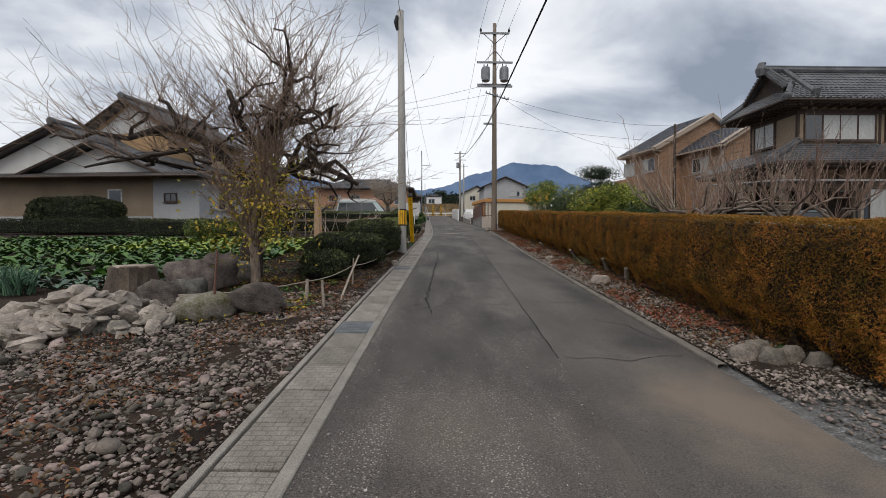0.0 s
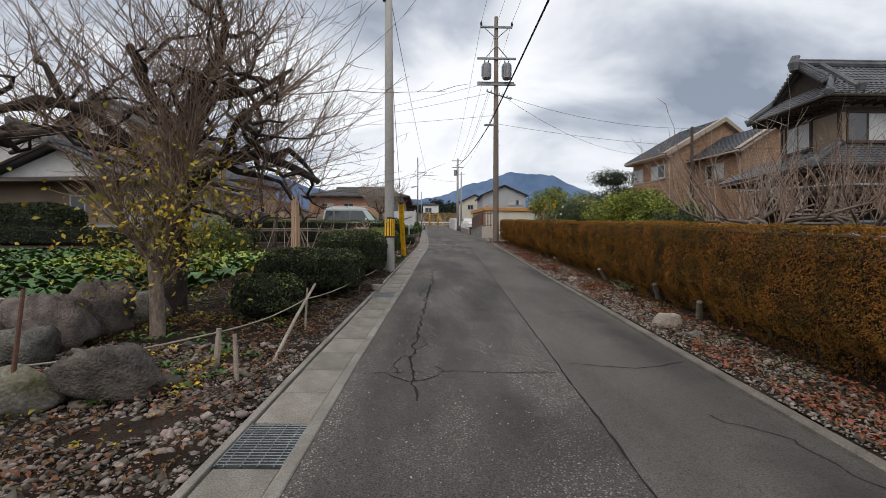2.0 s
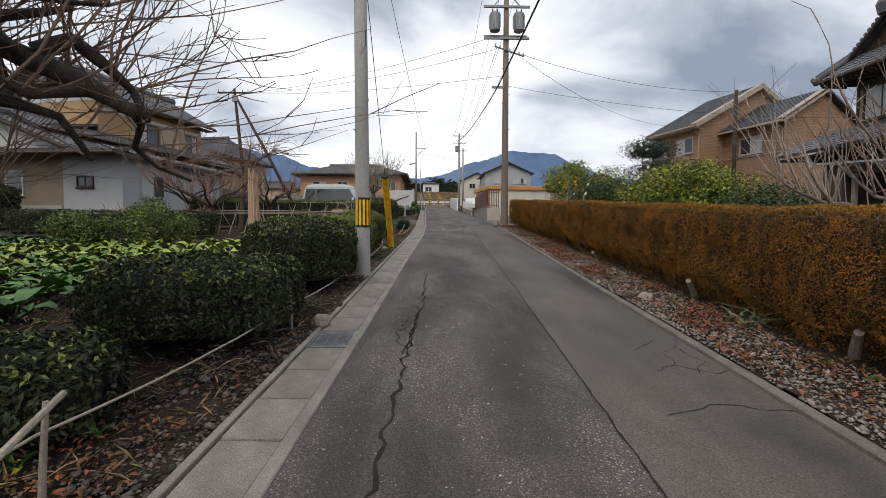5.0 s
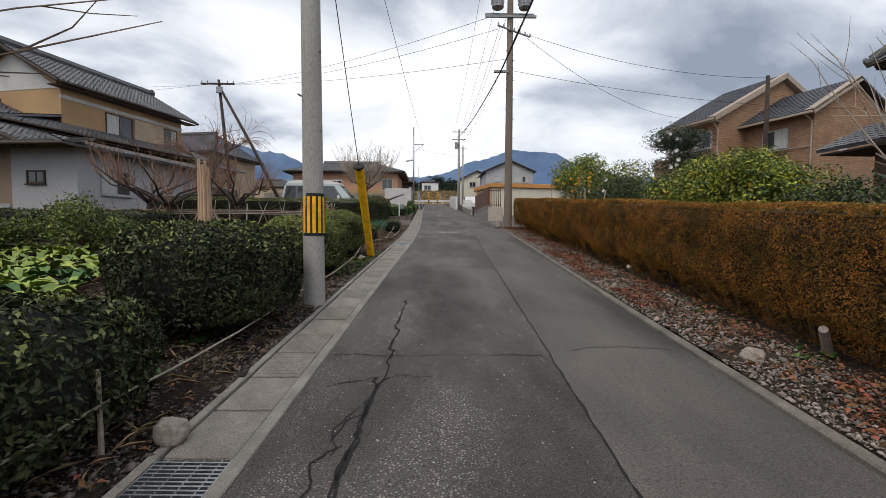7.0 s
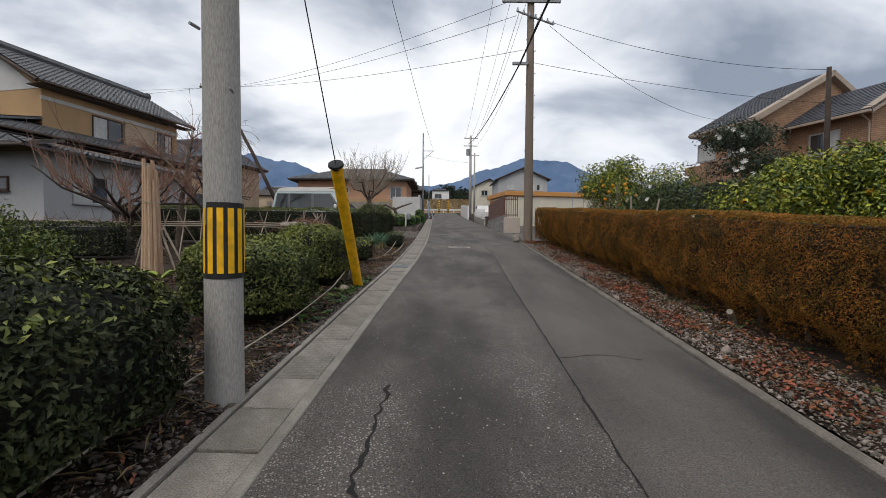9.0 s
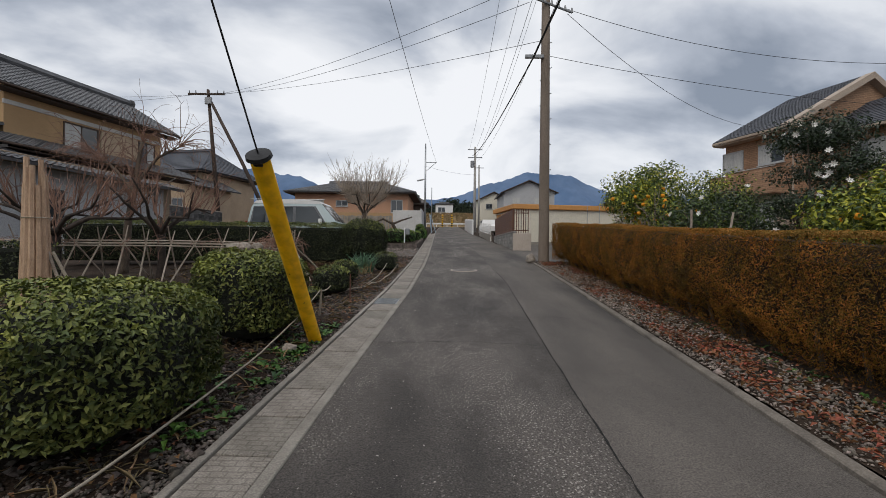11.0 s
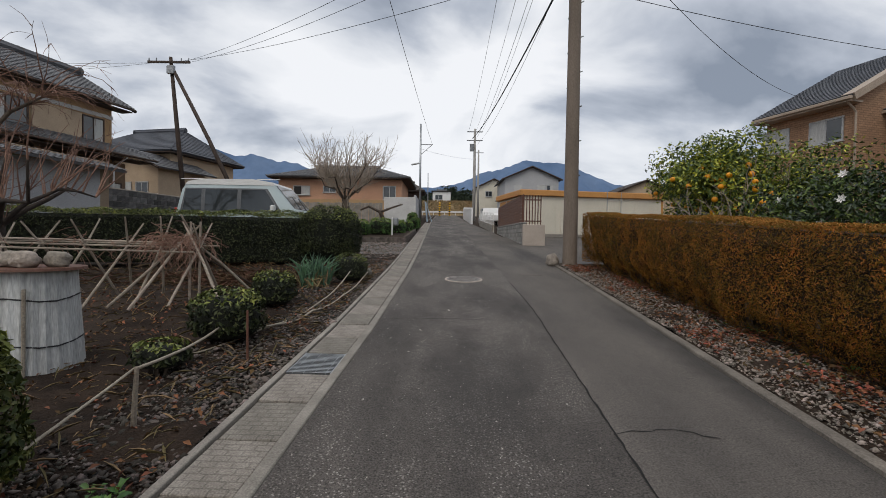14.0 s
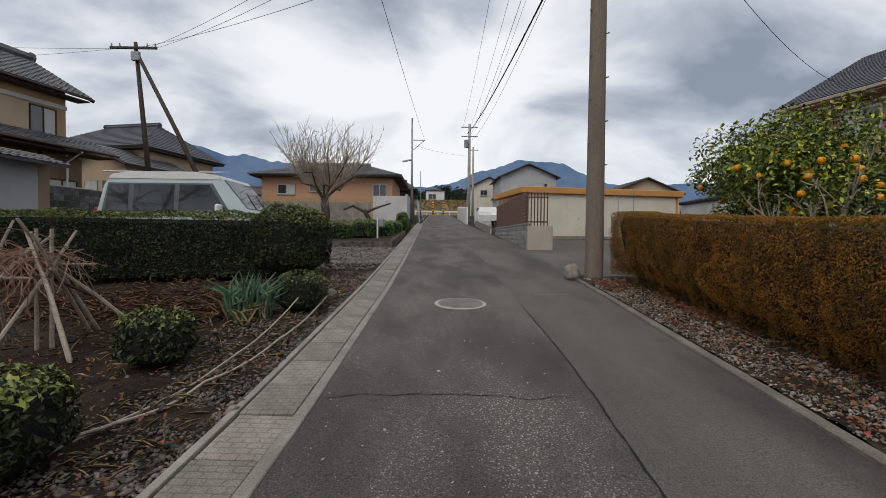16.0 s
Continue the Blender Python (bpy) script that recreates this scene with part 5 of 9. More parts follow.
def box_hedge(name, x0, x1, y0, y1, h, rz, seed, label, density=900, leaf=0.055, light=0.85, mats=("bush_leaf", "bush_leaf_light")):
    """A square-cut evergreen hedge; x and y give its foot."""
    rng = np.random.default_rng(seed)
    cx, cy, rx, ry = (x0 + x1) / 2, (y0 + y1) / 2, abs(x1 - x0) / 2, abs(y1 - y0) / 2
    t = thing(name, cx, cy, float(gz(cy)), rz, label, "hedge")
    faces = [((0, -1, 0), 2 * rx * h), ((0, 1, 0), 2 * rx * h * 0.4), ((1, 0, 0), 2 * ry * h), ((-1, 0, 0), 2 * ry * h * 0.5), ((0, 0, 1), 4 * rx * ry)]
    P, O, T = [], [], []
    for nrm, area in faces:
        n = int(area * density)
        u = rng.uniform(-1, 1, (n, 3)) * [rx, ry, 1]
        u[:, 2] = rng.uniform(0.08, h, n)
        for a, half in ((0, rx), (1, ry)):
            if nrm[a]:
                u[:, a] = nrm[a] * (half - 0.12 * rng.random(n) ** 2)
        if nrm[2]:
            u[:, 2] = h - 0.1 * rng.random(n) ** 2
        wob = np.array([0.09 * noise.noise((a * 1.3 + seed, b * 1.3, c * 1.3)) + 0.05 * noise.noise((a * 4 + seed, b * 4, c * 4)) for a, b, c in u])[:, None]
        P.append(u + wob * np.array(nrm))
        O.append(np.tile(np.array(nrm, float) + [0, 0, 0.4], (n, 1)))
        # top leaves go lighter: young shoots, with light from above painted in
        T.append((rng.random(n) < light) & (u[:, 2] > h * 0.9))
    P, O, T = np.concatenate(P), np.concatenate(O), np.concatenate(T)
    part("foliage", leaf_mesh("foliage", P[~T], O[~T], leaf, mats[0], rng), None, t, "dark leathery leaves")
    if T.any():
        part("new_leaves", leaf_mesh("new_leaves", P[T] + [0, 0, 0.015], O[T], leaf, mats[1], rng), None, t, "yellow-green young leaves painted as top-lit")
    # a near-black block painted as the shade inside the hedge
    part("shade_core", Geo().box(-rx + 0.13, -ry + 0.13, 0.05, rx - 0.13, ry - 0.13, h - 0.12, 0.08), "bush_shade", t)
    return t


box_hedge("garden_hedge", -11.5, -2.0, 28.9, 30.0, 1.33, 12, 51, "square-cut evergreen garden hedge with young shoots on top")
clipped_bush("hedge_end_bush", -2.2, 30.3, 0.8, 0.8, 1.45, 52, "loose evergreen bush at the hedge's end", leaf=0.06, density=900, light=0.3)
box_hedge("field_hedge", -15.5, -8.0, 23.4, 24.3, 0.95, 0, 53, "low dark hedge along the vegetable field", density=300, leaf=0.08, light=0.2)
box_hedge("field_hedge", -28.0, -15.7, 26.6, 27.4, 0.9, 0, 54, "low dark hedge before the house wing", density=200, leaf=0.1, light=0.0)
clipped_bush("dark_conifer", -22.0, 27.9, 3.0, 0.8, 2.2, 55, "wide dark green conifer bush against the wall", leaf=0.13, density=250, light=0.0)


def sprout(pts, r0, r1):
    return [Vector(p) for p in pts], r0, r1


def bare_tree(name, x, y, limbs, shoots, length, seed, label, twigs=6, up=1.0, mats=("bark", "twig"), droop=0.0, thin=0.006, z=None, spread=0.75, category="tree", from_t=0.3):
    """A leafless tree: shaped limbs, long shoots along them and fine side twigs."""
    rng = random.Random(seed)
    t = thing(name, x, y, float(gz(y)) if z is None else z, 0, label, category)
    trunk, fine = Geo(), Geo()
    spots = []
    for pts, r0, r1 in limbs:
        fine_pts = []
        for a, b in zip(pts[:-1], pts[1:]):
            for k in range(4):
                fine_pts.append(a.lerp(b, k / 4))
        fine_pts.append(pts[-1])
        n = len(fine_pts)
        wob = [p + 0.06 * Vector((noise.noise(p * 1.5 + Vector((seed, 0, 0))), noise.noise(p * 1.5 + Vector((0, seed, 5))), 0)) * min(1, i / 3) for i, p in enumerate(fine_pts)]
        rad = [r0 + (r1 - r0) * (i / (n - 1)) ** 0.8 for i in range(n)]
        rad = [r * (1 + 0.18 * noise.noise(p * 4)) for r, p in zip(rad, wob)]
        trunk.tube(wob, rad, 9)
        for i in range(int(n * from_t), n):
            spots.append((wob[i], (wob[min(i + 1, n - 1)] - wob[max(i - 1, 0)]).normalized(), rad[i]))
    centre = sum((s[0] for s in spots), Vector()) / len(spots)
    for _ in range(shoots):
        p, d, r = rng.choice(spots)
        away = (p - centre)
        away.z *= 0.3
        v = (Vector((rng.gauss(0, 1), rng.gauss(0, 1), 0)) * spread + away * 0.35 + d * 0.35 + Vector((0, 0, up * rng.uniform(0.4, 1.2)))).normalized()
        L = length * rng.uniform(0.45, 1.15)
        pts, q = [p], p.copy()
        seg = 5
        for s in range(seg):
            v = (v + Vector((rng.gauss(0, 0.13), rng.gauss(0, 0.13), rng.gauss(0.04, 0.1) - droop * (s + 1) / seg))).normalized()
            q = q + v * L / seg
            pts.append(q.copy())
        rr = thin * rng.uniform(1.2, 2.4)
        fine.tube(pts, [rr * (1 - 0.8 * i / seg) for i in range(seg + 1)], 4, False)
        for _k in range(rng.randint(twigs // 2, twigs + 1)):
            i = rng.randint(1, seg)
            w = (pts[i] - pts[i - 1]).normalized()
            w = (w + Vector((rng.gauss(0, 0.7), rng.gauss(0, 0.7), rng.gauss(0.1, 0.5) - droop))).normalized()
            a = pts[i - 1].lerp(pts[i], rng.random())
            l2 = L * rng.uniform(0.12, 0.34)
            m = a + w * l2 * 0.5
            w = (w + Vector((rng.gauss(0, 0.25), rng.gauss(0, 0.25), 0.15 - droop))).normalized()
            fine.tube([a, m, m + w * l2 * 0.5], [rr * 0.55, rr * 0.42, rr * 0.25], 3, False)
    part("trunk", trunk, mats[0], t, smooth=True)
    part("brushwood", fine, mats[1], t, "fine bare twigs", kind="stuff")
    return t, spots


# The large bare tree over the road's edge
big_limbs = [
    sprout([(0, 0, -0.2), (0.02, -0.02, 0.5), (0.1, -0.1, 1.3), (0.25, -0.25, 2.0), (0.45, -0.4, 2.7), (0.7, -0.5, 3.3)], 0.27, 0.14),
    sprout([(0.25, -0.25, 1.9), (-0.35, -0.35, 2.5), (-0.9, -0.5, 3.0), (-1.5, -0.6, 3.1), (-2.1, -0.7, 2.85), (-2.7, -0.8, 2.95), (-3.1, -0.85, 3.2)], 0.12, 0.025),
    sprout([(0.2, -0.2, 1.7), (0.9, -0.25, 2.3), (1.5, -0.2, 2.45), (2.0, -0.25, 2.2), (2.35, -0.3, 2.0)], 0.12, 0.04),
    sprout([(0.45, -0.4, 2.7), (0.9, -0.5, 3.2), (1.4, -0.4, 3.3), (2.0, -0.3, 3.7)], 0.1, 0.025),
    sprout([(0.45, -0.4, 2.6), (0.1, -0.7, 3.2), (-0.1, -0.8, 3.8)], 0.1, 0.05),
    sprout([(0.7, -0.5, 3.3), (0.9, -0.45, 3.8), (1.1, -0.5, 4.3)], 0.11, 0.05),
    sprout([(-0.35, -0.35, 2.5), (-0.9, -0.9, 2.6), (-1.7, -1.1, 2.4), (-2.6, -1.2, 2.2)], 0.07, 0.02),
    sprout([(0.9, -0.25, 2.3), (1.3, -0.6, 2.9), (1.9, -0.8, 3.2)], 0.07, 0.02),
]
rk = random.Random(19)
for a, b, z, dx, dy in ((0.3, -0.25, 2.0, 1, -0.2), (0.9, -0.3, 2.3, 0.8, 0.3), (1.5, -0.2, 2.45, 0.7, -0.5), (1.2, -0.3, 2.4, 0.6, 0.7), (0.6, -0.4, 3.0, 0.9, -0.4), (0.8, -0.5, 3.3, -0.5, -0.6), (-0.6, -0.4, 2.7, -0.4, 0.6), (-1.2, -0.55, 3.05, -0.5, -0.5), (-1.7, -0.65, 3.0, -0.3, 0.6), (1.7, -0.22, 2.4, 0.6, 0.2), (0.2, -0.2, 1.8, 0.3, -0.8), (0.5, -0.4, 2.8, 0.2, 0.9), (1.0, -0.5, 3.2, 0.6, 0.4), (0.0, -0.3, 2.2, -0.6, 0.5)):
    p = V3((a, b, z))
    pts, v = [p.copy()], V3((dx, dy, rk.uniform(-0.1, 0.6))).normalized()
    for k in range(4):
        v = (v + V3((rk.gauss(0, 0.45), rk.gauss(0, 0.45), rk.gauss(0.05, 0.45)))).normalized()
        p = p + v * rk.uniform(0.18, 0.34)
        pts.append(p.copy())
    big_limbs.append((pts, 0.06, 0.02))
boughs = [pts for pts, _r0, _r1 in big_limbs[:8]]
for k in range(46):
    pts = boughs[1 + k % 7]
    i = rk.randrange(len(pts) - 1)
    p = pts[i].lerp(pts[i + 1], rk.random())
    v = V3((rk.gauss(0, 1), rk.gauss(0, 1), rk.gauss(0.15, 0.5))).normalized()
    crooked = [p.copy()]
    for _ in range(5):
        v = (v + V3((rk.gauss(0, 0.55), rk.gauss(0, 0.55), rk.gauss(0.0, 0.5)))).normalized()
        p = p + v * rk.uniform(0.12, 0.3)
        crooked.append(p.copy())
    big_limbs.append((crooked, rk.uniform(0.03, 0.05), 0.012))
bare_tree("bare_tree", -3.95, 9.75, big_limbs, 600, 1.9, 3, "large leafless old tree with gnarled limbs and long shoots", twigs=8, thin=0.0044, mats=("bark_dark", "twig"), up=1.2, spread=0.95)
# The thinner trunk with a few yellow leaves
slim_limbs = [
    sprout([(0, 0, -0.2), (0.0, 0, 0.4), (-0.06, 0.02, 1.0), (0.0, 0.05, 1.7), (0.1, 0.1, 2.3)], 0.1, 0.05),
    sprout([(0.0, 0.0, 0.9), (0.2, -0.05, 1.5), (0.35, -0.05, 2.1), (0.45, 0, 2.6)], 0.04, 0.02),
    sprout([(0.0, 0.0, 0.8), (-0.3, -0.1, 1.3), (-0.5, -0.1, 1.9)], 0.04, 0.02),
]
slim, slim_spots = bare_tree("slim_tree", -3.3, 8.35, slim_limbs, 190, 1.2, 5, "slim pale-barked tree with a few yellow leaves", twigs=6, mats=("bark_pale", "twig"), spread=0.6)
rng_y = np.random.default_rng(8)
yl = np.concatenate([rng_y.normal((0.25, -0.05, 1.6), (0.42, 0.4, 0.42), (1150, 3)), rng_y.normal((-0.3, 0, 1.1), (0.45, 0.4, 0.35), (350, 3))])
part("yellow_leaves", leaf_mesh("yellow_leaves", yl, np.tile([0, -0.3, 0.6], (len(yl), 1)), 0.07, "leaf_yellow", rng_y, 0.55, 1.0), None, slim, "sparse yellow autumn leaves", kind="stuff")


def fruit_limbs(rng, h, reach, n):
    L = [sprout([(0, 0, -0.2), (0.03, 0, h * 0.5), (0.0, 0.03, h)], 0.11, 0.09)]
    for i in range(n):
        a = 2 * math.pi * (i + rng.random() * 0.5) / n
        r = reach * rng.uniform(0.7, 1.1)
        L.append(sprout([(0, 0, h * 0.9), (0.35 * r * math.cos(a), 0.35 * r * math.sin(a), h * 1.25), (0.7 * r * math.cos(a + 0.2), 0.7 * r * math.sin(a + 0.2), h * rng.uniform(1.2, 1.6)), (r * math.cos(a + 0.1), r * math.sin(a + 0.1), h * rng.uniform(1.4, 2.0))], 0.06, 0.015))
    return L


rt = random.Random(77)
ORCHARD = [(7.6, 12.2, 1.15, 1.6, 30, 1.9), (8.6, 14.7, 1.15, 1.8, 32, 2.2), (10.4, 12.8, 1.2, 1.7, 28, 1.9), (12.6, 16.6, 1.25, 1.4, 30, 1.9), (13.0, 14.0, 1.2, 1.5, 26, 1.8)]
for i, (tx, ty, th, tr, ts, tl) in enumerate(ORCHARD):
    bare_tree("fruit_tree", tx, ty, fruit_limbs(rt, th, tr, 6), int(ts * 2.2), tl * 1.1, 100 + i, "pruned leafless fruit tree with upright shoots behind the hedge", twigs=2, up=1.9, mats=("bark_tan", "twig_grey" if i % 2 else "twig_tan"), spread=0.3, from_t=0.35, thin=0.007)
LEFT_TREES = [(-8.6, 24.9, 1.2, 2.0, 150, 1.5, "twig_red", 0.0), (-10.6, 27.0, 1.3, 2.0, 120, 1.5, "twig_red", 0.0), (-6.6, 25.7, 1.2, 1.6, 110, 1.4, "twig_red", 0.0)]
for i, (tx, ty, th, tr, ts, tl, tm, dr) in enumerate(LEFT_TREES):
    bare_tree("plum_tree", tx, ty, fruit_limbs(rt, th, tr, 7), int(ts * 0.62), tl, 130 + i, "leafless plum tree with dark limbs in the field", twigs=2, up=1.9, mats=("bark_dark", tm), spread=0.35, from_t=0.45, thin=0.0075)
weep = [sprout([(0, 0, -0.2), (0.1, 0, 1.2), (0.3, 0, 2.4), (0.5, 0, 3.6)], 0.12, 0.05), sprout([(0.3, 0, 2.4), (0.9, 0.1, 3.2), (1.4, 0.2, 3.5)], 0.05, 0.02), sprout([(0.3, 0, 2.2), (-0.5, 0.1, 3.0), (-1.0, 0.1, 3.3)], 0.05, 0.02)]
bare_tree("weeping_tree", -8.2, 26.6, weep, 110, 1.5, 141, "leafless weeping cherry with hanging reddish twigs", twigs=5, up=0.9, mats=("bark", "twig_red"), droop=0.55, from_t=0.5)
far_limbs = fruit_limbs(random.Random(5), 1.7, 1.8, 8)
far_limbs[0] = sprout([(0, 0, -0.3), (0.05, 0, 0.9), (0.0, 0.03, 1.7)], 0.22, 0.16)
bare_tree("bare_tree", -4.05, 40.3, far_limbs, 330, 1.9, 151, "leafless spreading tree with a short trunk in the garden bed", twigs=5, up=1.5, mats=("bark", "twig_grey"), thin=0.009, z=3.0, spread=0.6)


def leafy_tree(name, x, y, h, r, seed, label, trunk=0.7, leaf=0.085, n=5200, mats=("citrus_leaf", "citrus_light"), fruit=0, flowers=0, layers=0, limbs=True, category="tree"):
    """A leafy tree: limbs, a crown of many clumps of leaves, and fruit or flowers as parts."""
    rng = np.random.default_rng(seed)
    t = thing(name, x, y, float(gz(y)), 0, label, category)
    g = Geo()
    g.tube([(0, 0, -0.2), (0.03, 0, trunk * 0.6), (0, 0.03, trunk)], [0.11, 0.09, 0.08], 8)
    clumps = []
    for i in range(46):
        d = unit(rng.normal(size=(1, 3)))[0]
        k = rng.uniform(0.45, 1.0)
        z = trunk + (h - trunk) * (0.5 + 0.46 * d[2] * k)
        if layers:
            z = trunk + (h - trunk) * (math.floor(rng.random() * layers) + 0.65) / layers
            k *= 1.05 - 0.55 * (z - trunk) / (h - trunk)
        c = np.array([r * d[0] * k, r * d[1] * k, z])
        clumps.append((c, rng.uniform(0.34, 0.58) * r * 0.75))
        if i < 16:
            m = Vector(c) * 0.5
            g.tube([(0, 0, trunk * 0.9), (m.x, m.y, trunk + (c[2] - trunk) * 0.4), tuple(c)], [0.05, 0.03, 0.01], 5)
    part("trunk", g, "bark", t, smooth=True)
    P, O = [], []
    for c, cr in clumps:
        q = int(1.9 * n) // len(clumps)
        d = unit(rng.normal(size=(q, 3)))
        flat = 0.6 if layers else 0.8
        P.append(c + d * cr * [1, 1, flat] * rng.uniform(0.5, 1.0, (q, 1)))
        O.append(d + [0, 0, 0.5])
    P, O = np.concatenate(P), np.concatenate(O)
    lit = rng.random(len(P)) < 0.45
    part("crown", leaf_mesh("crown", P[~lit], O[~lit], leaf, mats[0], rng), None, t, "dense glossy leaves")
    part("bright_leaves", leaf_mesh("bright_leaves", P[lit], O[lit], leaf, mats[1], rng), None, t, "lighter leaves")
    if fruit or flowers:
        if fruit:
            V, F = lump(rng, 10, 7, 0.05, seed)
            me = make_mesh("orange", [v * 0.06 for v in V], F, "orange", True)
        else:
            v = Geo()
            for i in range(7):
                a = 2 * math.pi * i / 7
                b = a + 0.8
                v.add([V3((0, 0, 0)), V3((0.048 * math.cos(a), 0.048 * math.sin(a), 0.03)), V3((0.08 * math.cos((a + b) / 2), 0.08 * math.sin((a + b) / 2), 0.04)), V3((0.048 * math.cos(b), 0.048 * math.sin(b), 0.035))], [(0, 1, 2, 3)])
            v.tube([(0, 0, 0), (0, 0, 0.03)], 0.014, 6)
            me = make_mesh("flower", v.v, v.f, "petal")
        for i in range(fruit or flowers):
            c, cr = (sorted(clumps, key=lambda k: k[0][2])[:34] if fruit else clumps)[int(rng.integers(34))]
            d = unit(rng.normal(size=(1, 3)) + np.array([[-0.9, -1.0, -0.5 if fruit else 0.3]]))[0]
            ob = new("orange" if fruit else "flower", me)
            ob.parent = t
            ob.matrix_basis = Matrix.Translation(Vector(c + d * cr * ([0.8, 0.8, 0.55] if fruit else [1, 1, 0.7]))) @ Vector(d).to_track_quat("Z", "Y").to_matrix().to_4x4()
    return t


leafy_tree("citrus_tree", 7.9, 29.0, 3.2, 2.05, 201, "leafy citrus tree full of ripe oranges behind the hedge", fruit=60, n=15000, leaf=0.095)
leafy_tree("citrus_tree", 8.5, 20.5, 2.7, 1.8, 202, "broad yellow-green citrus tree with a few oranges", fruit=16, n=14000, leaf=0.095, mats=("citrus_light", "citrus_leaf"))
leafy_tree("citrus_tree", 9.3, 22.6, 2.5, 1.6, 203, "yellow-green citrus tree behind the hedge", fruit=8, n=6000)
leafy_tree("camellia_tree", 9.2, 24.6, 3.75, 1.75, 204, "layered dark camellia with white flowers", flowers=44, n=10500, layers=4, mats=("camellia_leaf", "camellia_leaf"), leaf=0.075)
leafy_tree("evergreen_shrub", 7.6, 25.7, 2.3, 1.4, 205, "dark evergreen shrub with white flowers", flowers=16, n=4000, mats=("camellia_leaf", "citrus_leaf"))
leafy_tree("evergreen_shrub", 9.0, 17.9, 1.9, 1.2, 206, "dark green shrub behind the hedge", n=3500, mats=("camellia_leaf", "citrus_leaf"))
leafy_tree("evergreen_shrub", 12.4, 33.0, 3.3, 1.9, 208, "dark green garden shrub beside the brick house", n=4500, mats=("camellia_leaf", "citrus_leaf"))

bare_tree("bare_shrub", 6.75, 27.5, fruit_limbs(random.Random(21), 0.9, 0.9, 6), 44, 0.9, 161, "small leafless grey shrub before the citrus tree", twigs=3, up=1.2, mats=("twig_grey", "twig_grey"), spread=0.6, thin=0.008, category="shrub")


for lx, ly, lh, lr, ls in leafy_later:
    leafy_tree("field_shrub", lx, ly, lh, lr, ls, "loose dark evergreen shrub in the field", trunk=0.2, leaf=0.09, n=2600, mats=("citrus_leaf", "bush_leaf_light"), category="shrub")


def greens(name, label, spots, size, mats, seed, leaves=9, category="vegetables", upright=0.5):
    """Rows of leafy vegetables, each leaf a bent blade."""
    rng = np.random.default_rng(seed)
    V, F = [], []
    for px_, py_ in spots:
        z0 = float(gz(py_))
        for i in range(leaves):
            a = rng.uniform(0, 2 * math.pi)
            L = size * rng.uniform(0.6, 1.2)
            w = L * rng.uniform(0.3, 0.42)
            e = upright * rng.uniform(0.6, 1.3)
            ca, sa = math.cos(a), math.sin(a)
            k = len(V)
            for j, (u, ww) in enumerate(((0.08, 0.15), (0.45, 0.85), (0.75, 1.0), (1.0, 0.3))):
                r = L * u * (1 - 0.15 * u)
                h = 0.02 + L * e * (1.5 * u - 0.95 * u * u)
                curl = 0.25 * w * ww
                for s in (-1, 0, 1):
                    q = 0.12 * w * rng.normal()
                    V.append((px_ + ca * r - sa * s * w * ww * 0.5, py_ + sa * r + ca * s * w * ww * 0.5, z0 + h + (curl if s else 0) + q))
            for j in range(3):
                for s in range(2):
                    b = k + j * 3 + s
                    F.append((b, b + 1, b + 4, b + 3))
    return solid(name, fast_mesh(name, V, F, mats, True), None, label, category, "stuff")


rv = np.random.default_rng(31)
greens("vegetable_rows", "rows of leafy green radish tops in the field", [(x + rv.normal(0, 0.1), y + rv.normal(0, 0.1)) for y in np.arange(9.4, 21.5, 0.75) for x in np.arange(-19.5, -5.2, 0.46) if y < 17 or x < -11], 0.42, "greens", 32)
greens("cabbage_rows", "blue-green cabbages at the field's edge", [(x + rv.normal(0, 0.08), y) for y in (8.2, 8.8) for x in np.arange(-8.2, -5.4, 0.45)], 0.34, "greens_blue", 33, 12)
greens("weed_patches", "low weeds and grass under the trees", [(x, y) for x, y in zip(rv.uniform(-5.6, -1.6, 420), rv.uniform(6.2, 14.0, 420)) if noise.noise((x * 1.2, y * 1.2, 3)) > -0.05], 0.11, "greens", 36, 6, "weeds")
greens("broad_greens", "large bright broad-leaved vegetables", [(x + rv.normal(0, 0.1), y + rv.normal(0, 0.1)) for y in (11.4, 12.2, 13.0) for x in (-6.2, -5.5, -4.8)], 0.62, "greens", 37, 10)
greens("yellow_greens", "yellow-green leaf vegetables in the field", [(x + rv.normal(0, 0.15), y + rv.normal(0, 0.15)) for y in np.arange(14.5, 21.0, 0.75) for x in np.arange(-11.5, -4.6, 0.6)], 0.46, "greens_yellow", 34)
greens("ground_weeds", "low green weeds along the ditch", [(float(edge(y)) - 0.62 - abs(rv.normal(0, 0.35)), y) for y in rv.uniform(17.2, 20.6, 90)] + [(float(kerb(y)) + 0.85 + abs(rv.normal(0, 0.2)), y) for y in rv.uniform(4.5, 28, 110)], 0.1, "greens", 35, 6, "weeds")


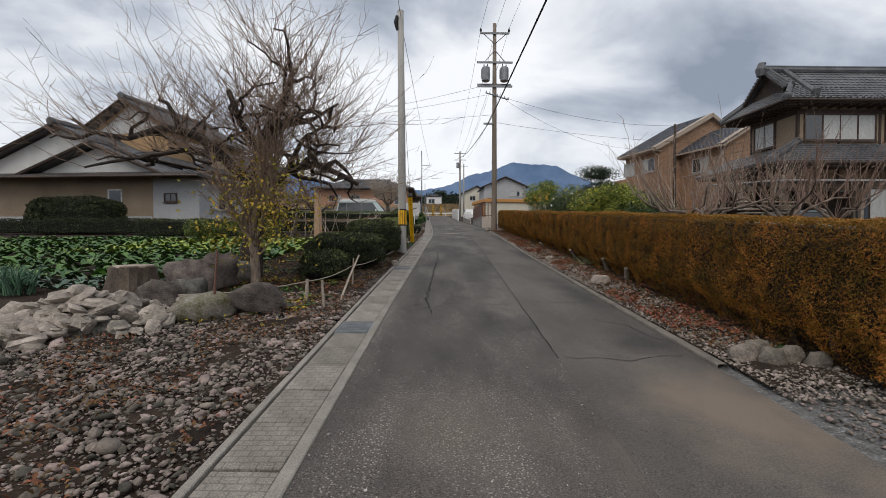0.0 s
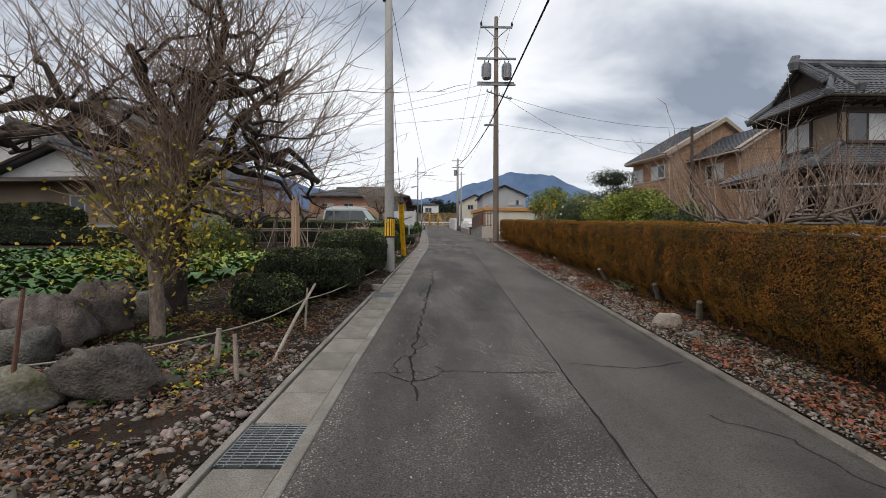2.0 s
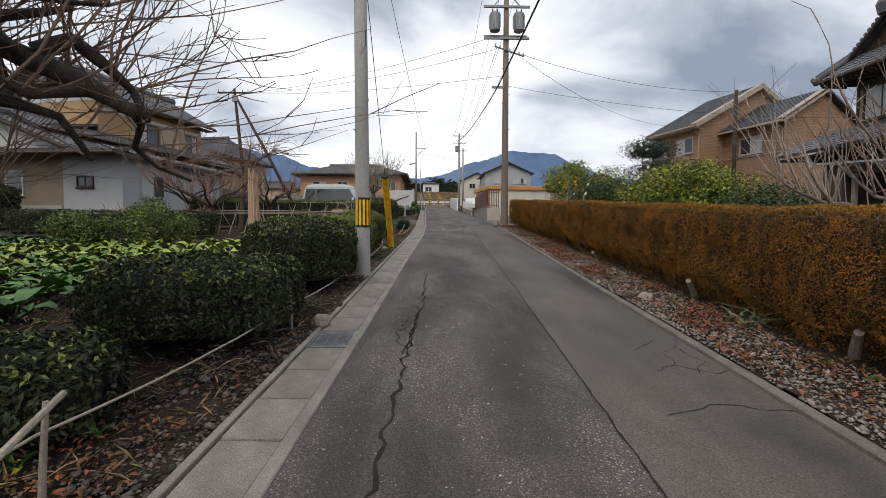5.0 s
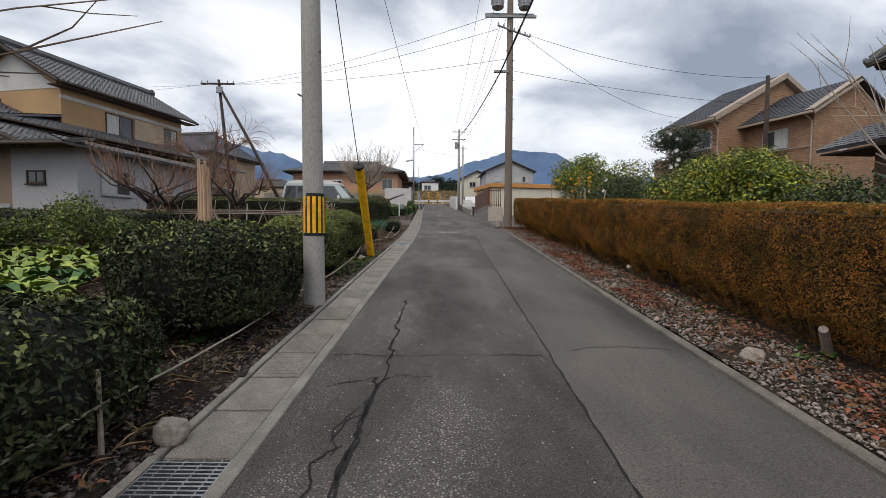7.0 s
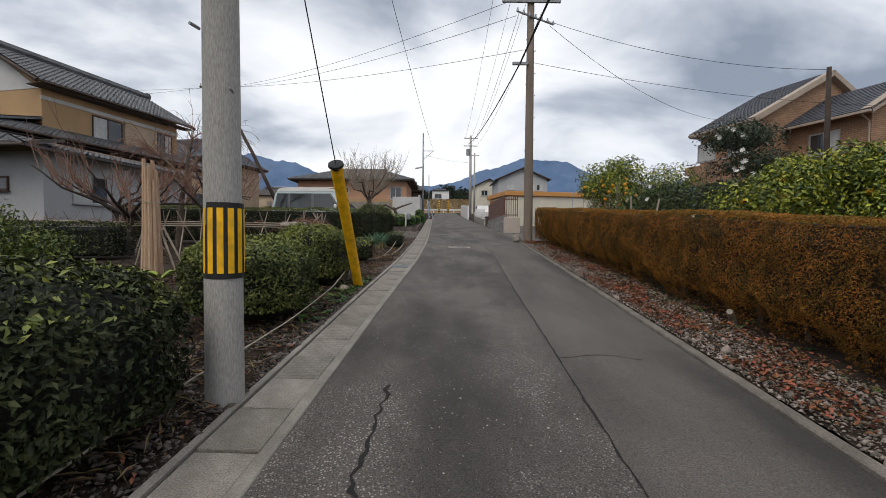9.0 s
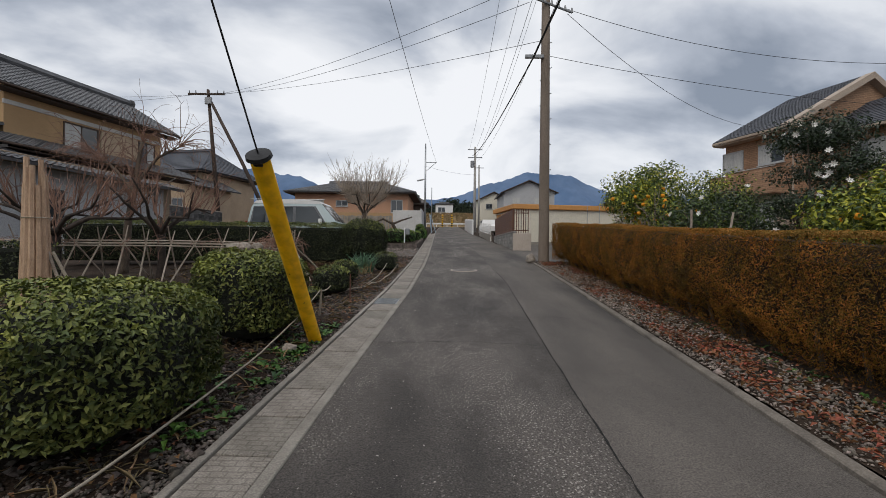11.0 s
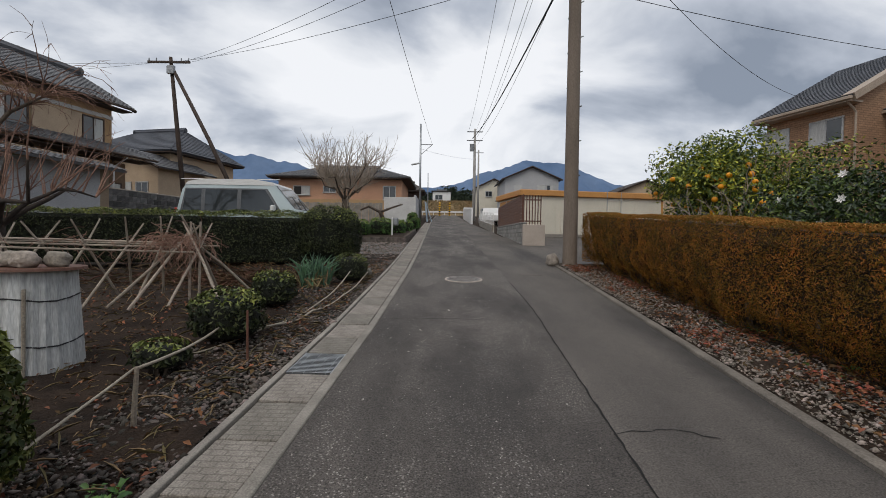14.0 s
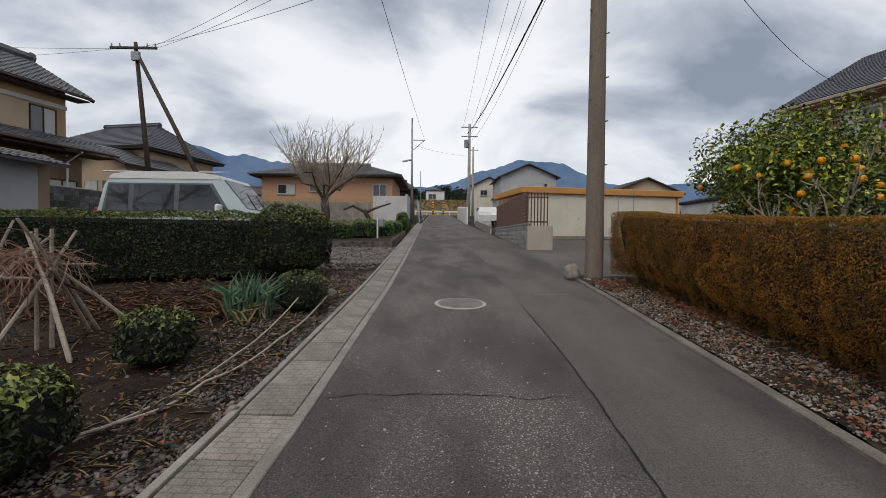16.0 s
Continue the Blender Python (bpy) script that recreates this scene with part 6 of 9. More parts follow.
def leeks(x, y, n, h, seed, label, name="leek_clump", category="leeks", mat="leek", flare=0.3):
    rng = random.Random(seed)
    t = thing(name, x, y, float(gz(y)), 0, label, category)
    g = Geo()
    for i in range(n):
        a, r = rng.uniform(0, 6.28), rng.uniform(0, 0.3)
        bx, by = r * math.cos(a), r * math.sin(a)
        lean = V3((rng.gauss(0, flare), rng.gauss(0, flare), 1)).normalized()
        L = h * rng.uniform(0.6, 1.1)
        p0, p1, p2 = V3((bx, by, -0.02)), V3((bx, by, 0)) + lean * L * 0.6, V3((bx, by, 0)) + lean * L + V3((rng.gauss(0, 0.1), rng.gauss(0, 0.1), -0.12 * h))
        g.tube([p0, p1, p2], [0.013, 0.015, 0.002], 5)
    part("tuft", g, mat, t, kind="stuff")
    return t


leeks(-1.6, 26.75, 110, 0.66, 61, "clump of blue-green leeks beside the stony bed")
leeks(-1.55, 26.6, 26, 0.42, 64, "withered yellow leaves at the leeks' foot", "dry_leaf_clump", "leaves", "grass_dry", 0.6)
leeks(4.15, 11.75, 34, 0.26, 65, "pale striped strap-leaved clump under the hedge", "strap_leaf_clump", "plant", "leek_pale", 0.9)
leeks(-7.4, 8.0, 60, 0.6, 62, "clump of leeks at the field's edge")
leeks(-7.9, 8.4, 50, 0.55, 63, "clump of leeks at the field's edge")
# Things in the garden and along the road
M["rock_brown"] = material("rock_brown", (0.2, 0.165, 0.14), (0.055, 0.045, 0.04), 4.5, 45, 0.88, 1.0, 0.03, piece=0.25)
M["rock_mossy"] = material("rock_mossy", (0.3, 0.27, 0.24), (0.12, 0.11, 0.05), 5, 40, 0.9, 0.7, 0.02)
M["rock_tan"] = material("rock_tan", (0.29, 0.25, 0.2), (0.13, 0.113, 0.095), 6, 50, 0.9, 0.7, 0.012, piece=0.25)
M["rope"] = material("pale_rope", (0.42, 0.37, 0.30), (0.3, 0.26, 0.2), 20, 200, 0.9, 0.3, 0.002)
M["sheet_white"] = material("weathered_sheet", (0.55, 0.56, 0.55), (0.33, 0.33, 0.32), 3, 30, 0.6, 0.2, 0.004, stretch=(3, 3, 0.4))
M["board_tan"] = material("pinkish_board", (0.40, 0.28, 0.22), (0.30, 0.2, 0.16), 2, 50, 0.85, 0.3, 0.003)
M["van_body"] = material("van_body", (0.50, 0.58, 0.59), (0.46, 0.54, 0.55), 1.5, 40, 0.3, 0.02, 0.001, coat=0.5, fine=(0.95, 1.04))
M["car_glass"] = glass_material("car_glass", (0.03, 0.036, 0.038), 0.04)
M["pillar_grey"] = material("pillar_grey", (0.12, 0.125, 0.13), rough=0.4, bump=0)
M["tail_red"] = material("tail_red", (0.5, 0.03, 0.02), rough=0.3, bump=0)


def guy_guard():
    """The yellow plastic sleeve round the pole's guy wire."""
    a, b = V3((-0.9, 19.92, float(gz(19.92)) - 0.03)), V3((-0.92, 18.23, float(gz(18.23)) + 2.06))
    t = thing("guy_wire_guard", a.x, a.y, a.z, 0, "slanting yellow plastic guard round a steel guy wire", "wire guard")
    o = a.copy()
    d = (b - a).normalized()
    side = d.cross(V3((0, 1, 0))).normalized()
    up = side.cross(d)
    g = Geo()
    L = (b - a).length
    n = 14
    ks = [0, 0.02, 0.5, L - 0.03, L]
    for k in ks:
        r = 0.084 + 0.008 * k / L
        for j in range(n):
            w = 2 * math.pi * j / n
            g.v.append(d * k + side * math.cos(w) * r + up * math.sin(w) * r * 0.7)
    for i in range(len(ks) - 1):
        for j in range(n):
            p, q = i * n + j, i * n + (j + 1) % n
            g.f.append((p, q, q + n, p + n))
    g.f.append(tuple(range(n))[::-1])
    part("sleeve", g, "yellow", t, smooth=True)
    c = part("cap", Geo().tube([d * (L - 0.015), d * (L + 0.0), d * (L + 0.035), d * (L + 0.04)], [0.096, 0.115, 0.11, 0.05], 18), "black", t, "black rubber cap")
    part("clasp", Geo().box(-0.04, -0.115, 0, 0.04, -0.07, 0.085, 0.01, Matrix.Translation(d * (L - 0.11))), "black", c)
    top = V3((-1.0, 15.2, float(gz(15.1)) + 6.0))
    part("wire", Geo().tube([d * (L - 0.02), top - o], 0.008, 5), "cable", t, "steel guy wire")
    for k, s in ((0.25, 1), (0.75, -1), (1.2, 1)):
        part("rivet", Geo().tube([d * k - V3((0, 0.06, 0)) + side * 0.03 * s, d * k - V3((0, 0.075, 0)) + side * 0.03 * s], 0.008, 6), "black", t)
    return t


guy_guard()


def boulder(name, x, y, sx, sy, sz, seed, mat, label, category="boulder", rz=0.0, sink=0.1, group=""):
    V, F = lump(None, 20, 14, 0.3 if category == "stone" else 0.5, seed)
    if category == "boulder":
        rng = random.Random(seed)
        for _ in range(9):
            n = V3((rng.gauss(0, 1), rng.gauss(0, 1), rng.gauss(0.2, 0.8))).normalized()
            k = rng.uniform(0.62, 0.88)
            V = [v - n * 0.85 * max(0.0, v.dot(n) - k) for v in V]
    V = [V3((v.x * sx / 2, v.y * sy / 2, (math.copysign(abs(v.z) ** 0.8, v.z)) * sz / 2 + sz * (0.5 - sink))) for v in V]
    ob = new(name, make_mesh(name, V, F, mat, True))
    ob.matrix_basis = pose(x, y, float(gz(y)), 0, 0, rz)
    return tagged(ob, label, category, group)


BOULDERS = [(-4.0, 6.6, 0.58, 0.5, 0.52, 1, "rock_brown", 10), (-3.9, 7.2, 0.58, 0.5, 0.44, 2, "rock", 30), (-4.15, 7.8, 0.95, 0.7, 0.72, 3, "rock_brown", -10), (-4.0, 8.3, 0.75, 0.6, 0.8, 4, "rock_brown", 20), (-3.9, 9.1, 0.7, 0.55, 0.55, 5, "rock", 0), (-2.5, 6.4, 0.88, 0.55, 0.5, 6, "rock_brown", 15), (-3.08, 6.05, 0.9, 0.38, 0.42, 7, "rock_mossy", 25), (-3.42, 6.3, 0.32, 0.28, 0.34, 8, "rock_pale", 0)]
for bx, by, sx, sy, sz, sd, mt, rz in BOULDERS:
    boulder("boulder", bx, by, sx, sy, sz, sd, mt, {"rock": "rounded grey garden boulder", "rock_brown": "dark smooth brown garden boulder", "rock_mossy": "long pale boulder with moss", "rock_pale": "small pale stone beside the boulders"}[mt], rz=rz, group="boulders round the field's edge")
for bx, by, s, sd in ((3.05, 4.26, 0.31, 21), (3.25, 4.14, 0.3, 22), (3.49, 4.22, 0.28, 23), (3.66, 4.08, 0.26, 24), (3.3, 4.4, 0.3, 25)):
    boulder("edging_stone", bx, by, s * 0.85, s * 0.65, s * 0.68, sd, "rock_tan", "rounded grey stone edging the gravel drive", "stone", group="stones at the drive's edge")
boulder("white_stone", 3.28, 8.55, 0.42, 0.27, 0.26, 31, "rock_pale", "pale rounded stone on the kerb bed", "stone", rz=10)
boulder("white_stone", 3.34, 8.02, 0.2, 0.16, 0.14, 32, "rock", "small grey stone on the kerb bed", "stone")
boulder("flat_stone", 3.35, 6.0, 0.3, 0.2, 0.1, 33, "rock_pale", "flat pale stone lying by the kerb", "stone")
boulder("round_stone", 3.74, 30.1, 0.34, 0.32, 0.36, 34, "rock_pale", "round pale stone at the pole's foot", "stone")
boulder("round_stone", 3.45, 13.0, 0.22, 0.18, 0.15, 35, "rock_pale", "tan stone in the gravel bed", "stone")
boulder("block_stone", -0.98, 28.05, 0.3, 0.22, 0.22, 36, "rock_brown", "dark stone block at the parking's edge", "stone")
boulder("block_stone", -0.78, 27.95, 0.14, 0.18, 0.18, 37, "rock", "small grey block beside the ditch", "stone")
boulder("round_stone", -1.05, 19.4, 0.16, 0.13, 0.12, 38, "rock_pale", "small tan stone by the ditch", "stone")
boulder("round_stone", -1.0, 11.75, 0.2, 0.17, 0.17, 39, "rock_pale", "brown stone beside the steel grating", "stone")


def tree_stump(x, y):
    t = thing("tree_stump", x, y, float(gz(y)), 0, "weathered grey sawn tree stump among boulders", "stump")
    g = Geo()
    n = 22
    for z, r in ((-0.05, 0.46), (0.1, 0.42), (0.3, 0.37), (0.45, 0.36), (0.47, 0.33)):
        for j in range(n):
            a = 2 * math.pi * j / n
            k = r * (1 + 0.09 * math.sin(5 * a + z * 3) + 0.06 * noise.noise((math.cos(a) * 4, math.sin(a) * 4, z * 2)))
            g.v.append(V3((k * math.cos(a), k * math.sin(a), z)))
    for i in range(4):
        for j in range(n):
            p, q = i * n + j, i * n + (j + 1) % n
            g.f.append((p, q, q + n, p + n))
    part("bark", g, "bark", t)
    part("cut_face", Geo().tube([(0, 0, 0.44), (0, 0, 0.475)], [0.34, 0.32], 22), "wood_grey", t, "cracked grey cut face")
    return t


tree_stump(-5.45, 8.2)


def stone_pile():
    rng = random.Random(12)
    t = thing("stone_pile", -4.5, 5.75, float(gz(5.75)), 0, "heap of pale flat broken stones", "stone pile")
    meshes = []
    for i in range(7):
        V, F = lump(None, 7, 4, 0.5, 50 + i)
        meshes.append(make_mesh("stone", [V3((v.x * 0.125, v.y * 0.095, v.z * 0.038)) for v in V], F, "rock_pale"))
    for i in range(230):
        r = rng.random() ** 0.6
        a = rng.uniform(0, 6.28)
        x, y = 1.15 * r * math.cos(a), 0.95 * r * math.sin(a)
        h = 0.42 * max(0, 1 - r) ** 0.8 * rng.uniform(0.55, 1.0) + 0.03
        s = rng.uniform(0.55, 1.2) if i % 4 else rng.uniform(1.2, 1.9)
        ob = new("stone", meshes[i % 7])
        ob.parent = t
        ob.matrix_basis = pose(x, y, h + SLOPE * y, rng.gauss(0, 22), rng.gauss(0, 22), rng.uniform(0, 360)) @ Matrix.Diagonal((s, s, s * rng.uniform(0.8, 1.4), 1))
    part("heap_core", Geo().add([V3((0.95 * math.cos(k), 0.8 * math.sin(k), 0.0 + SLOPE * 0.8 * math.sin(k))) for k in np.arange(0, 6.2, 0.45)] + [V3((0, 0, 0.3))], [(i, (i + 1) % 14, 14) for i in range(14)]), "rock", t)
    return t


stone_pile()


def stake(x, y, dx, dy, h, r, label="thin pale wooden stake in the bed", mat="wood_grey", cat="stake", base=None):
    z = float(gz(y)) if base is None else base
    ob = solid("stake", Geo().tube([(0, 0, -0.06), (dx * 0.5, dy * 0.5, h * 0.5), (dx, dy, h)], [r * 1.1, r, r * 0.85], 7), mat, label, cat, "thing")
    del ob["kind"]
    ob.matrix_basis = pose(x, y, z)
    return ob


stake(-1.56, 8.65, 0.02, 0.03, 0.55, 0.016)
stake(-1.53, 7.25, 0.1, 1.4, 0.7, 0.019, "long weathered branch propped over the bed", cat="branch")
stake(-1.66, 6.8, -0.03, 0.02, 0.42, 0.022)
stake(-2.06, 7.25, 0.02, 0.02, 0.36, 0.03, "short splintered stake with string tied on")
stake(-1.3, 11.6, -0.02, 0.02, 0.5, 0.014)
stake(-2.1, 11.95, 0.0, 0.03, 0.55, 0.015)
stake(-1.25, 21.3, 0.03, 0.0, 0.42, 0.017)
stake(-1.05, 22.6, 0.0, 0.0, 0.5, 0.012, "rusty thin metal stake", "fence_brown")
stake(-2.3, 21.0, 0.1, 0.05, 0.7, 0.015)
stake(-2.95, 6.0, 0.02, 0.1, 0.95, 0.016, "rusty thin metal stake among the boulders", "fence_brown")
stake(5.2, 22.5, 0.02, 0.02, 1.75, 0.022, "pale stake standing behind the hedge")
stake(5.3, 21.9, 0.35, 0.1, 1.7, 0.022, "pale stake leaning behind the hedge")
for sx, sy, dx, dy, h in ((4.25, 10.6, -0.25, -0.3, 0.34), (4.35, 13.2, -0.3, -0.25, 0.3), (4.4, 17.4, -0.2, -0.2, 0.2), (4.05, 9.1, -0.12, -0.2, 0.3)):
    stake(sx, sy, dx, dy, h, 0.045, "short grey rotting log under the hedge", "wood_grey", "log")


def rope(name, pts, r, mat, label):
    P = []
    for a, b in zip(pts[:-1], pts[1:]):
        a, b = V3(a), V3(b)
        for k in range(10):
            p = a.lerp(b, k / 10)
            p.z -= 0.05 * math.sin(math.pi * k / 10)
            P.append(p + V3((0.012 * noise.noise(p * 3), 0.012 * noise.noise(p * 3 + V3((5, 0, 0))), 0)))
    P.append(V3(pts[-1]))
    ob = solid(name, Geo().tube(P, r, 6), mat, label, "rope", "thing", True)
    del ob["kind"]
    return ob


def gp(x, y, h):
    return (x, y, float(gz(y)) + h)


rope("rope", [gp(-3.4, 6.0, 0.35), gp(-2.06, 7.25, 0.32), gp(-1.56, 8.65, 0.4), gp(-1.3, 11.6, 0.3)], 0.009, "rope", "pale rope strung between stakes beside the ditch")
rope("rope", [gp(-1.3, 11.6, 0.3), gp(-1.22, 15.0, 0.2), gp(-1.02, 18.3, 0.25), gp(-1.25, 21.3, 0.4)], 0.009, "rope", "pale rope strung past the poles")
rope("rope", [gp(-1.25, 21.3, 0.4), gp(-1.55, 23.2, 0.22), gp(-1.2, 23.75, 0.06), gp(-0.95, 24.4, 0.08), gp(-0.8, 25.6, 0.06), gp(-0.68, 27.2, 0.2)], 0.012, "rope", "loose pale rope lying on the stones")
rope("rope", [gp(-1.9, 22.3, 0.06), gp(-1.3, 23.6, 0.05), gp(-1.0, 24.9, 0.08), gp(-0.9, 26.6, 0.3)], 0.01, "rope", "loose pale rope lying on the stones")


def bamboo_trellis():
    """A lashed bamboo trellis for climbing beans, with dry vines."""
    rng = random.Random(44)
    t = thing("bamboo_trellis", -7.6, 25.2, float(gz(25.2)), 3, "weathered bamboo trellis with dry vines in the field", "trellis")
    for z, y in ((0.86, 0.0), (0.93, 0.05), (0.80, -0.3), (0.88, 0.55)):
        part("rail", Geo().tube([(-5.4, y, z + 0.02), (-2, y + 0.04, z), (1.5, y - 0.03, z + 0.02), (4.6, y, z - 0.03)], [0.02, 0.018, 0.017, 0.014], 6), "wood_grey", t)
    x = -5.2
    while x < 4.6:
        for s in (-1, 1):
            w = rng.uniform(0.45, 0.75)
            tilt = rng.uniform(-0.3, 0.3)
            part("pole", Geo().tube([(x - tilt, s * w, -0.05), (x, 0, 0.86), (x + tilt * 0.35, -s * w * 0.4, 1.2 + rng.uniform(0, 0.15))], [0.02, 0.018, 0.012], 6), "wood_grey", t)
        x += rng.uniform(0.5, 0.85)
    for ax, ay, bx, by, bz in ((3.5, -0.6, 4.5, 0.1, 1.2), (5.1, -0.5, 4.25, 0.05, 1.25), (4.55, 0.75, 4.3, -0.1, 1.35), (3.9, -0.75, 4.4, 0.05, 1.15), (5.3, 0.5, 4.3, 0.0, 1.05)):
        part("pole", Geo().tube([(ax, ay, -0.05), ((ax + bx) / 2 + 0.02, (ay + by) / 2, bz / 2), (bx, by, bz)], [0.024, 0.021, 0.015], 6), "wood_grey", t)
    for xx in (4.35, 4.5):
        part("pole", Geo().tube([(xx, 0.05, -0.05), (xx + 0.05, 0, 1.25)], [0.022, 0.016], 6), "wood_grey", t)
    part("brace", Geo().tube([(4.3, -0.1, 0.9), (5.3, 0.9, 0.0)], [0.018, 0.015], 6), "wood_dark", t)
    g = Geo()
    for _ in range(300):
        c = V3((rng.uniform(-5, 4.6) if rng.random() < 0.35 else rng.gauss(4.2, 0.22), rng.gauss(0, 0.15), rng.gauss(0.98, 0.05)))
        pts = [c]
        v = V3((rng.gauss(0, 1), rng.gauss(0, 0.6), rng.gauss(-0.3, 0.5))).normalized()
        for k in range(4):
            v = (v + V3((rng.gauss(0, 0.5), rng.gauss(0, 0.5), -0.25))).normalized()
            pts.append(pts[-1] + v * rng.uniform(0.08, 0.2))
        g.tube(pts, 0.005, 3, False)
    part("dry_vines", g, "twig_red", t, "tangled dry brown vines", kind="stuff")
    return t


bamboo_trellis()


def wrapped_post():
    """A bundle of split bamboo round a plant, standing in the field."""
    t = thing("bamboo_bundle", -5.35, 20.9, float(gz(20.9)), 0, "upright bundle of split bamboo canes in the field", "bundle")
    rng = random.Random(9)
    for i in range(11):
        a = 2 * math.pi * i / 11
        part("cane", Geo().tube([(0.16 * math.cos(a), 0.16 * math.sin(a), -0.05), (0.13 * math.cos(a), 0.13 * math.sin(a), 1.0), (0.11 * math.cos(a) - 0.02, 0.11 * math.sin(a), 2.1 + rng.uniform(-0.15, 0.35))], [0.05, 0.045, 0.035], 6), "wood_post", t)
    for z in (0.6, 1.5):
        part("tie", Geo().tube([(0.17 * math.cos(k), 0.17 * math.sin(k), z) for k in np.linspace(0, 6.28, 13)], 0.008, 5), "rope", t)
    for s in (-0.5, 0.45, 0.7):
        part("prop", Geo().tube([(s, 0.15, -0.05), (s * 0.3, 0.05, 1.0)], 0.022, 6), "wood_grey", t)
    return t


wrapped_post()


def water_barrel():
    """A drum of corrugated sheet with a lid weighed down by stones."""
    t = thing("compost_drum", -2.9, 22.4, float(gz(22.4)), 0, "pale corrugated drum with lid held down by stones", "drum")
    g = Geo()
    n = 48
    for z in (0.0, 0.9):
        for j in range(n):
            a = 2 * math.pi * j / n
            r = 0.28 + (0.012 if j % 2 else 0) + 0.06 * (1 - z)
            g.v.append(V3((r * math.cos(a), r * math.sin(a), z)))
    for j in range(n):
        g.f.append((j, (j + 1) % n, (j + 1) % n + n, j + n))
    part("body", g, "sheet_white", t)
    part("lid", Geo().tube([(0, 0, 0.9), (0, 0, 0.925)], [0.375, 0.37], 24), "fence_brown", t, "rusty flat lid")
    for z in (0.25, 0.65):
        part("wire", Geo().tube([((0.353 - 0.06 * z) * math.cos(k), (0.353 - 0.06 * z) * math.sin(k), z + 0.02 * math.sin(3 * k)) for k in np.linspace(0, 6.28, 17)], 0.007, 5), "cable", t)
    for k in (3.6, 4.4, 5.2):
        part("peg", Geo().tube([(0.36 * math.cos(k), 0.36 * math.sin(k), -0.05), (0.325 * math.cos(k), 0.325 * math.sin(k), 0.75)], 0.014, 6), "wood_grey", t)
    return t


water_barrel()
for dx, dy, s, sd in ((-0.19, -0.08, 0.24, 71), (0.02, -0.13, 0.23, 72), (0.2, 0.0, 0.22, 73)):
    b = boulder("weight_stone", -2.9 + dx, 22.4 + dy, s, s * 0.75, 0.15, sd, "rock_pale", "flat brown stone weighing down the drum's lid", "stone", sink=0.06, group="stones on the drum lid")
    b.matrix_basis = pose(-2.9 + dx, 22.4 + dy, float(gz(22.4)) + 0.925)


def board(x, y, w, l, rz, tilt, label):
    ob = solid("wooden_board", Geo().box(-w / 2, -l / 2, 0, w / 2, l / 2, 0.015, 0.003), "board_tan", label, "board", "thing")
    del ob["kind"]
    ob.matrix_basis = pose(x, y, float(gz(y)) + 0.03, tilt, 3.9, rz)
    return ob


board(-3.5, 20.45, 0.8, 1.2, 40, 2, "weathered pinkish board lying on the soil")
board(-4.4, 21.2, 0.9, 1.2, 15, 6, "weathered tan board lying on the soil")


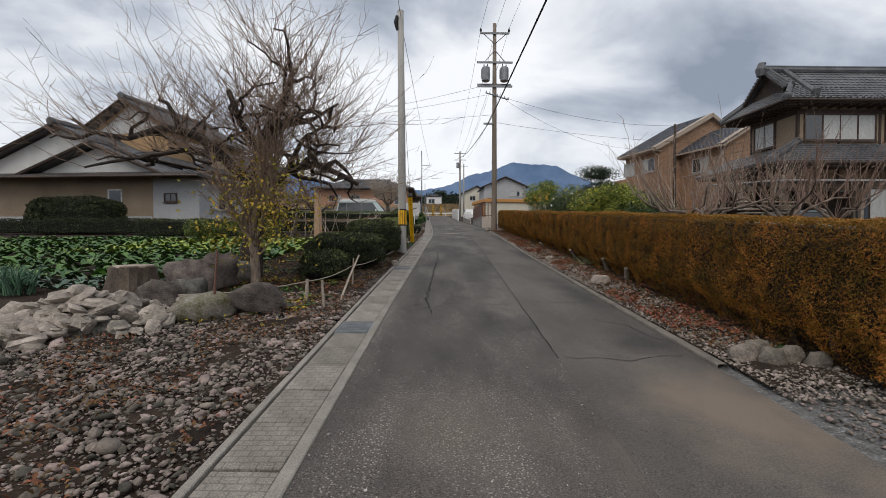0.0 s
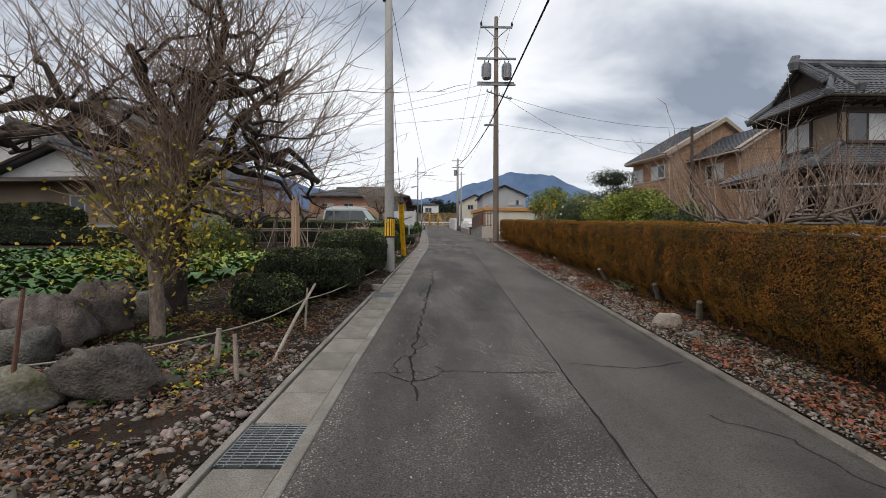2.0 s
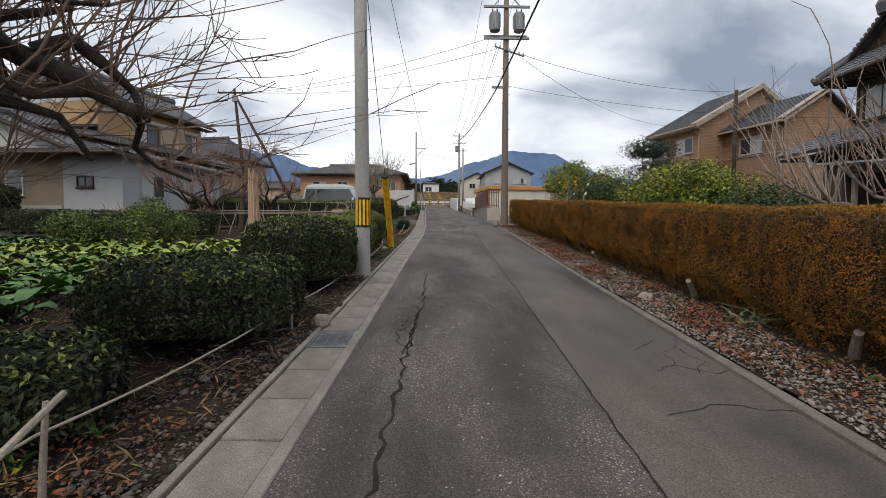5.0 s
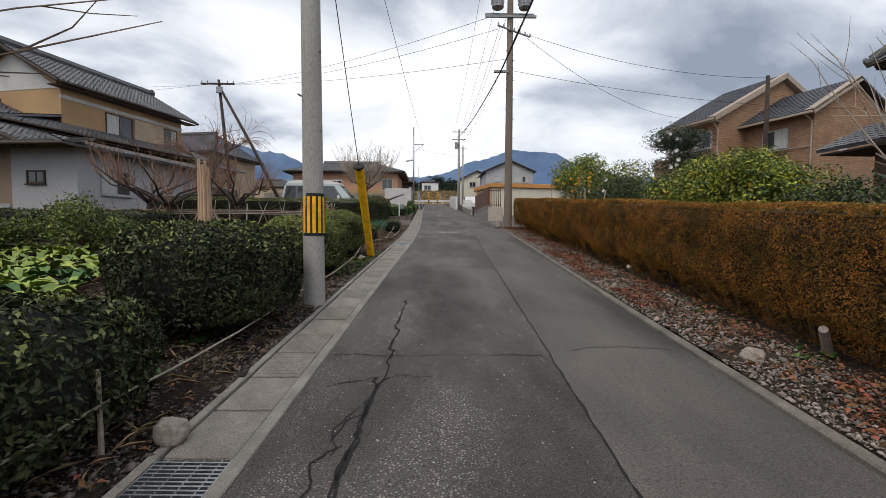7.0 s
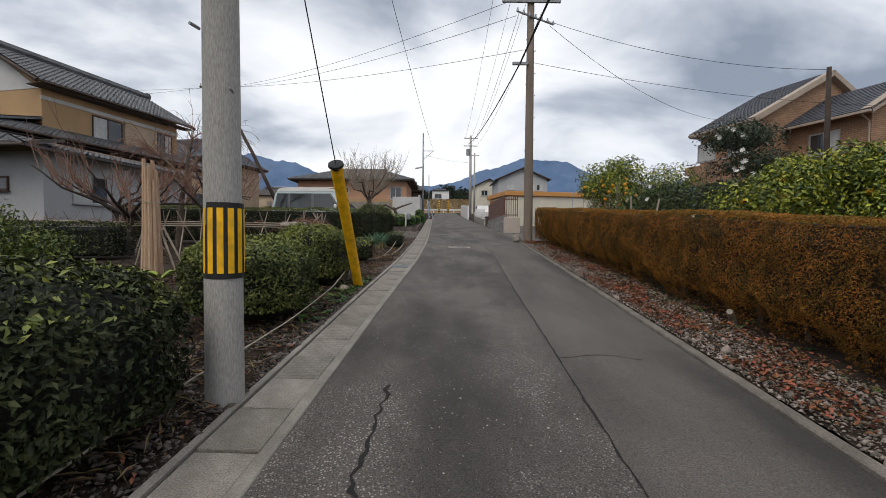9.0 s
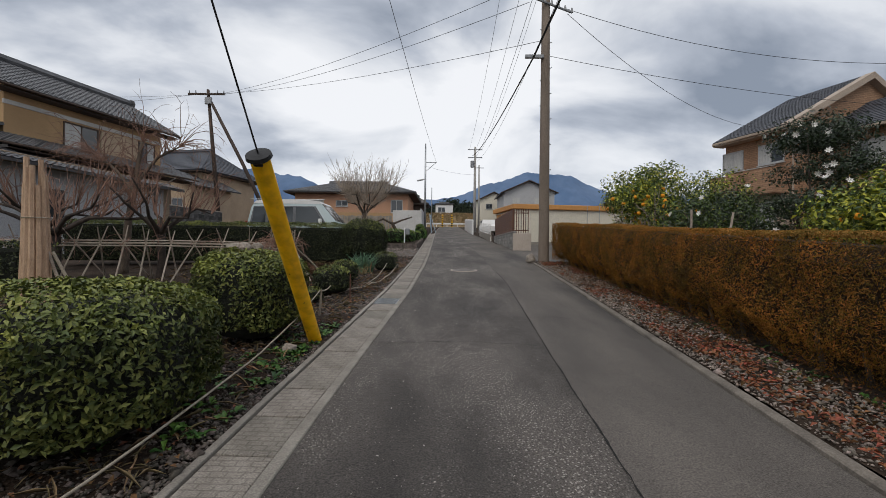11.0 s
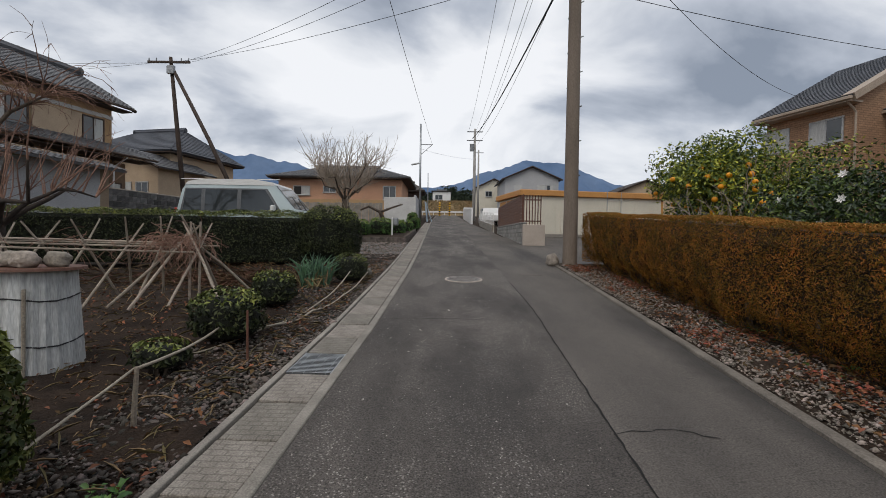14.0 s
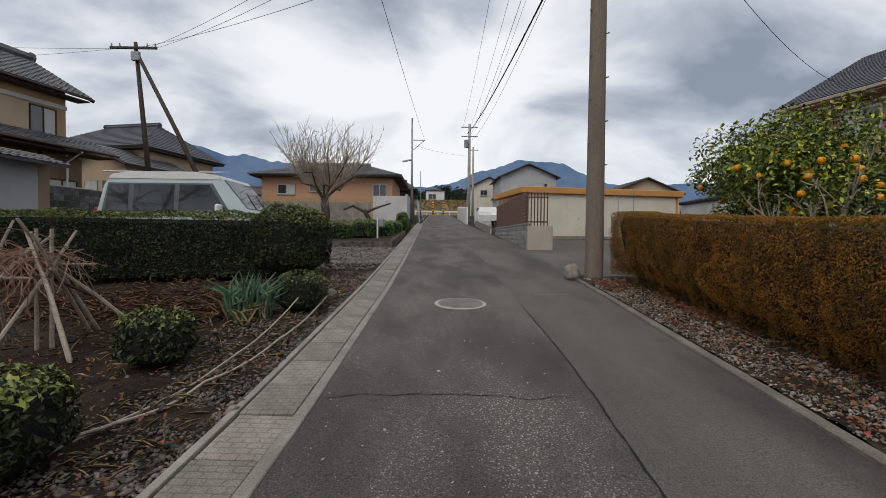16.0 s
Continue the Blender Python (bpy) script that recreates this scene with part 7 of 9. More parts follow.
def box_van():
    """A small box-shaped van with a pale roof and a teal-tinted body."""
    t = thing("small_van", -4.75, 31.6, float(gz(31.5)) + 0.04, 0, "pale silver-teal small van with a white roof parked behind the hedge", "van")
    W, Lf = 0.76, 1.8
    prof = [(-1.72, 0.32), (-1.78, 0.8), (-1.74, 1.05), (-1.62, 1.66), (-1.5, 1.86), (-1.1, 1.92), (0.2, 1.92), (0.72, 1.84), (1.28, 1.18), (1.62, 1.02), (1.74, 0.85), (1.78, 0.35)]
    shell = Geo()
    n = len(prof)
    for s, k in ((-1, 1.0), (1, 1.0)):
        for x, z in prof:
            inset = 0.1 * max(0, (z - 1.0)) / 0.9
            shell.v.append(V3((x, s * (W - inset), z)))
    shell.f = [tuple(range(n))[::-1], tuple(range(n, 2 * n))] + [(i, (i + 1) % n, (i + 1) % n + n, i + n) for i in range(n)]
    part("body", shell, "van_body", t)
    roof = Geo()
    rp = [(-1.55, 1.80), (-1.46, 1.885), (-1.1, 1.945), (0.2, 1.945), (0.70, 1.868), (0.76, 1.79)]
    for s in (-1, 1):
        for x, z in rp:
            roof.v.append(V3((x, s * (W - 0.075), z)))
    m = len(rp)
    roof.f = [(i, i + 1, i + 1 + m, i + m) for i in range(m - 1)] + [tuple(range(m))[::-1], tuple(range(m, 2 * m))]
    part("roof", roof, "white_paint", t, "white roof panel")
    for s in (-1, 1):
        for x0, x1, b0, b1 in ((-1.58, -1.12, -1.52, -1.12), (-1.02, -0.2, -1.02, -0.2), (-0.1, 0.86, -0.1, 0.5)):
            y0, y1 = s * (W - 0.012 + 0.006), s * (W - 0.078 + 0.006)
            g = Geo().add([V3((x0, y0, 1.14)), V3((x1, y0, 1.14)), V3((b1, y1, 1.68)), V3((b0, y1, 1.68)), V3((x0, y0 - s * 0.03, 1.14)), V3((x1, y0 - s * 0.03, 1.14)), V3((b1, y1 - s * 0.03, 1.68)), V3((b0, y1 - s * 0.03, 1.68))], [(0, 1, 2, 3), (7, 6, 5, 4), (0, 4, 5, 1), (1, 5, 6, 2), (2, 6, 7, 3), (3, 7, 4, 0)])
            part("side_window", g, "car_glass", t, "dark tinted glass")
        yb, yt = s * (W - 0.012 + 0.002), s * (W - 0.078 + 0.002)
        part("window_band", Geo().add([V3((-1.64, yb, 1.12)), V3((0.94, yb, 1.12)), V3((0.56, yt, 1.71)), V3((-1.54, yt, 1.71)), V3((-1.64, yb - s * 0.03, 1.12)), V3((0.94, yb - s * 0.03, 1.12)), V3((0.56, yt - s * 0.03, 1.71)), V3((-1.54, yt - s * 0.03, 1.71))], [(0, 1, 2, 3), (7, 6, 5, 4), (0, 4, 5, 1), (1, 5, 6, 2), (2, 6, 7, 3), (3, 7, 4, 0)]), "pillar_grey", t, "dark grey window pillars")
        part("mirror", Geo().box(0.72, s * (W + 0.02), 1.1, 0.82, s * (W + 0.2), 1.28, 0.03), "white_paint", t)
        part("trim", Geo().box(-1.6, s * (W + 0.002), 0.6, 1.6, s * (W + 0.012), 0.66, 0.004), "van_body", t)
        part("tail_light", Geo().box(-1.81, s * (W - 0.14), 0.8, -1.74, s * (W - 0.02), 1.2, 0.02), "tail_red", t, "red tail light")
        part("headlight", Geo().box(1.55, s * (W - 0.3), 0.72, 1.775, s * (W - 0.03), 0.92, 0.03), "frame_silver", t)
        part("door_handle", Geo().box(-0.35, s * (W + 0.0), 0.92, -0.22, s * (W + 0.025), 0.95, 0.008), "frame_silver", t)
        for x in (-1.12, 1.12):
            w = part("wheel", Geo().tube([(x, s * (W - 0.14), 0.28), (x, s * (W - 0.12), 0.28), (x, s * (W + 0.01), 0.28)], [0.27, 0.28, 0.265], 20), "black", t)
            part("rim", Geo().tube([(x, s * (W + 0.008), 0.28), (x, s * (W + 0.02), 0.28)], [0.17, 0.14], 16), "frame_silver", w)
    ws = Geo().add([V3((0.775, -0.62, 1.80)), V3((0.775, 0.62, 1.80)), V3((1.27, 0.68, 1.215)), V3((1.27, -0.68, 1.215)), V3((0.745, -0.62, 1.77)), V3((0.745, 0.62, 1.77)), V3((1.24, 0.68, 1.18)), V3((1.24, -0.68, 1.18))], [(0, 1, 2, 3), (7, 6, 5, 4), (0, 4, 5, 1), (1, 5, 6, 2), (2, 6, 7, 3), (3, 7, 4, 0)])
    part("windscreen", ws, "car_glass", t, "pale reflecting windscreen")
    for dx in (-0.25, 0.25):
        part("wiper", Geo().tube([(1.29, dx, 1.2), (0.98, dx + 0.2, 1.56)], 0.01, 5), "black", t)
    for x in (-1.4, 0.55):
        part("roof_rail", Geo().tube([(x - 0.3, -W + 0.16, 1.95), (x + 0.3, -W + 0.16, 1.95)], 0.012, 5), "frame_silver", t)
    part("bumper", Geo().box(1.68, -W + 0.05, 0.28, 1.83, W - 0.05, 0.55, 0.05), "van_body", t)
    t.matrix_basis = t.matrix_basis @ Matrix.Diagonal((1.1, 1.1, 1.1, 1))
    return t


box_van()


def leaning_pole():
    """A wooden pole with a crossarm and a slanting stay pole."""
    y = 49.0
    t = thing("wooden_utility_pole", -18.0, y, float(gz(y)), 0, "dark wooden utility pole with a slanting prop pole", "utility pole")
    part("shaft", Geo().tube([(1.1, 0, -0.3), (0.5, 0, 6), (0, 0, 11.5)], [0.17, 0.15, 0.11], 12), "wood_dark", t, smooth=True)
    part("prop", Geo().tube([(6.4, -2.0, -0.3), (3.2, -1.0, 5.6), (0.25, -0.1, 10.6)], [0.15, 0.13, 0.11], 12), "wood_dark", t, smooth=True)
    part("crossarm", Geo().box(-1.5, -0.16, 11.05, 1.4, -0.06, 11.2, 0.01), "wood_dark", t)
    part("box", Geo().box(-0.12, -0.3, 10.3, 0.4, -0.1, 10.85, 0.03), "grey_metal", t)
    for x in (-1.4, -0.9, 0.8, 1.3):
        part("insulator", Geo().tube([(x, -0.11, 11.2), (x, -0.11, 11.4)], [0.05, 0.035], 6), "grey_metal", t)
    return t


leaning_pole()


def catenary(a, b, sag, r, label, n=18, mat="cable"):
    a, b = V3(a), V3(b)
    P = [a.lerp(b, i / n) - V3((0, 0, sag * 4 * (i / n) * (1 - i / n))) for i in range(n + 1)]
    ob = solid("overhead_cable", Geo().tube(P, r, 5), mat, label, "cable", "thing")
    del ob["kind"]
    return ob


zB, zA = float(gz(30.1)), float(gz(15.1))
FARP = (4.35, 70.0, float(gz(70)) + 10.0)
# heavy bundled line over the road's hedge side, from behind to the tall pole and on
catenary((3.1, -30.0, zB + 7.6), (3.75, 30.0, zB + 7.25), 0.5, 0.035, "thick black bundled overhead line")
catenary((3.75, 30.0, zB + 7.25), (FARP[0] - 0.3, 70.0, FARP[2] - 0.5), 0.5, 0.03, "thick black bundled overhead line")
for dx in (-0.95, 0.05, 0.95):
    catenary((4.2 + dx, 29.95, zB + 13.6), (4.2 + dx, -40, zB + 13.0), 1.0, 0.0095, "thin high overhead wire")
    catenary((4.2 + dx, 29.95, zB + 13.6), (FARP[0] + dx * 0.8, 70.0, FARP[2] + 0.2), 1.0, 0.0095, "thin high overhead wire")
for dx in (-0.5, 0.4):
    catenary((4.2 + dx, 29.9, zB + 9.3), (FARP[0] + dx * 0.6, 70.0, FARP[2] - 1.2), 0.9, 0.0095, "thin black overhead wire")
catenary((4.9, 30.2, zB + 9.1), (16.8, 30.45, 9.4), 0.5, 0.0095, "thin service wire to the brick house")
catenary((5.0, 30.2, zB + 8.9), (19.5, 41.0, 10.0), 0.9, 0.0095, "thin service wire to the brick house")
catenary((4.3, 30.2, zB + 7.4), (30.0, 36.0, 9.6), 0.6, 0.0095, "thin service wire towards the houses")
catenary((4.1, 30.1, zB + 7.9), (-18.0, 48.9, 14.5), 0.4, 0.0095, "thin black wire crossing the road")
catenary((3.6, 30.0, zB + 9.2), (-16.7, 48.9, 14.5), 0.5, 0.0095, "thin black wire crossing the road")
catenary((3.4, 30.0, zB + 9.8), (-17.2, 48.9, 14.5), 0.5, 0.0095, "thin black wire crossing the road")
catenary((-18.0, 48.9, 14.5), (-38.0, 38.0, 11.5), 0.6, 0.0095, "thin wire to the houses")
catenary((-18.6, 48.9, 14.5), (-40.0, 44.0, 12.0), 0.6, 0.0095, "thin wire to the houses")
catenary((-1.05, 15.0, zA + 7.9), (-1.15, -30.0, zA + 7.5), 0.5, 0.0095, "thin wire on the roadside poles")
catenary((-1.05, 15.2, zA + 7.8), (-0.35, 62.0, float(gz(62)) + 7.65), 0.3, 0.0095, "thin drooping wire on the roadside poles")
catenary((-1.5, 62.0, float(gz(62)) + 7.2), (4.3, 70, FARP[2] - 2.9), 0.2, 0.0095, "thin black wire crossing the road")
M["sheet_blue"] = material("pale_blue_sheet", (0.42, 0.52, 0.60), (0.36, 0.45, 0.53), 1.5, 30, 0.6, 0.1, 0.003)
M["block_dark"] = material("dark_block", (0.16, 0.155, 0.15), (0.05, 0.048, 0.046), 2.5, 30, 0.9, 0.6, 0.01, piece=0.5)
# The far side: walls, sheds, houses and poles beyond the hedge and the parking space


def plain_pole(name, x, y, h, r, mat, label, lean=0.0):
    t = thing(name, x, y, float(gz(y)), 0, label, "utility pole")
    part("shaft", Geo().tube([(0, 0, -0.3), (lean * 0.5, 0, h * 0.5), (lean, 0, h)], [r, r * 0.85, r * 0.65], 12), mat, t, smooth=True)
    return t


fp = plain_pole("utility_pole", 4.35, 70, 10.6, 0.2, "pole_concrete", "distant grey concrete utility pole")
for z in (10.2, 9.2):
    part("crossarm", Geo().box(-0.9, -0.12, z, 0.9, -0.02, z + 0.1, 0.01), "grey_metal", fp)
part("transformer", Geo().tube([(-0.35, -0.2, 8.0), (-0.35, -0.2, 8.8)], 0.24, 12), "grey_metal", fp)
fp2 = plain_pole("utility_pole", 6.2, 88, 10.5, 0.18, "pole_concrete", "distant grey utility pole")
part("crossarm", Geo().box(-0.8, -0.1, 10.0, 0.8, -0.0, 10.1, 0.01), "grey_metal", fp2)
mp_ = plain_pole("steel_pole", -1.5, 62, 9.6, 0.12, "steel", "slim galvanised steel pole with a bracket")
part("bracket", Geo().tube([(0, 0, 7.6), (1.2, 0, 7.6)], 0.035, 6), "steel", mp_)
part("bracket_stay", Geo().tube([(0, 0, 6.6), (1.1, 0, 7.55)], 0.03, 6), "steel", mp_)
part("street_lamp", Geo().box(0.3, -0.1, 5.6, 1.1, 0.1, 5.75, 0.04, pose(0, 0, 0, 0, -12, 0)), "frame_silver", mp_, "grey lamp head")
plain_pole("steel_pole", -1.3, 78, 6.0, 0.08, "grey_metal", "thin grey distant steel pole")
plain_pole("thin_wooden_pole", 16.8, 30.45, 7.4, 0.13, "wood_dark", "dark thin pole beside the brick house")


def block_wall(name, x, y, z, rz, length, courses, bw, bh, bt, mat, label, cap=True, group=""):
    """A wall of separate blocks laid in bond."""
    t = thing(name, x, y, z, rz, label, "wall")
    full = make_mesh("block", *(lambda g: (g.v, g.f))(Geo().box(0.004, 0, 0.004, bw - 0.004, bt, bh - 0.004, 0.008)), mat)
    half = make_mesh("block", *(lambda g: (g.v, g.f))(Geo().box(0.004, 0, 0.004, bw / 2 - 0.004, bt, bh - 0.004, 0.008)), mat)
    for c in range(courses):
        xx = 0.0
        first = c % 2
        while xx < length - 0.01:
            me, w = (half, bw / 2) if (first or xx + bw > length + 0.01) else (full, bw)
            first = 0
            ob = new("block", me)
            ob.parent = t
            ob.matrix_basis = pose(xx, 0, c * bh)
            xx += w
    part("mortar", Geo().box(0.01, 0.012, -0.4, length - 0.01, bt - 0.012, courses * bh - 0.01), "concrete", t)
    if cap:
        part("coping", Geo().box(-0.02, -0.02, courses * bh, length + 0.02, bt + 0.02, courses * bh + 0.06, 0.01), "concrete_pale", t)
    return t


# Low block wall with a brown screen at the forecourt's edge
bw_ = thing("screen_wall", 4.1, 36.5, float(gz(36.5)), 0, "low block wall with a brown screen fence on top", "wall")
part("end_pillar", Geo().box(0, 0, -0.2, 0.9, 0.2, 0.86, 0.015), "concrete_pale", bw_, "pale rendered end pillar")
blk = make_mesh("block", *(lambda g: (g.v, g.f))(Geo().box(0, 0.005, 0.004, 0.15, 0.425, 0.186, 0.008)), "concrete_block")
for c in range(7):
    for k in range(20):
        ob = new("block", blk)
        ob.parent = bw_
        ob.matrix_basis = pose(0.02, 0.21 + k * 0.43 + (0.2 if c % 2 else 0), -0.42 + c * 0.19 + SLOPE * 0.0)
part("coping", Geo().box(0.0, 0.2, 0.91, 0.19, 9.0, 0.97, 0.01), "concrete_block", bw_)
for k in range(9):
    part("screen_board", Geo().box(0.07, 0.75, 0.98 + k * 0.13, 0.1, 8.9, 0.98 + k * 0.13 + 0.118, 0.006), "fence_brown", bw_)
for k in range(6):
    part("post", Geo().box(0.1, 0.75 + k * 1.6, 0.86, 0.15, 0.8 + k * 1.6, 2.16, 0.006), "fence_brown", bw_)
for k in range(7):
    part("bar", Geo().box(0.12 + k * 0.12, 0.66, 0.84, 0.16 + k * 0.12, 0.7, 2.12, 0.006), "fence_brown", bw_)
part("rail", Geo().box(0.1, 0.7, 1.0, 0.9, 0.73, 1.05, 0.006), "fence_brown", bw_)
part("rail", Geo().box(0.1, 0.7, 1.9, 0.9, 0.73, 1.95, 0.006), "fence_brown", bw_)


def cream_shed():
    z = float(gz(42.3))
    t = thing("cream_shed", 5.09, 42.3, z, 10, "long cream shed with an orange fascia", "shed")
    part("wall", Geo().box(0, 0, -0.3, 8.5, 4.2, 2.2, 0.02), "shed_cream", t)
    part("plinth", Geo().box(-0.02, -0.02, -0.4, 8.52, 4.2, 0.14, 0.01), "concrete", t)
    part("fascia", Geo().box(-0.18, -0.18, 2.2, 8.68, 4.4, 2.52, 0.03), "shed_orange", t, "orange fascia band")
    for x in (0.95, 1.9, 2.85, 3.8, 4.75, 5.7, 6.65, 7.6):
        part("joint_strip", Geo().box(x, -0.012, 0.14, x + 0.03, 0.0, 2.2), "shed_cream", t)
    part("corner_post", Geo().box(8.3, -0.02, 0, 8.45, 0.05, 2.2, 0.01), "shed_orange", t)
    part("door", Geo().box(2.2, -0.03, 0.14, 3.0, 0.0, 2.0, 0.01), "shed_cream", t)
    part("door_knob", Geo().tube([(2.85, -0.03, 1.0), (2.85, -0.07, 1.0)], 0.025, 8), "black", t)
    for x in (4.2, 5.0):
        part("drying_post", Geo().tube([(x, -1.3, 0), (x, -1.3, 2.4)], 0.02, 6), "steel", t)
    for zz in (1.1, 2.0):
        part("drying_rail", Geo().tube([(4.2, -1.3, zz), (5.0, -1.3, zz)], 0.015, 6), "steel", t)
    for k in range(3):
        part("side_panel", Geo().box(-0.02, 0.3 + k * 1.3, 0.2, 0.0, 1.4 + k * 1.3, 2.1, 0.005), "shed_orange", t)
    return t


cream_shed()


def simple_house(name, x, y, z, w, d, he, hr, rz, wall, roof, label, over=0.5, gable_front=True, wins=(), hip=0.0):
    """A distant house: walls, two tiled slopes or a hip, and windows on the side towards the road's start."""
    t = thing(name, x, y, z, rz, label, "house")
    if gable_front:
        part("wall", Geo().prism([(-w / 2, -1.5), (w / 2, -1.5), (w / 2, he), (0, hr - 0.2), (-w / 2, he)], 0, d), wall, t)
        a = w / 2 + over
        drop = over * (hr - he) / (w / 2)
        tile_slope((-a, d + over, he - drop), (-a, -over, he - drop), (0, -over, hr), (0, d + over, hr), 0.4, 0.4, 0.02, parent=t, mat=roof)
        tile_slope((a, -over, he - drop), (a, d + over, he - drop), (0, d + over, hr), (0, -over, hr), 0.4, 0.4, 0.02, parent=t, mat=roof)
        for s in (-1, 1):
            part("bargeboard", Geo().tube([(s * a, -over - 0.02, he - drop - 0.08), (0, -over - 0.02, hr - 0.1)], 0.1, 6), "wood_dark", t)
    else:
        part("wall", Geo().box(-w / 2, 0, -1.5, w / 2, d, he, 0.02), wall, t)
        a, e = w / 2 + over, he + 0.1
        c = a - hip
        tile_slope((-a, -over, e), (a, -over, e), (c, d / 2, hr), (-c, d / 2, hr), 0.4, 0.4, 0.02, parent=t, mat=roof)
        tile_slope((a, d + over, e), (-a, d + over, e), (-c, d / 2, hr), (c, d / 2, hr), 0.4, 0.4, 0.02, parent=t, mat=roof)
        tile_slope((a, -over, e), (a, d + over, e), (c, d / 2, hr), (c, d / 2 - 0.02, hr), 0.4, 0.4, 0.02, parent=t, mat=roof)
        tile_slope((-a, d + over, e), (-a, -over, e), (-c, d / 2 - 0.02, hr), (-c, d / 2, hr), 0.4, 0.4, 0.02, parent=t, mat=roof)
        ridge_cap((-c, d / 2, hr + 0.08), (c, d / 2, hr + 0.08), t, mat=roof, r=0.16, end=0.26)
        part("soffit", Geo().box(-a + 0.1, -over + 0.1, he - 0.1, a - 0.1, d + over - 0.1, he), "wood_dark", t)
    for wx, wz, ww, wh, fills in wins:
        window(t, (wx, -0.02, wz), (1, 0, 0), ww, wh, 2, "frame_silver", fills)
    return t


simple_house("grey_house", 13.9, 84.5, float(gz(84.5)), 8.0, 9, 6.0, 7.75, 0, "plaster_grey", "tile_dark", "light grey gabled two-storey house down the road", 0.5, True,
             ((0.8, 4.0, 1.2, 1.0, ("curtain",)), (2.2, 4.0, 1.1, 1.0, ("glass_dark", "curtain")), (-2.6, 4.1, 1.2, 0.9, ("curtain",))))
simple_house("cream_house", 9.6, 96, float(gz(96)), 6.5, 8, 5.0, 6.6, 0, "shed_cream", "tile_dark", "cream house beyond the grey house", 0.4, True, ((-1.5, 3.4, 1.2, 1.0, ("glass_dark",)),))
simple_house("low_annex", 10.2, 80, float(gz(80)), 2.6, 5, 3.0, 3.6, 0, "plaster_grey", "tile_dark", "small grey annex with a lean roof", 0.3, True, ((-0.8, 1.2, 1.2, 1.1, ("glass_dark",)),))
simple_house("tan_house", 27.0, 76, float(gz(76)), 8.5, 8, 3.6, 5.4, 0, "plaster_beige", "tile_brown", "low tan house behind the shed", 0.4, True, ((-2.0, 1.8, 1.4, 0.9, ("glass_dark",)), (1.0, 1.8, 1.4, 0.9, ("glass_dark",))))
simple_house("white_building", 28.0, 58, float(gz(58)), 6.5, 6, 2.4, 3.0, 0, "plaster_white", "tile_dark", "low white building behind the shed", 0.3, False, hip=2)
pk = simple_house("pink_house", -10.3, 66, float(gz(66)), 13.2, 9, 4.45, 6.2, 0, "plaster_pink", "tile_grey", "single-storey pink house with a low hipped roof", 1.0, False,
                  ((-5.0, 2.6, 1.8, 1.0, ("glass_dark", "curtain")), (-1.8, 2.9, 1.4, 0.7, ("glass_dark",)), (4.6, 2.2, 1.4, 1.5, ("glass_dark",))), hip=4.0)
part("tan_band", Geo().box(-6.62, -0.06, 0.5, 6.62, -0.02, 2.2, 0.01), "plaster_ochre", pk, "tan lower wall")
simple_house("tiled_house", -27.5, 57.5, float(gz(57.5)) + 0.6, 10.0, 8, 5.2, 8.0, -12, "plaster_beige", "tile_dark", "house with dark tiled roof beyond the ochre house", 0.8, False, hip=3.0)
simple_house("tiled_porch", -24.2, 54.0, float(gz(54)) + 0.4, 5.0, 5, 4.2, 5.4, -12, "plaster_beige", "tile_grey", "small grey tiled gable beyond the ochre house", 0.7, True, ((-1.2, 1.6, 1.2, 1.2, ("curtain",)), (0.4, 1.6, 1.2, 1.2, ("glass_dark",))))
simple_house("low_house", -30, 92, float(gz(92)), 9, 7, 3.0, 4.6, 0, "plaster_beige", "tile_brown", "distant low house with brown roof", 0.5, False, hip=2.5)
simple_house("low_house", -20, 98, float(gz(98)), 10, 7, 3.0, 4.4, 0, "plaster_white", "tile_grey", "distant low house with grey roof", 0.5, False, hip=2.5)
simple_house("end_building", 0.4, 112, float(gz(112)) + 2.2, 3.8, 6, 2.6, 3.0, 0, "white_paint", "tile_grey", "white building facing the road's end", 0.3, False, ((-1.4, 0.8, 1.6, 1.1, ("glass_dark",)),), hip=1.2)
simple_house("gate_house", -4.6, 78, float(gz(78)), 4.5, 5, 3.6, 4.9, 0, "wood_dark", "tile_brown", "dark outbuilding beside the pink house", 0.6, False, hip=1.6)

# Walls in front of the pink house
gw = thing("garden_wall", -4.5, 58, float(gz(58)), 0, "white rendered garden wall", "wall")
part("wall", Geo().box(0, 0, -0.5, 2.85, 0.18, 2.35, 0.02), "plaster_white", gw)
part("return_wall", Geo().box(2.68, 0.18, -0.5, 2.85, 9, 2.55, 0.02), "plaster_grey", gw, "bluish grey sheet wall")
fw = thing("board_fence", -17.0, 56.5, float(gz(56.5)), 0, "grey board fence below the pink house", "fence")
for k in range(42):
    part("board", Geo().box(k * 0.3, 0, -0.3, k * 0.3 + 0.28, 0.03, 1.75 + 0.03 * (k % 3), 0.005), "concrete", fw)
part("rail", Geo().box(0, 0.03, 1.3, 12.6, 0.08, 1.4), "wood_grey", fw)
cy_ = thing("leaning_sheet", -0.85, 63, float(gz(63)), 0, "pale blue sheet leaning by the road", "panel")
part("panel", Geo().box(-0.03, 0, 0, 0.03, 3.0, 2.1, 0.01, pose(0, 0, 0, 0, -6, 0)), "sheet_blue", cy_)
part("stay", Geo().tube([(0.5, 0.2, 0), (-0.1, 0.2, 2.0)], 0.04, 6), "sheet_blue", cy_)

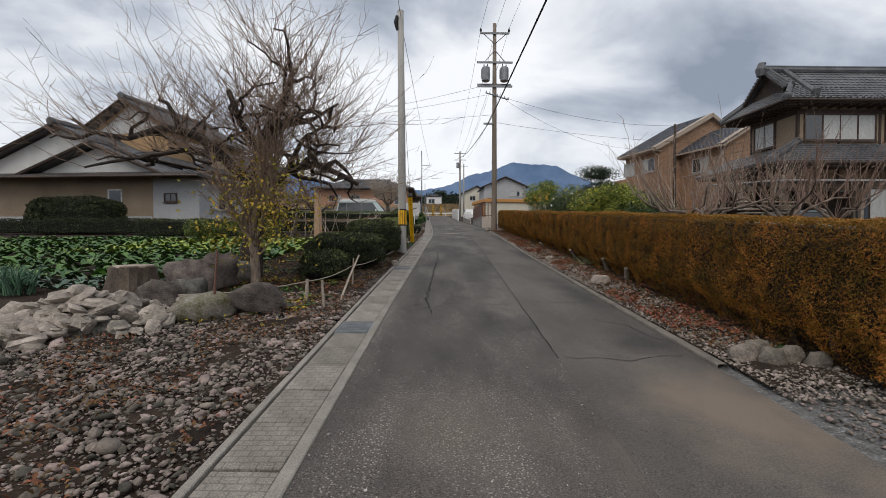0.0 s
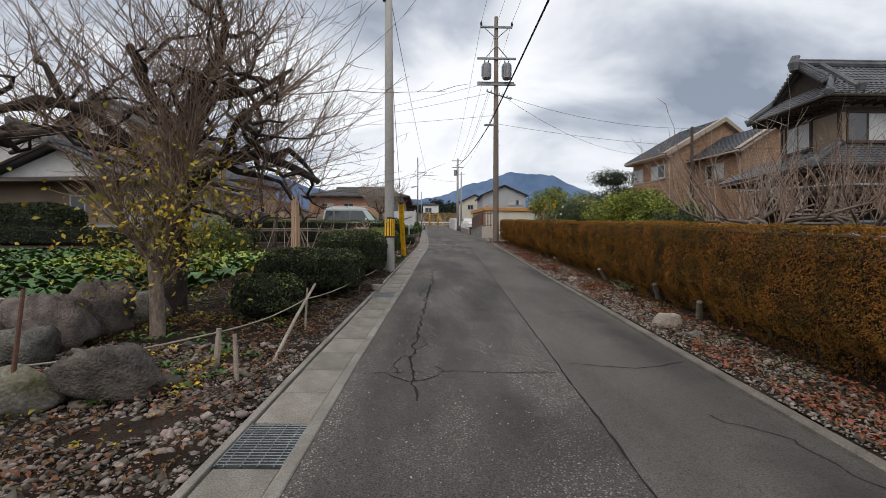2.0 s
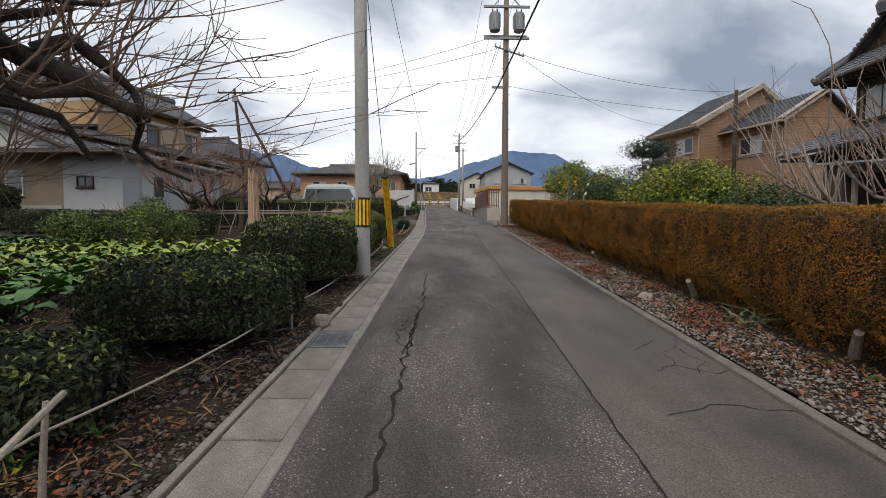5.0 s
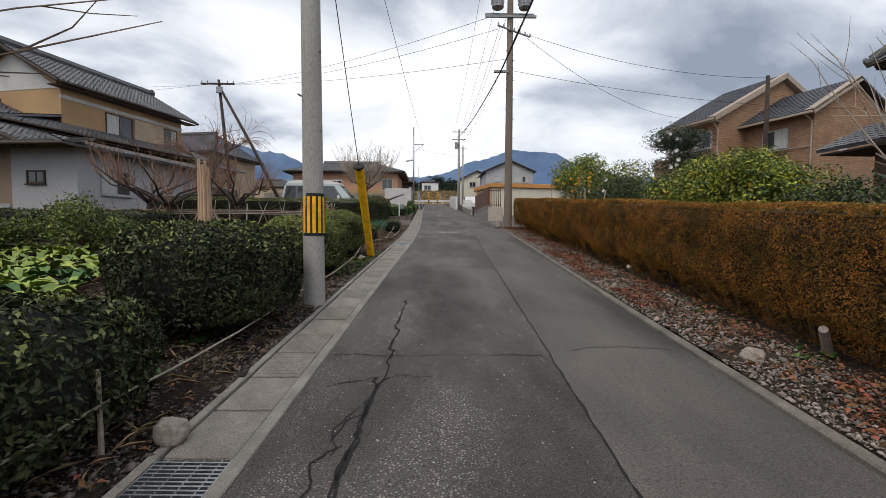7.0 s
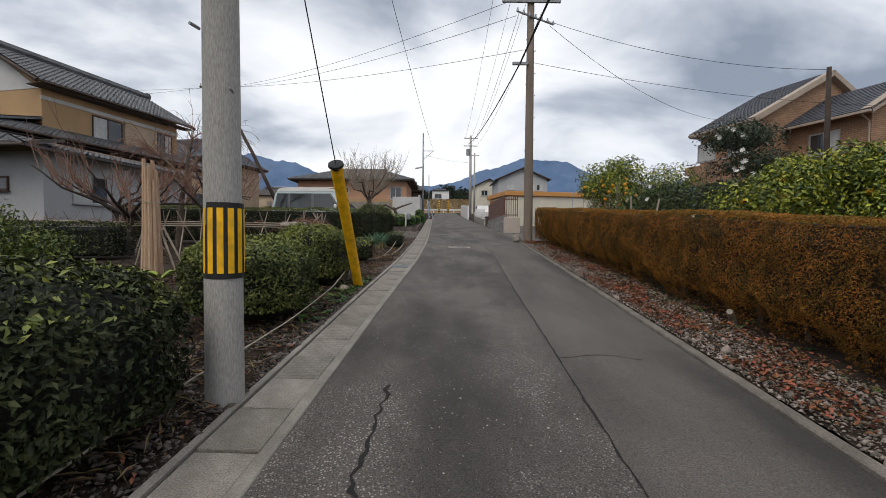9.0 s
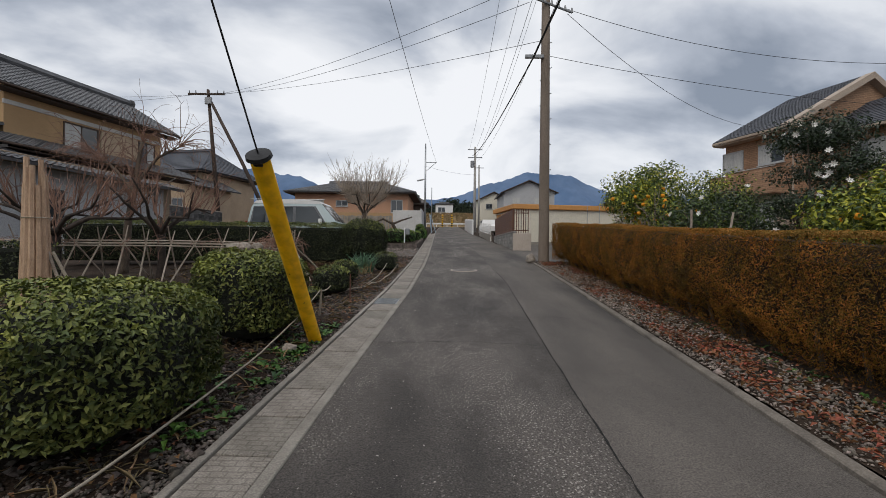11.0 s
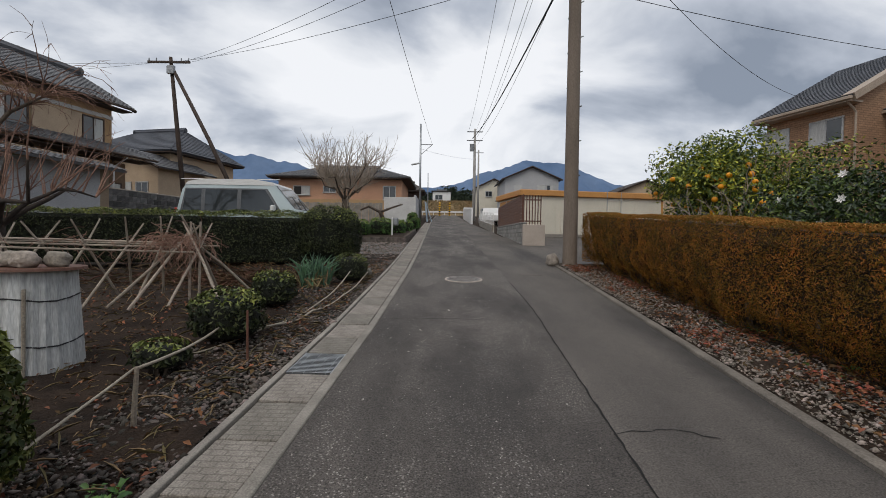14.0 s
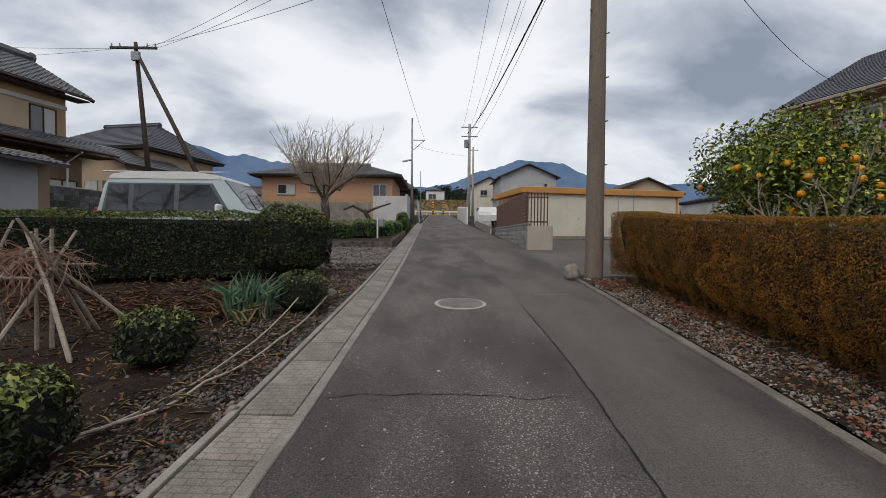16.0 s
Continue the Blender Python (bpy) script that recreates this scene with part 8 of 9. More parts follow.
# White mesh fence, low white wall and a parked car farther down
wf = thing("mesh_fence", 4.0, 46.5, float(gz(46.5)), 0, "white wire mesh fence along the road", "fence")
for k in range(6):
    part("post", Geo().tube([(0, k * 2.0, -0.2 + SLOPE * 2 * k), (0, k * 2.0, 1.2 + SLOPE * 2 * k)], 0.025, 6), "white_paint", wf)
for k in range(5):
    part("rail", Geo().tube([(0, 0, 0.12 + 0.26 * k), (0, 10, 0.12 + 0.26 * k + SLOPE * 10)], 0.01, 5), "white_paint", wf)
g = Geo()
for k in range(60):
    g.tube([(0, k / 6.0, 0.1 + SLOPE * k / 6.0), (0, k / 6.0, 1.16 + SLOPE * k / 6.0)], 0.005, 3, False)
part("mesh", g, "white_paint", wf, kind="stuff")
part("footing", Geo().box(-0.08, 0, -0.5, 0.08, 10, 0.42, 0.01, pose(0, 0, 0, math.degrees(math.atan(SLOPE)), 0, 0)), "concrete", wf)
ww_ = thing("white_wall", 3.45, 60, float(gz(60)), 0, "low white rendered wall along the road", "wall")
for k in range(8):
    part("panel", Geo().box(0, k * 2.2, -0.4 + SLOPE * k * 2.2, 0.15, k * 2.2 + 2.18, 1.5 + SLOPE * k * 2.2, 0.015), "white_paint", ww_)


def parked_car(x, y, rz, paint, label):
    t = thing("parked_car", x, y, float(gz(y)) + 0.02, rz, label, "car")
    prof = [(-1.8, 0.3), (-1.85, 0.75), (-1.5, 0.95), (-1.2, 1.4), (0.3, 1.45), (0.95, 0.98), (1.7, 0.85), (1.85, 0.6), (1.85, 0.3)]
    g, n = Geo(), len(prof)
    for s in (-1, 1):
        for px_, pz in prof:
            g.v.append(V3((px_, s * (0.8 - 0.14 * max(0, pz - 0.9) / 0.5), pz)))
    g.f = [tuple(range(n))[::-1], tuple(range(n, 2 * n))] + [(i, (i + 1) % n, (i + 1) % n + n, i + n) for i in range(n)]
    part("body", g, paint, t)
    for s in (-1, 1):
        part("side_window", Geo().box(-1.1, s * 0.70, 1.0, 0.45, s * 0.775, 1.34, 0.02), "car_glass", t)
        for wx in (-1.15, 1.2):
            w = part("wheel", Geo().tube([(wx, s * 0.66, 0.28), (wx, s * 0.81, 0.28)], 0.28, 16), "black", t)
            part("rim", Geo().tube([(wx, s * 0.8, 0.28), (wx, s * 0.83, 0.28)], [0.17, 0.13], 12), "frame_silver", w)
    part("windscreen", Geo().slab((0.33, -0.62, 1.43), (0.33, 0.62, 1.43), (0.95, 0.68, 1.0), (0.95, -0.68, 1.0), 0.02), "car_glass", t)
    return t


parked_car(4.9, 57.5, 90, "white_paint", "white car parked behind the mesh fence")
parked_car(15.3, 18.0, 0, "van_body", "pale car parked under the carport")

# Carport beside the traditional house
cp = thing("carport", 13.2, 16.4, float(gz(18)) + 0.1, 0, "weathered wooden carport with a low tin roof", "carport")
for px_, py_ in ((0, 0), (3.0, 0), (6.0, 0), (0, 3.4), (3.0, 3.4), (6.0, 3.4)):
    part("post", Geo().box(px_, py_, -0.4, px_ + 0.12, py_ + 0.12, 2.35, 0.01), "wood_grey", cp)
part("roof", Geo().slab((-0.5, -0.7, 2.35), (6.7, -0.7, 2.35), (6.7, 4.2, 2.75), (-0.5, 4.2, 2.75), 0.05), "sheet_white", cp)
part("beam", Geo().box(-0.4, -0.05, 2.12, 6.6, 0.1, 2.28, 0.01), "wood_grey", cp)
part("beam", Geo().box(-0.4, 3.35, 2.4, 6.6, 3.5, 2.55, 0.01), "wood_grey", cp)
part("back_wall", Geo().box(-0.1, 3.6, -0.3, 6.4, 3.7, 2.4), "wood_dark", cp)
for k in range(5):
    part("stacked_plank", Geo().box(-1.6, -0.2 + 0.02 * k, 1.0 + 0.14 * k, 0.4, 0.25, 1.05 + 0.14 * k, 0.008), "wood_grey", cp)
for px_ in (-1.4, 0.1):
    part("rack_post", Geo().box(px_, 0, -0.3, px_ + 0.1, 0.1, 1.75, 0.01), "wood_grey", cp)

# Retaining wall of the ochre house
block_wall("block_wall", -16.6, 31.8, 2.6, 84, 14.0, 8, 0.5, 0.3, 0.15, "block_dark", "dark stained block wall below the ochre house")

# Raised bed beyond the parking space
rb = thing("raised_bed", -0.75, 37.1, float(gz(37.1)), 0, "planting bed edged with old bricks", "planter")
for k in range(22):
    part("brick", Geo().box(-k * 0.26 - 0.25, 0, -0.05, -k * 0.26, 0.12, 0.2 + 0.02 * (k % 2), 0.012), "rock_brown", rb)
for k in range(26):
    part("brick", Geo().box(-0.12, 0.13 + k * 0.26, -0.05 + SLOPE * k * 0.26, 0, 0.38 + k * 0.26, 0.26 + SLOPE * k * 0.26, 0.012), "rock_brown", rb)
part("soil", Geo().slab((-8, 0.1, 0.16), (-0.1, 0.1, 0.16), (-0.1, 9, 0.16 + SLOPE * 9), (-8, 9, 0.16 + SLOPE * 9), 0.3), "soil", rb)
for (a, b, s, sd) in ((-2.2, 40.0, 0.6, 81), (-3.2, 39.4, 0.55, 82), (-1.6, 41.3, 0.5, 83), (-5.6, 40.5, 0.8, 84), (-4.8, 41.6, 0.7, 85), (-1.3, 43.3, 0.45, 86)):
    clipped_bush("garden_plant", a, b, s, s, s * 1.1 + 0.25, sd, "leafy green plant in the raised bed", leaf=0.08, density=260, light=0.6, mats=("greens", "greens_yellow"), category="plant")
dw_limbs = [sprout([(0, 0, -0.2), (0.1, 0, 0.5), (-0.1, 0, 1.0)], 0.13, 0.1), sprout([(-0.1, 0, 0.9), (-0.7, 0, 1.2), (-1.2, 0.1, 1.0)], 0.08, 0.05), sprout([(0, 0, 0.9), (0.5, 0, 1.1), (1.2, 0.1, 1.35)], 0.08, 0.04)]
bare_tree("pruned_tree", -2.7, 43.5, dw_limbs, 24, 0.35, 301, "small gnarled hard-pruned tree in the bed", twigs=2, z=float(gz(43.5)) + 0.3)
sp_ = thing("sign_post", -1.6, 39.4, float(gz(39.4)) + 0.16, 0, "white post with a small round box", "post")
part("post", Geo().box(-0.03, -0.03, -0.2, 0.03, 0.03, 0.85, 0.008), "white_paint", sp_)
part("box", Geo().box(0.03, -0.1, 0.45, 0.3, 0.08, 0.82, 0.05), "grey_metal", sp_, "grey meter box")
for k, (a, b) in enumerate(((-0.95, 45.2), (-1.15, 46.0), (-0.95, 47.0), (-1.2, 48.5))):
    clipped_bush("potted_plant", a, b, 0.3, 0.3, 0.8 + 0.3 * (k % 2), 90 + k, "potted green plant by the roadside", leaf=0.09, density=350, light=0.3, mats=("greens", "bush_leaf_light"), category="plant")


def striped_bollard(x, y):
    """A hazard post with slanting yellow and black bands."""
    t = thing("striped_bollard", x, y, float(gz(y)), 0, "yellow and black striped hazard post at the road's end", "bollard")
    part("post", Geo().tube([(0, 0, -0.1), (0, 0, 2.3)], 0.16, 12), "yellow", t, smooth=True)
    for k in range(5):
        part("band", Geo().tube([(0, 0, 0.2 + 0.43 * k), (0, 0, 0.4 + 0.43 * k)], 0.166, 12), "black", t, "black band")
    return t


striped_bollard(0.15, 96.0)
striped_bollard(1.9, 97.0)

# The bank and the wooded hill at the road's end
BV, BF = [], []
for j in range(15):
    for i in range(61):
        bx_, by_ = -22 + i * 0.9, 100.6 + j * 0.55
        u_ = min(1.0, j / 12)
        BV.append((bx_, by_, float(gz(by_)) - 0.1 + 2.6 * u_ * u_ * (3 - 2 * u_) + 0.35 * u_ * noise.noise((bx_ * 0.6, by_ * 0.6, 1))))
for j in range(14):
    for i in range(60):
        k = j * 61 + i
        BF.append((k, k + 1, k + 62, k + 61))
solid("dry_bank", fast_mesh("dry_bank", BV, BF, "grass_dry", True), None, "dry brown grass bank at the road's end")
rb2 = np.random.default_rng(410)
bx2, by2 = rb2.uniform(-20, 28, 5000), rb2.uniform(102, 107.5, 5000)
u2 = np.clip((by2 - 100.6) / 6.6, 0, 1)
solid("dry_grass", leaf_mesh("dry_grass", np.stack([bx2, by2, gz(by2) + 0.1 + 2.6 * u2 * u2 * (3 - 2 * u2)], 1), np.tile([0, -1.0, 0.2], (5000, 1)), 0.7, "grass_dry", rb2, 0.2, 0.6), None, "tall dry grass on the bank", "grass", "stuff")
guard_ = thing("guard_rail", -3.0, 100.2, float(gz(100.2)), 0, "low white guard rail across the road's end", "guard rail")
for k in range(6):
    part("post", Geo().tube([(k * 2.0, 0, -0.2), (k * 2.0, 0, 0.75)], 0.06, 8), "white_paint", guard_)
part("rail", Geo().box(-0.2, -0.05, 0.45, 10.2, 0.0, 0.75, 0.02), "white_paint", guard_)


def hill(name, x0, x1, y, z0, zt, seed, label, n=900, size=2.2):
    rng = np.random.default_rng(seed)
    V, F = [], []
    for i in range(n):
        u = rng.random()
        x = x0 + (x1 - x0) * u
        top = zt * (math.sin(math.pi * u) ** 0.6) * (0.85 + 0.3 * noise.noise((u * 9, seed, 0)))
        z = z0 + top * rng.random() ** 0.7
        c = np.array([x, y + 30 * (z - z0) / max(zt, 1) + rng.normal(0, 2), z])
        s = size * rng.uniform(0.5, 1.1)
        k = len(V)
        for j in range(14):
            d = unit(rng.normal(size=(1, 3)))[0]
            a, b = unit(np.cross(d, rng.normal(size=(1, 3))))[0], unit(rng.normal(size=(1, 3)))[0]
            p = c + d * s * [1, 1, 0.8]
            q = len(V)
            V += [p, p + a * s * 0.6, p + b * s * 0.55]
            F.append((q, q + 1, q + 2))
    return solid(name, fast_mesh(name, V, F, "wood_hill"), None, label, "wood", "stuff")


hill("wooded_hill", -18, 24, 165, 10, 12.5, 5, "dark wooded hill beyond the road's end", 900, 2.0)
hill("far_wood", -160, -14, 190, 10, 5.5, 6, "distant line of dark trees", 700, 2.4)
hill("far_wood", 28, 190, 190, 10, 4.5, 7, "distant line of dark trees", 700, 2.4)
M["iron"] = material("cast_iron", (0.26, 0.24, 0.22), (0.17, 0.155, 0.145), 6, 60, 0.6, 0.3, 0.003, metal=0.3)
M["pebble_dark"] = material("dark_pebbles", (0.17, 0.145, 0.12), (0.055, 0.045, 0.038), 6, 50, 0.85, 0.4, 0.01, island=0.85)
M["grit"] = material("pale_grit", (0.42, 0.39, 0.35), (0.3, 0.27, 0.24), 6, 50, 0.85, 0, island=0.5)
M["vine_dry"] = material("dry_vine", (0.22, 0.13, 0.075), (0.12, 0.07, 0.045), 3, 20, 0.9, 0, island=0.6)
M["pebble_pale"] = material("pale_pebbles", (0.36, 0.305, 0.255), (0.22, 0.185, 0.155), 6, 50, 0.85, 0.4, 0.01, island=0.6)
# Paving pieces, cracks, stones and leaves on the ground


def lid_material(name, pattern):
    m = material(name, (0.325, 0.293, 0.252), (0.19, 0.168, 0.142), 3.5, 90, 0.9, 0.5, 0.005, piece=0.16, fine=(0.62, 1.3))
    if pattern:
        nt, nl = m.node_tree.nodes, m.node_tree.links
        bs = nt["Principled BSDF"]
        tc = nt.new("ShaderNodeTexCoord")
        br = nt.new("ShaderNodeTexBrick")
        br.inputs["Scale"].default_value = 1.0
        br.inputs["Brick Width"].default_value, br.inputs["Row Height"].default_value, br.inputs["Mortar Size"].default_value = 0.1, 0.062, 0.006
        nl.new(tc.outputs["Object"], br.inputs["Vector"])
        bp = nt.new("ShaderNodeBump")
        bp.invert = True
        bp.inputs["Strength"].default_value, bp.inputs["Distance"].default_value = 0.7, 0.004
        nl.new(br.outputs["Fac"], bp.inputs["Height"])
        nl.new(bs.inputs["Normal"].links[0].from_socket, bp.inputs["Normal"])
        nl.new(bp.outputs[0], bs.inputs["Normal"])
        rp = ramp(nt, [(0.0, 1.0), (1.0, 0.72)])
        nl.new(br.outputs["Fac"], rp.inputs[0])
        mu = nt.new("ShaderNodeMix")
        mu.data_type, mu.blend_type = "RGBA", "MULTIPLY"
        mu.inputs["Factor"].default_value = 1.0
        nl.new(bs.inputs["Base Color"].links[0].from_socket, mu.inputs["A"])
        nl.new(rp.outputs[0], mu.inputs["B"])
        nl.new(mu.outputs["Result"], bs.inputs["Base Color"])
    return m


M["lid_plain"] = lid_material("concrete_lid_plain", False)
M["lid_pattern"] = lid_material("concrete_lid_pattern", True)
lid = Geo().box(-0.197, 0.006, -0.06, 0.197, 0.549, 0.0, 0.006)
for s in (-1, 1):
    lid.box(s * 0.197, 0.0, -0.06, s * 0.075, 0.008, -0.012, 0.0)
    lid.box(s * 0.197, 0.547, -0.06, s * 0.075, 0.5625, -0.012, 0.0)
lid_meshes = [make_mesh("lid", lid.v, lid.f, "lid_plain"), make_mesh("lid", lid.v, lid.f, "lid_pattern")]
gr = Geo()
for i in range(16):
    y = 0.03 + i * 0.5 / 15
    gr.box(-0.2, y - 0.006, -0.045, 0.2, y + 0.006, 0.0)
for i in range(4):
    x = -0.15 + i * 0.1
    gr.box(x - 0.004, 0.01, -0.02, x + 0.004, 0.555, -0.003)
for s in (-1, 1):
    gr.box(s * 0.203 - 0.004, 0.005, -0.05, s * 0.203 + 0.004, 0.56, 0.001)
grate = make_mesh("steel_grating", gr.v, gr.f, "steel")
tilt = math.degrees(math.atan(SLOPE))
rl = random.Random(4)
GRATES = (5.37, 11.01, 22.3)
y = -9.303
while y < 60:
    x = float(edge(y + 0.3)) - 0.305
    near = any(abs(y - g_) < 0.2 for g_ in GRATES)
    patterned = y < 4.8 or 12.4 < y < 13.6 or y > 15
    ob = new("steel_grating" if near else "lid", grate if near else lid_meshes[1 if patterned else 0])
    ob.parent = ditch
    heading = math.degrees(math.atan((float(edge(y + 0.6)) - float(edge(y))) / 0.6))
    ob.matrix_basis = pose(x, y, float(gz(y)) + 0.008 + rl.uniform(-0.004, 0.004), tilt + rl.gauss(0, 0.15), rl.gauss(0, 0.35), -heading + rl.gauss(0, 0.25))
    y += 0.5643
profile_strip("ditch_floor", [(-0.515, -0.16), (-0.095, -0.16)], edge, -14, 90, "crack", "", parent=ditch)


def crack(pts, w, seed, label="dark crack in the asphalt", wander=0.075):
    """A thin irregular crack: a ribbon that follows points on the road."""
    rng = random.Random(seed)
    P = []
    for a, b in zip(pts[:-1], pts[1:]):
        a, b = V3((*a, 0)), V3((*b, 0))
        n = max(2, int((b - a).length / 0.07))
        for k in range(n):
            p = a.lerp(b, k / n)
            P.append(p + V3((wander * noise.noise((p.x * 4, p.y * 4, seed)) + 0.5 * wander * noise.noise((p.x * 13, p.y * 13, seed)), wander * noise.noise((p.x * 4, p.y * 4, seed + 9)), 0)))
    P.append(V3((*pts[-1], 0)))
    g = Geo()
    for i, p in enumerate(P):
        d = (P[min(i + 1, len(P) - 1)] - P[max(i - 1, 0)]).normalized()
        s = V3((-d.y, d.x, 0)) * w * rng.uniform(0.25, 1.0) * 0.5
        for q in (p - s, p + s):
            g.v.append(V3((q.x, q.y, float(gz(q.y)) + 0.0055)))
    g.f = [(2 * i, 2 * i + 1, 2 * i + 3, 2 * i + 2) for i in range(len(P) - 1)]
    return solid("road_crack", g, "crack", label)


for y0 in np.arange(4.4, 27.0, 3.0):
    crack([(float(seam(y)), y) for y in np.arange(y0, min(y0 + 3.01, 27.5), 0.5)], 0.02, int(y0), "dark paving seam along the asphalt", 0.015)
crack([(-0.02, 6.3), (-0.08, 7.1), (-0.05, 8.4), (0.0, 9.9), (0.08, 11.4), (0.1, 12.7)], 0.036, 31)
crack([(0.02, 10.8), (0.07, 11.4), (0.1, 12.1), (0.17, 13.2), (0.16, 14.4), (0.2, 15.4)], 0.04, 32)
crack([(-0.2, 6.98), (-0.28, 7.25), (-0.18, 7.45), (-0.06, 7.45)], 0.014, 33)
crack([(-0.02, 11.6), (-0.06, 11.9), (0.05, 12.2)], 0.014, 43)
for k, (a, b, yy, dy) in enumerate(((-0.55, 1.3, 6.95, 0.05), (1.35, 2.6, 4.45, -0.1), (-0.35, 1.6, 13.2, 0.0), (-0.2, 1.9, 19.85, 0.1), (-0.05, 2.0, 24.3, 0.05), (1.9, 2.9, 13.35, 0.1), (1.8, 2.6, 16.1, 0.1), (1.5, 2.75, 7.2, -0.15), (2.0, 2.7, 21.3, 0.1), (0.1, 1.6, 28.6, 0.05), (1.9, 3.0, 9.6, 0.1))):
    crack([(a, yy), ((a + b) / 2, yy + dy), (b, yy - dy * 0.3)], 0.014, 50 + k)
crack([(-0.3, 12.55), (0.0, 12.62), (0.12, 12.7)], 0.014, 80)
crack([(0.1, 12.1), (-0.02, 12.0), (-0.06, 11.75)], 0.014, 81)
crack([(2.2, 10.4), (2.5, 10.5), (2.75, 10.3), (3.1, 10.45)], 0.01, 82)
crack([(2.5, 10.5), (2.55, 10.8), (2.75, 11.0)], 0.01, 83)
crack([(2.2, 6.0), (2.5, 5.7), (2.55, 5.2), (2.7, 4.9)], 0.014, 70)
crack([(-0.3, 6.9), (-0.1, 6.72), (0.1, 6.8), (0.25, 7.0), (0.15, 7.15)], 0.02, 73)
crack([(-0.06, 8.3), (0.05, 8.15), (0.02, 7.9), (-0.06, 7.7)], 0.018, 74)
crack([(0.05, 11.0), (-0.12, 11.2), (-0.1, 11.5), (0.02, 11.7)], 0.018, 75)
crack([(0.1, 12.6), (0.3, 12.75), (0.55, 12.7)], 0.016, 76)
crack([(2.3, 10.9), (2.6, 11.2), (2.75, 11.0), (3.0, 11.3)], 0.012, 71)
crack([(2.75, 11.0), (2.8, 10.6), (2.6, 10.3)], 0.01, 72)


def manhole(x, y):
    t = thing("manhole_cover", x, y, float(gz(y)) + 0.003, 0, "round patterned iron manhole cover in the asphalt", "manhole cover", kind="structure")
    t.matrix_basis = pose(x, y, float(gz(y)) + 0.003, tilt, 0, 0)
    part("ring", Geo().tube([(0, 0, -0.02), (0, 0, 0.004), (0, 0, 0.006)], [0.4, 0.4, 0.385], 36), "concrete_pale", t)
    part("cover", Geo().tube([(0, 0, 0.004), (0, 0, 0.010), (0, 0, 0.012)], [0.355, 0.355, 0.35], 36), "iron", t)
    g = Geo()
    for i in range(-6, 7):
        for j in range(-6, 7):
            u, v = i * 0.052 + (0.026 if j % 2 else 0), j * 0.05
            if u * u + v * v < 0.105:
                g.box(u - 0.016, v - 0.008, 0.0115, u + 0.016, v + 0.008, 0.017)
    part("studs", g, "iron", t, kind="stuff")


manhole(1.27, 27.7)
solid("road_marking", Geo().box(2.6, 28.4, float(gz(28.4)) - 0.02, 3.1, 28.45, float(gz(28.45)) + 0.005), "kerb_old", "short worn grey paint line")


def pebbles(name, label, xs_, ys_, size, mat, seed, flat=0.6, lift=0.0):
    """Loose rounded stones strewn over the ground."""
    rng = np.random.default_rng(seed)
    base, faces = [], []
    o = np.array([(1, 0, 0), (-1, 0, 0), (0, 1, 0), (0, -1, 0), (0, 0, 1), (0, 0, -1)], float)
    tri_ = [(0, 2, 4), (2, 1, 4), (1, 3, 4), (3, 0, 4), (2, 0, 5), (1, 2, 5), (3, 1, 5), (0, 3, 5)]
    verts = [tuple(v) for v in o]
    idx = {v: i for i, v in enumerate(verts)}

    def mid(a, b):
        m = np.array(verts[a]) + np.array(verts[b])
        m = tuple(np.round(m / np.linalg.norm(m), 6))
        if m not in idx:
            idx[m] = len(verts)
            verts.append(m)
        return idx[m]

    for a, b, c in tri_:
        ab, bc, ca = mid(a, b), mid(b, c), mid(c, a)
        faces += [(a, ab, ca), (ab, b, bc), (ca, bc, c), (ab, bc, ca)]
    base, faces = (o, np.array(tri_)) if size < 0.0185 else (np.array(verts), np.array(faces))
    n = len(xs_)
    s = size * np.exp(rng.normal(0, 0.42, n))
    V = base[None] * (1 + 0.16 * rng.normal(size=(n, len(base), 1)))
    V = V * np.stack([s, s * rng.uniform(0.6, 1, n), s * flat * rng.uniform(0.6, 1.1, n)], 1)[:, None]
    a = rng.uniform(0, 6.28, n)
    ca, sa = np.cos(a)[:, None], np.sin(a)[:, None]
    X, Y = V[..., 0] * ca - V[..., 1] * sa, V[..., 0] * sa + V[..., 1] * ca
    tx, ty = rng.normal(0, 0.25, (n, 1)), rng.normal(0, 0.25, (n, 1))
    Z = V[..., 2] + X * tx + Y * ty
    P = np.stack([X + xs_[:, None], Y + ys_[:, None], Z + (gz(ys_) + lift + s * flat * 0.3)[:, None]], -1).reshape(-1, 3)
    F = (faces[None] + (np.arange(n) * len(base))[:, None, None]).reshape(-1, 3)
    return solid(name, fast_mesh(name, P, F, mat, True), None, label, "gravel", "stuff")


rp_ = np.random.default_rng(90)


def band(n, y0, y1, side, lo, hi, near=1.0):
    y = y0 + (y1 - y0) * rp_.random(n)
    u = lo + (hi - lo) * rp_.random(n) ** near
    return (edge(y) - u if side < 0 else kerb(y) + u), y


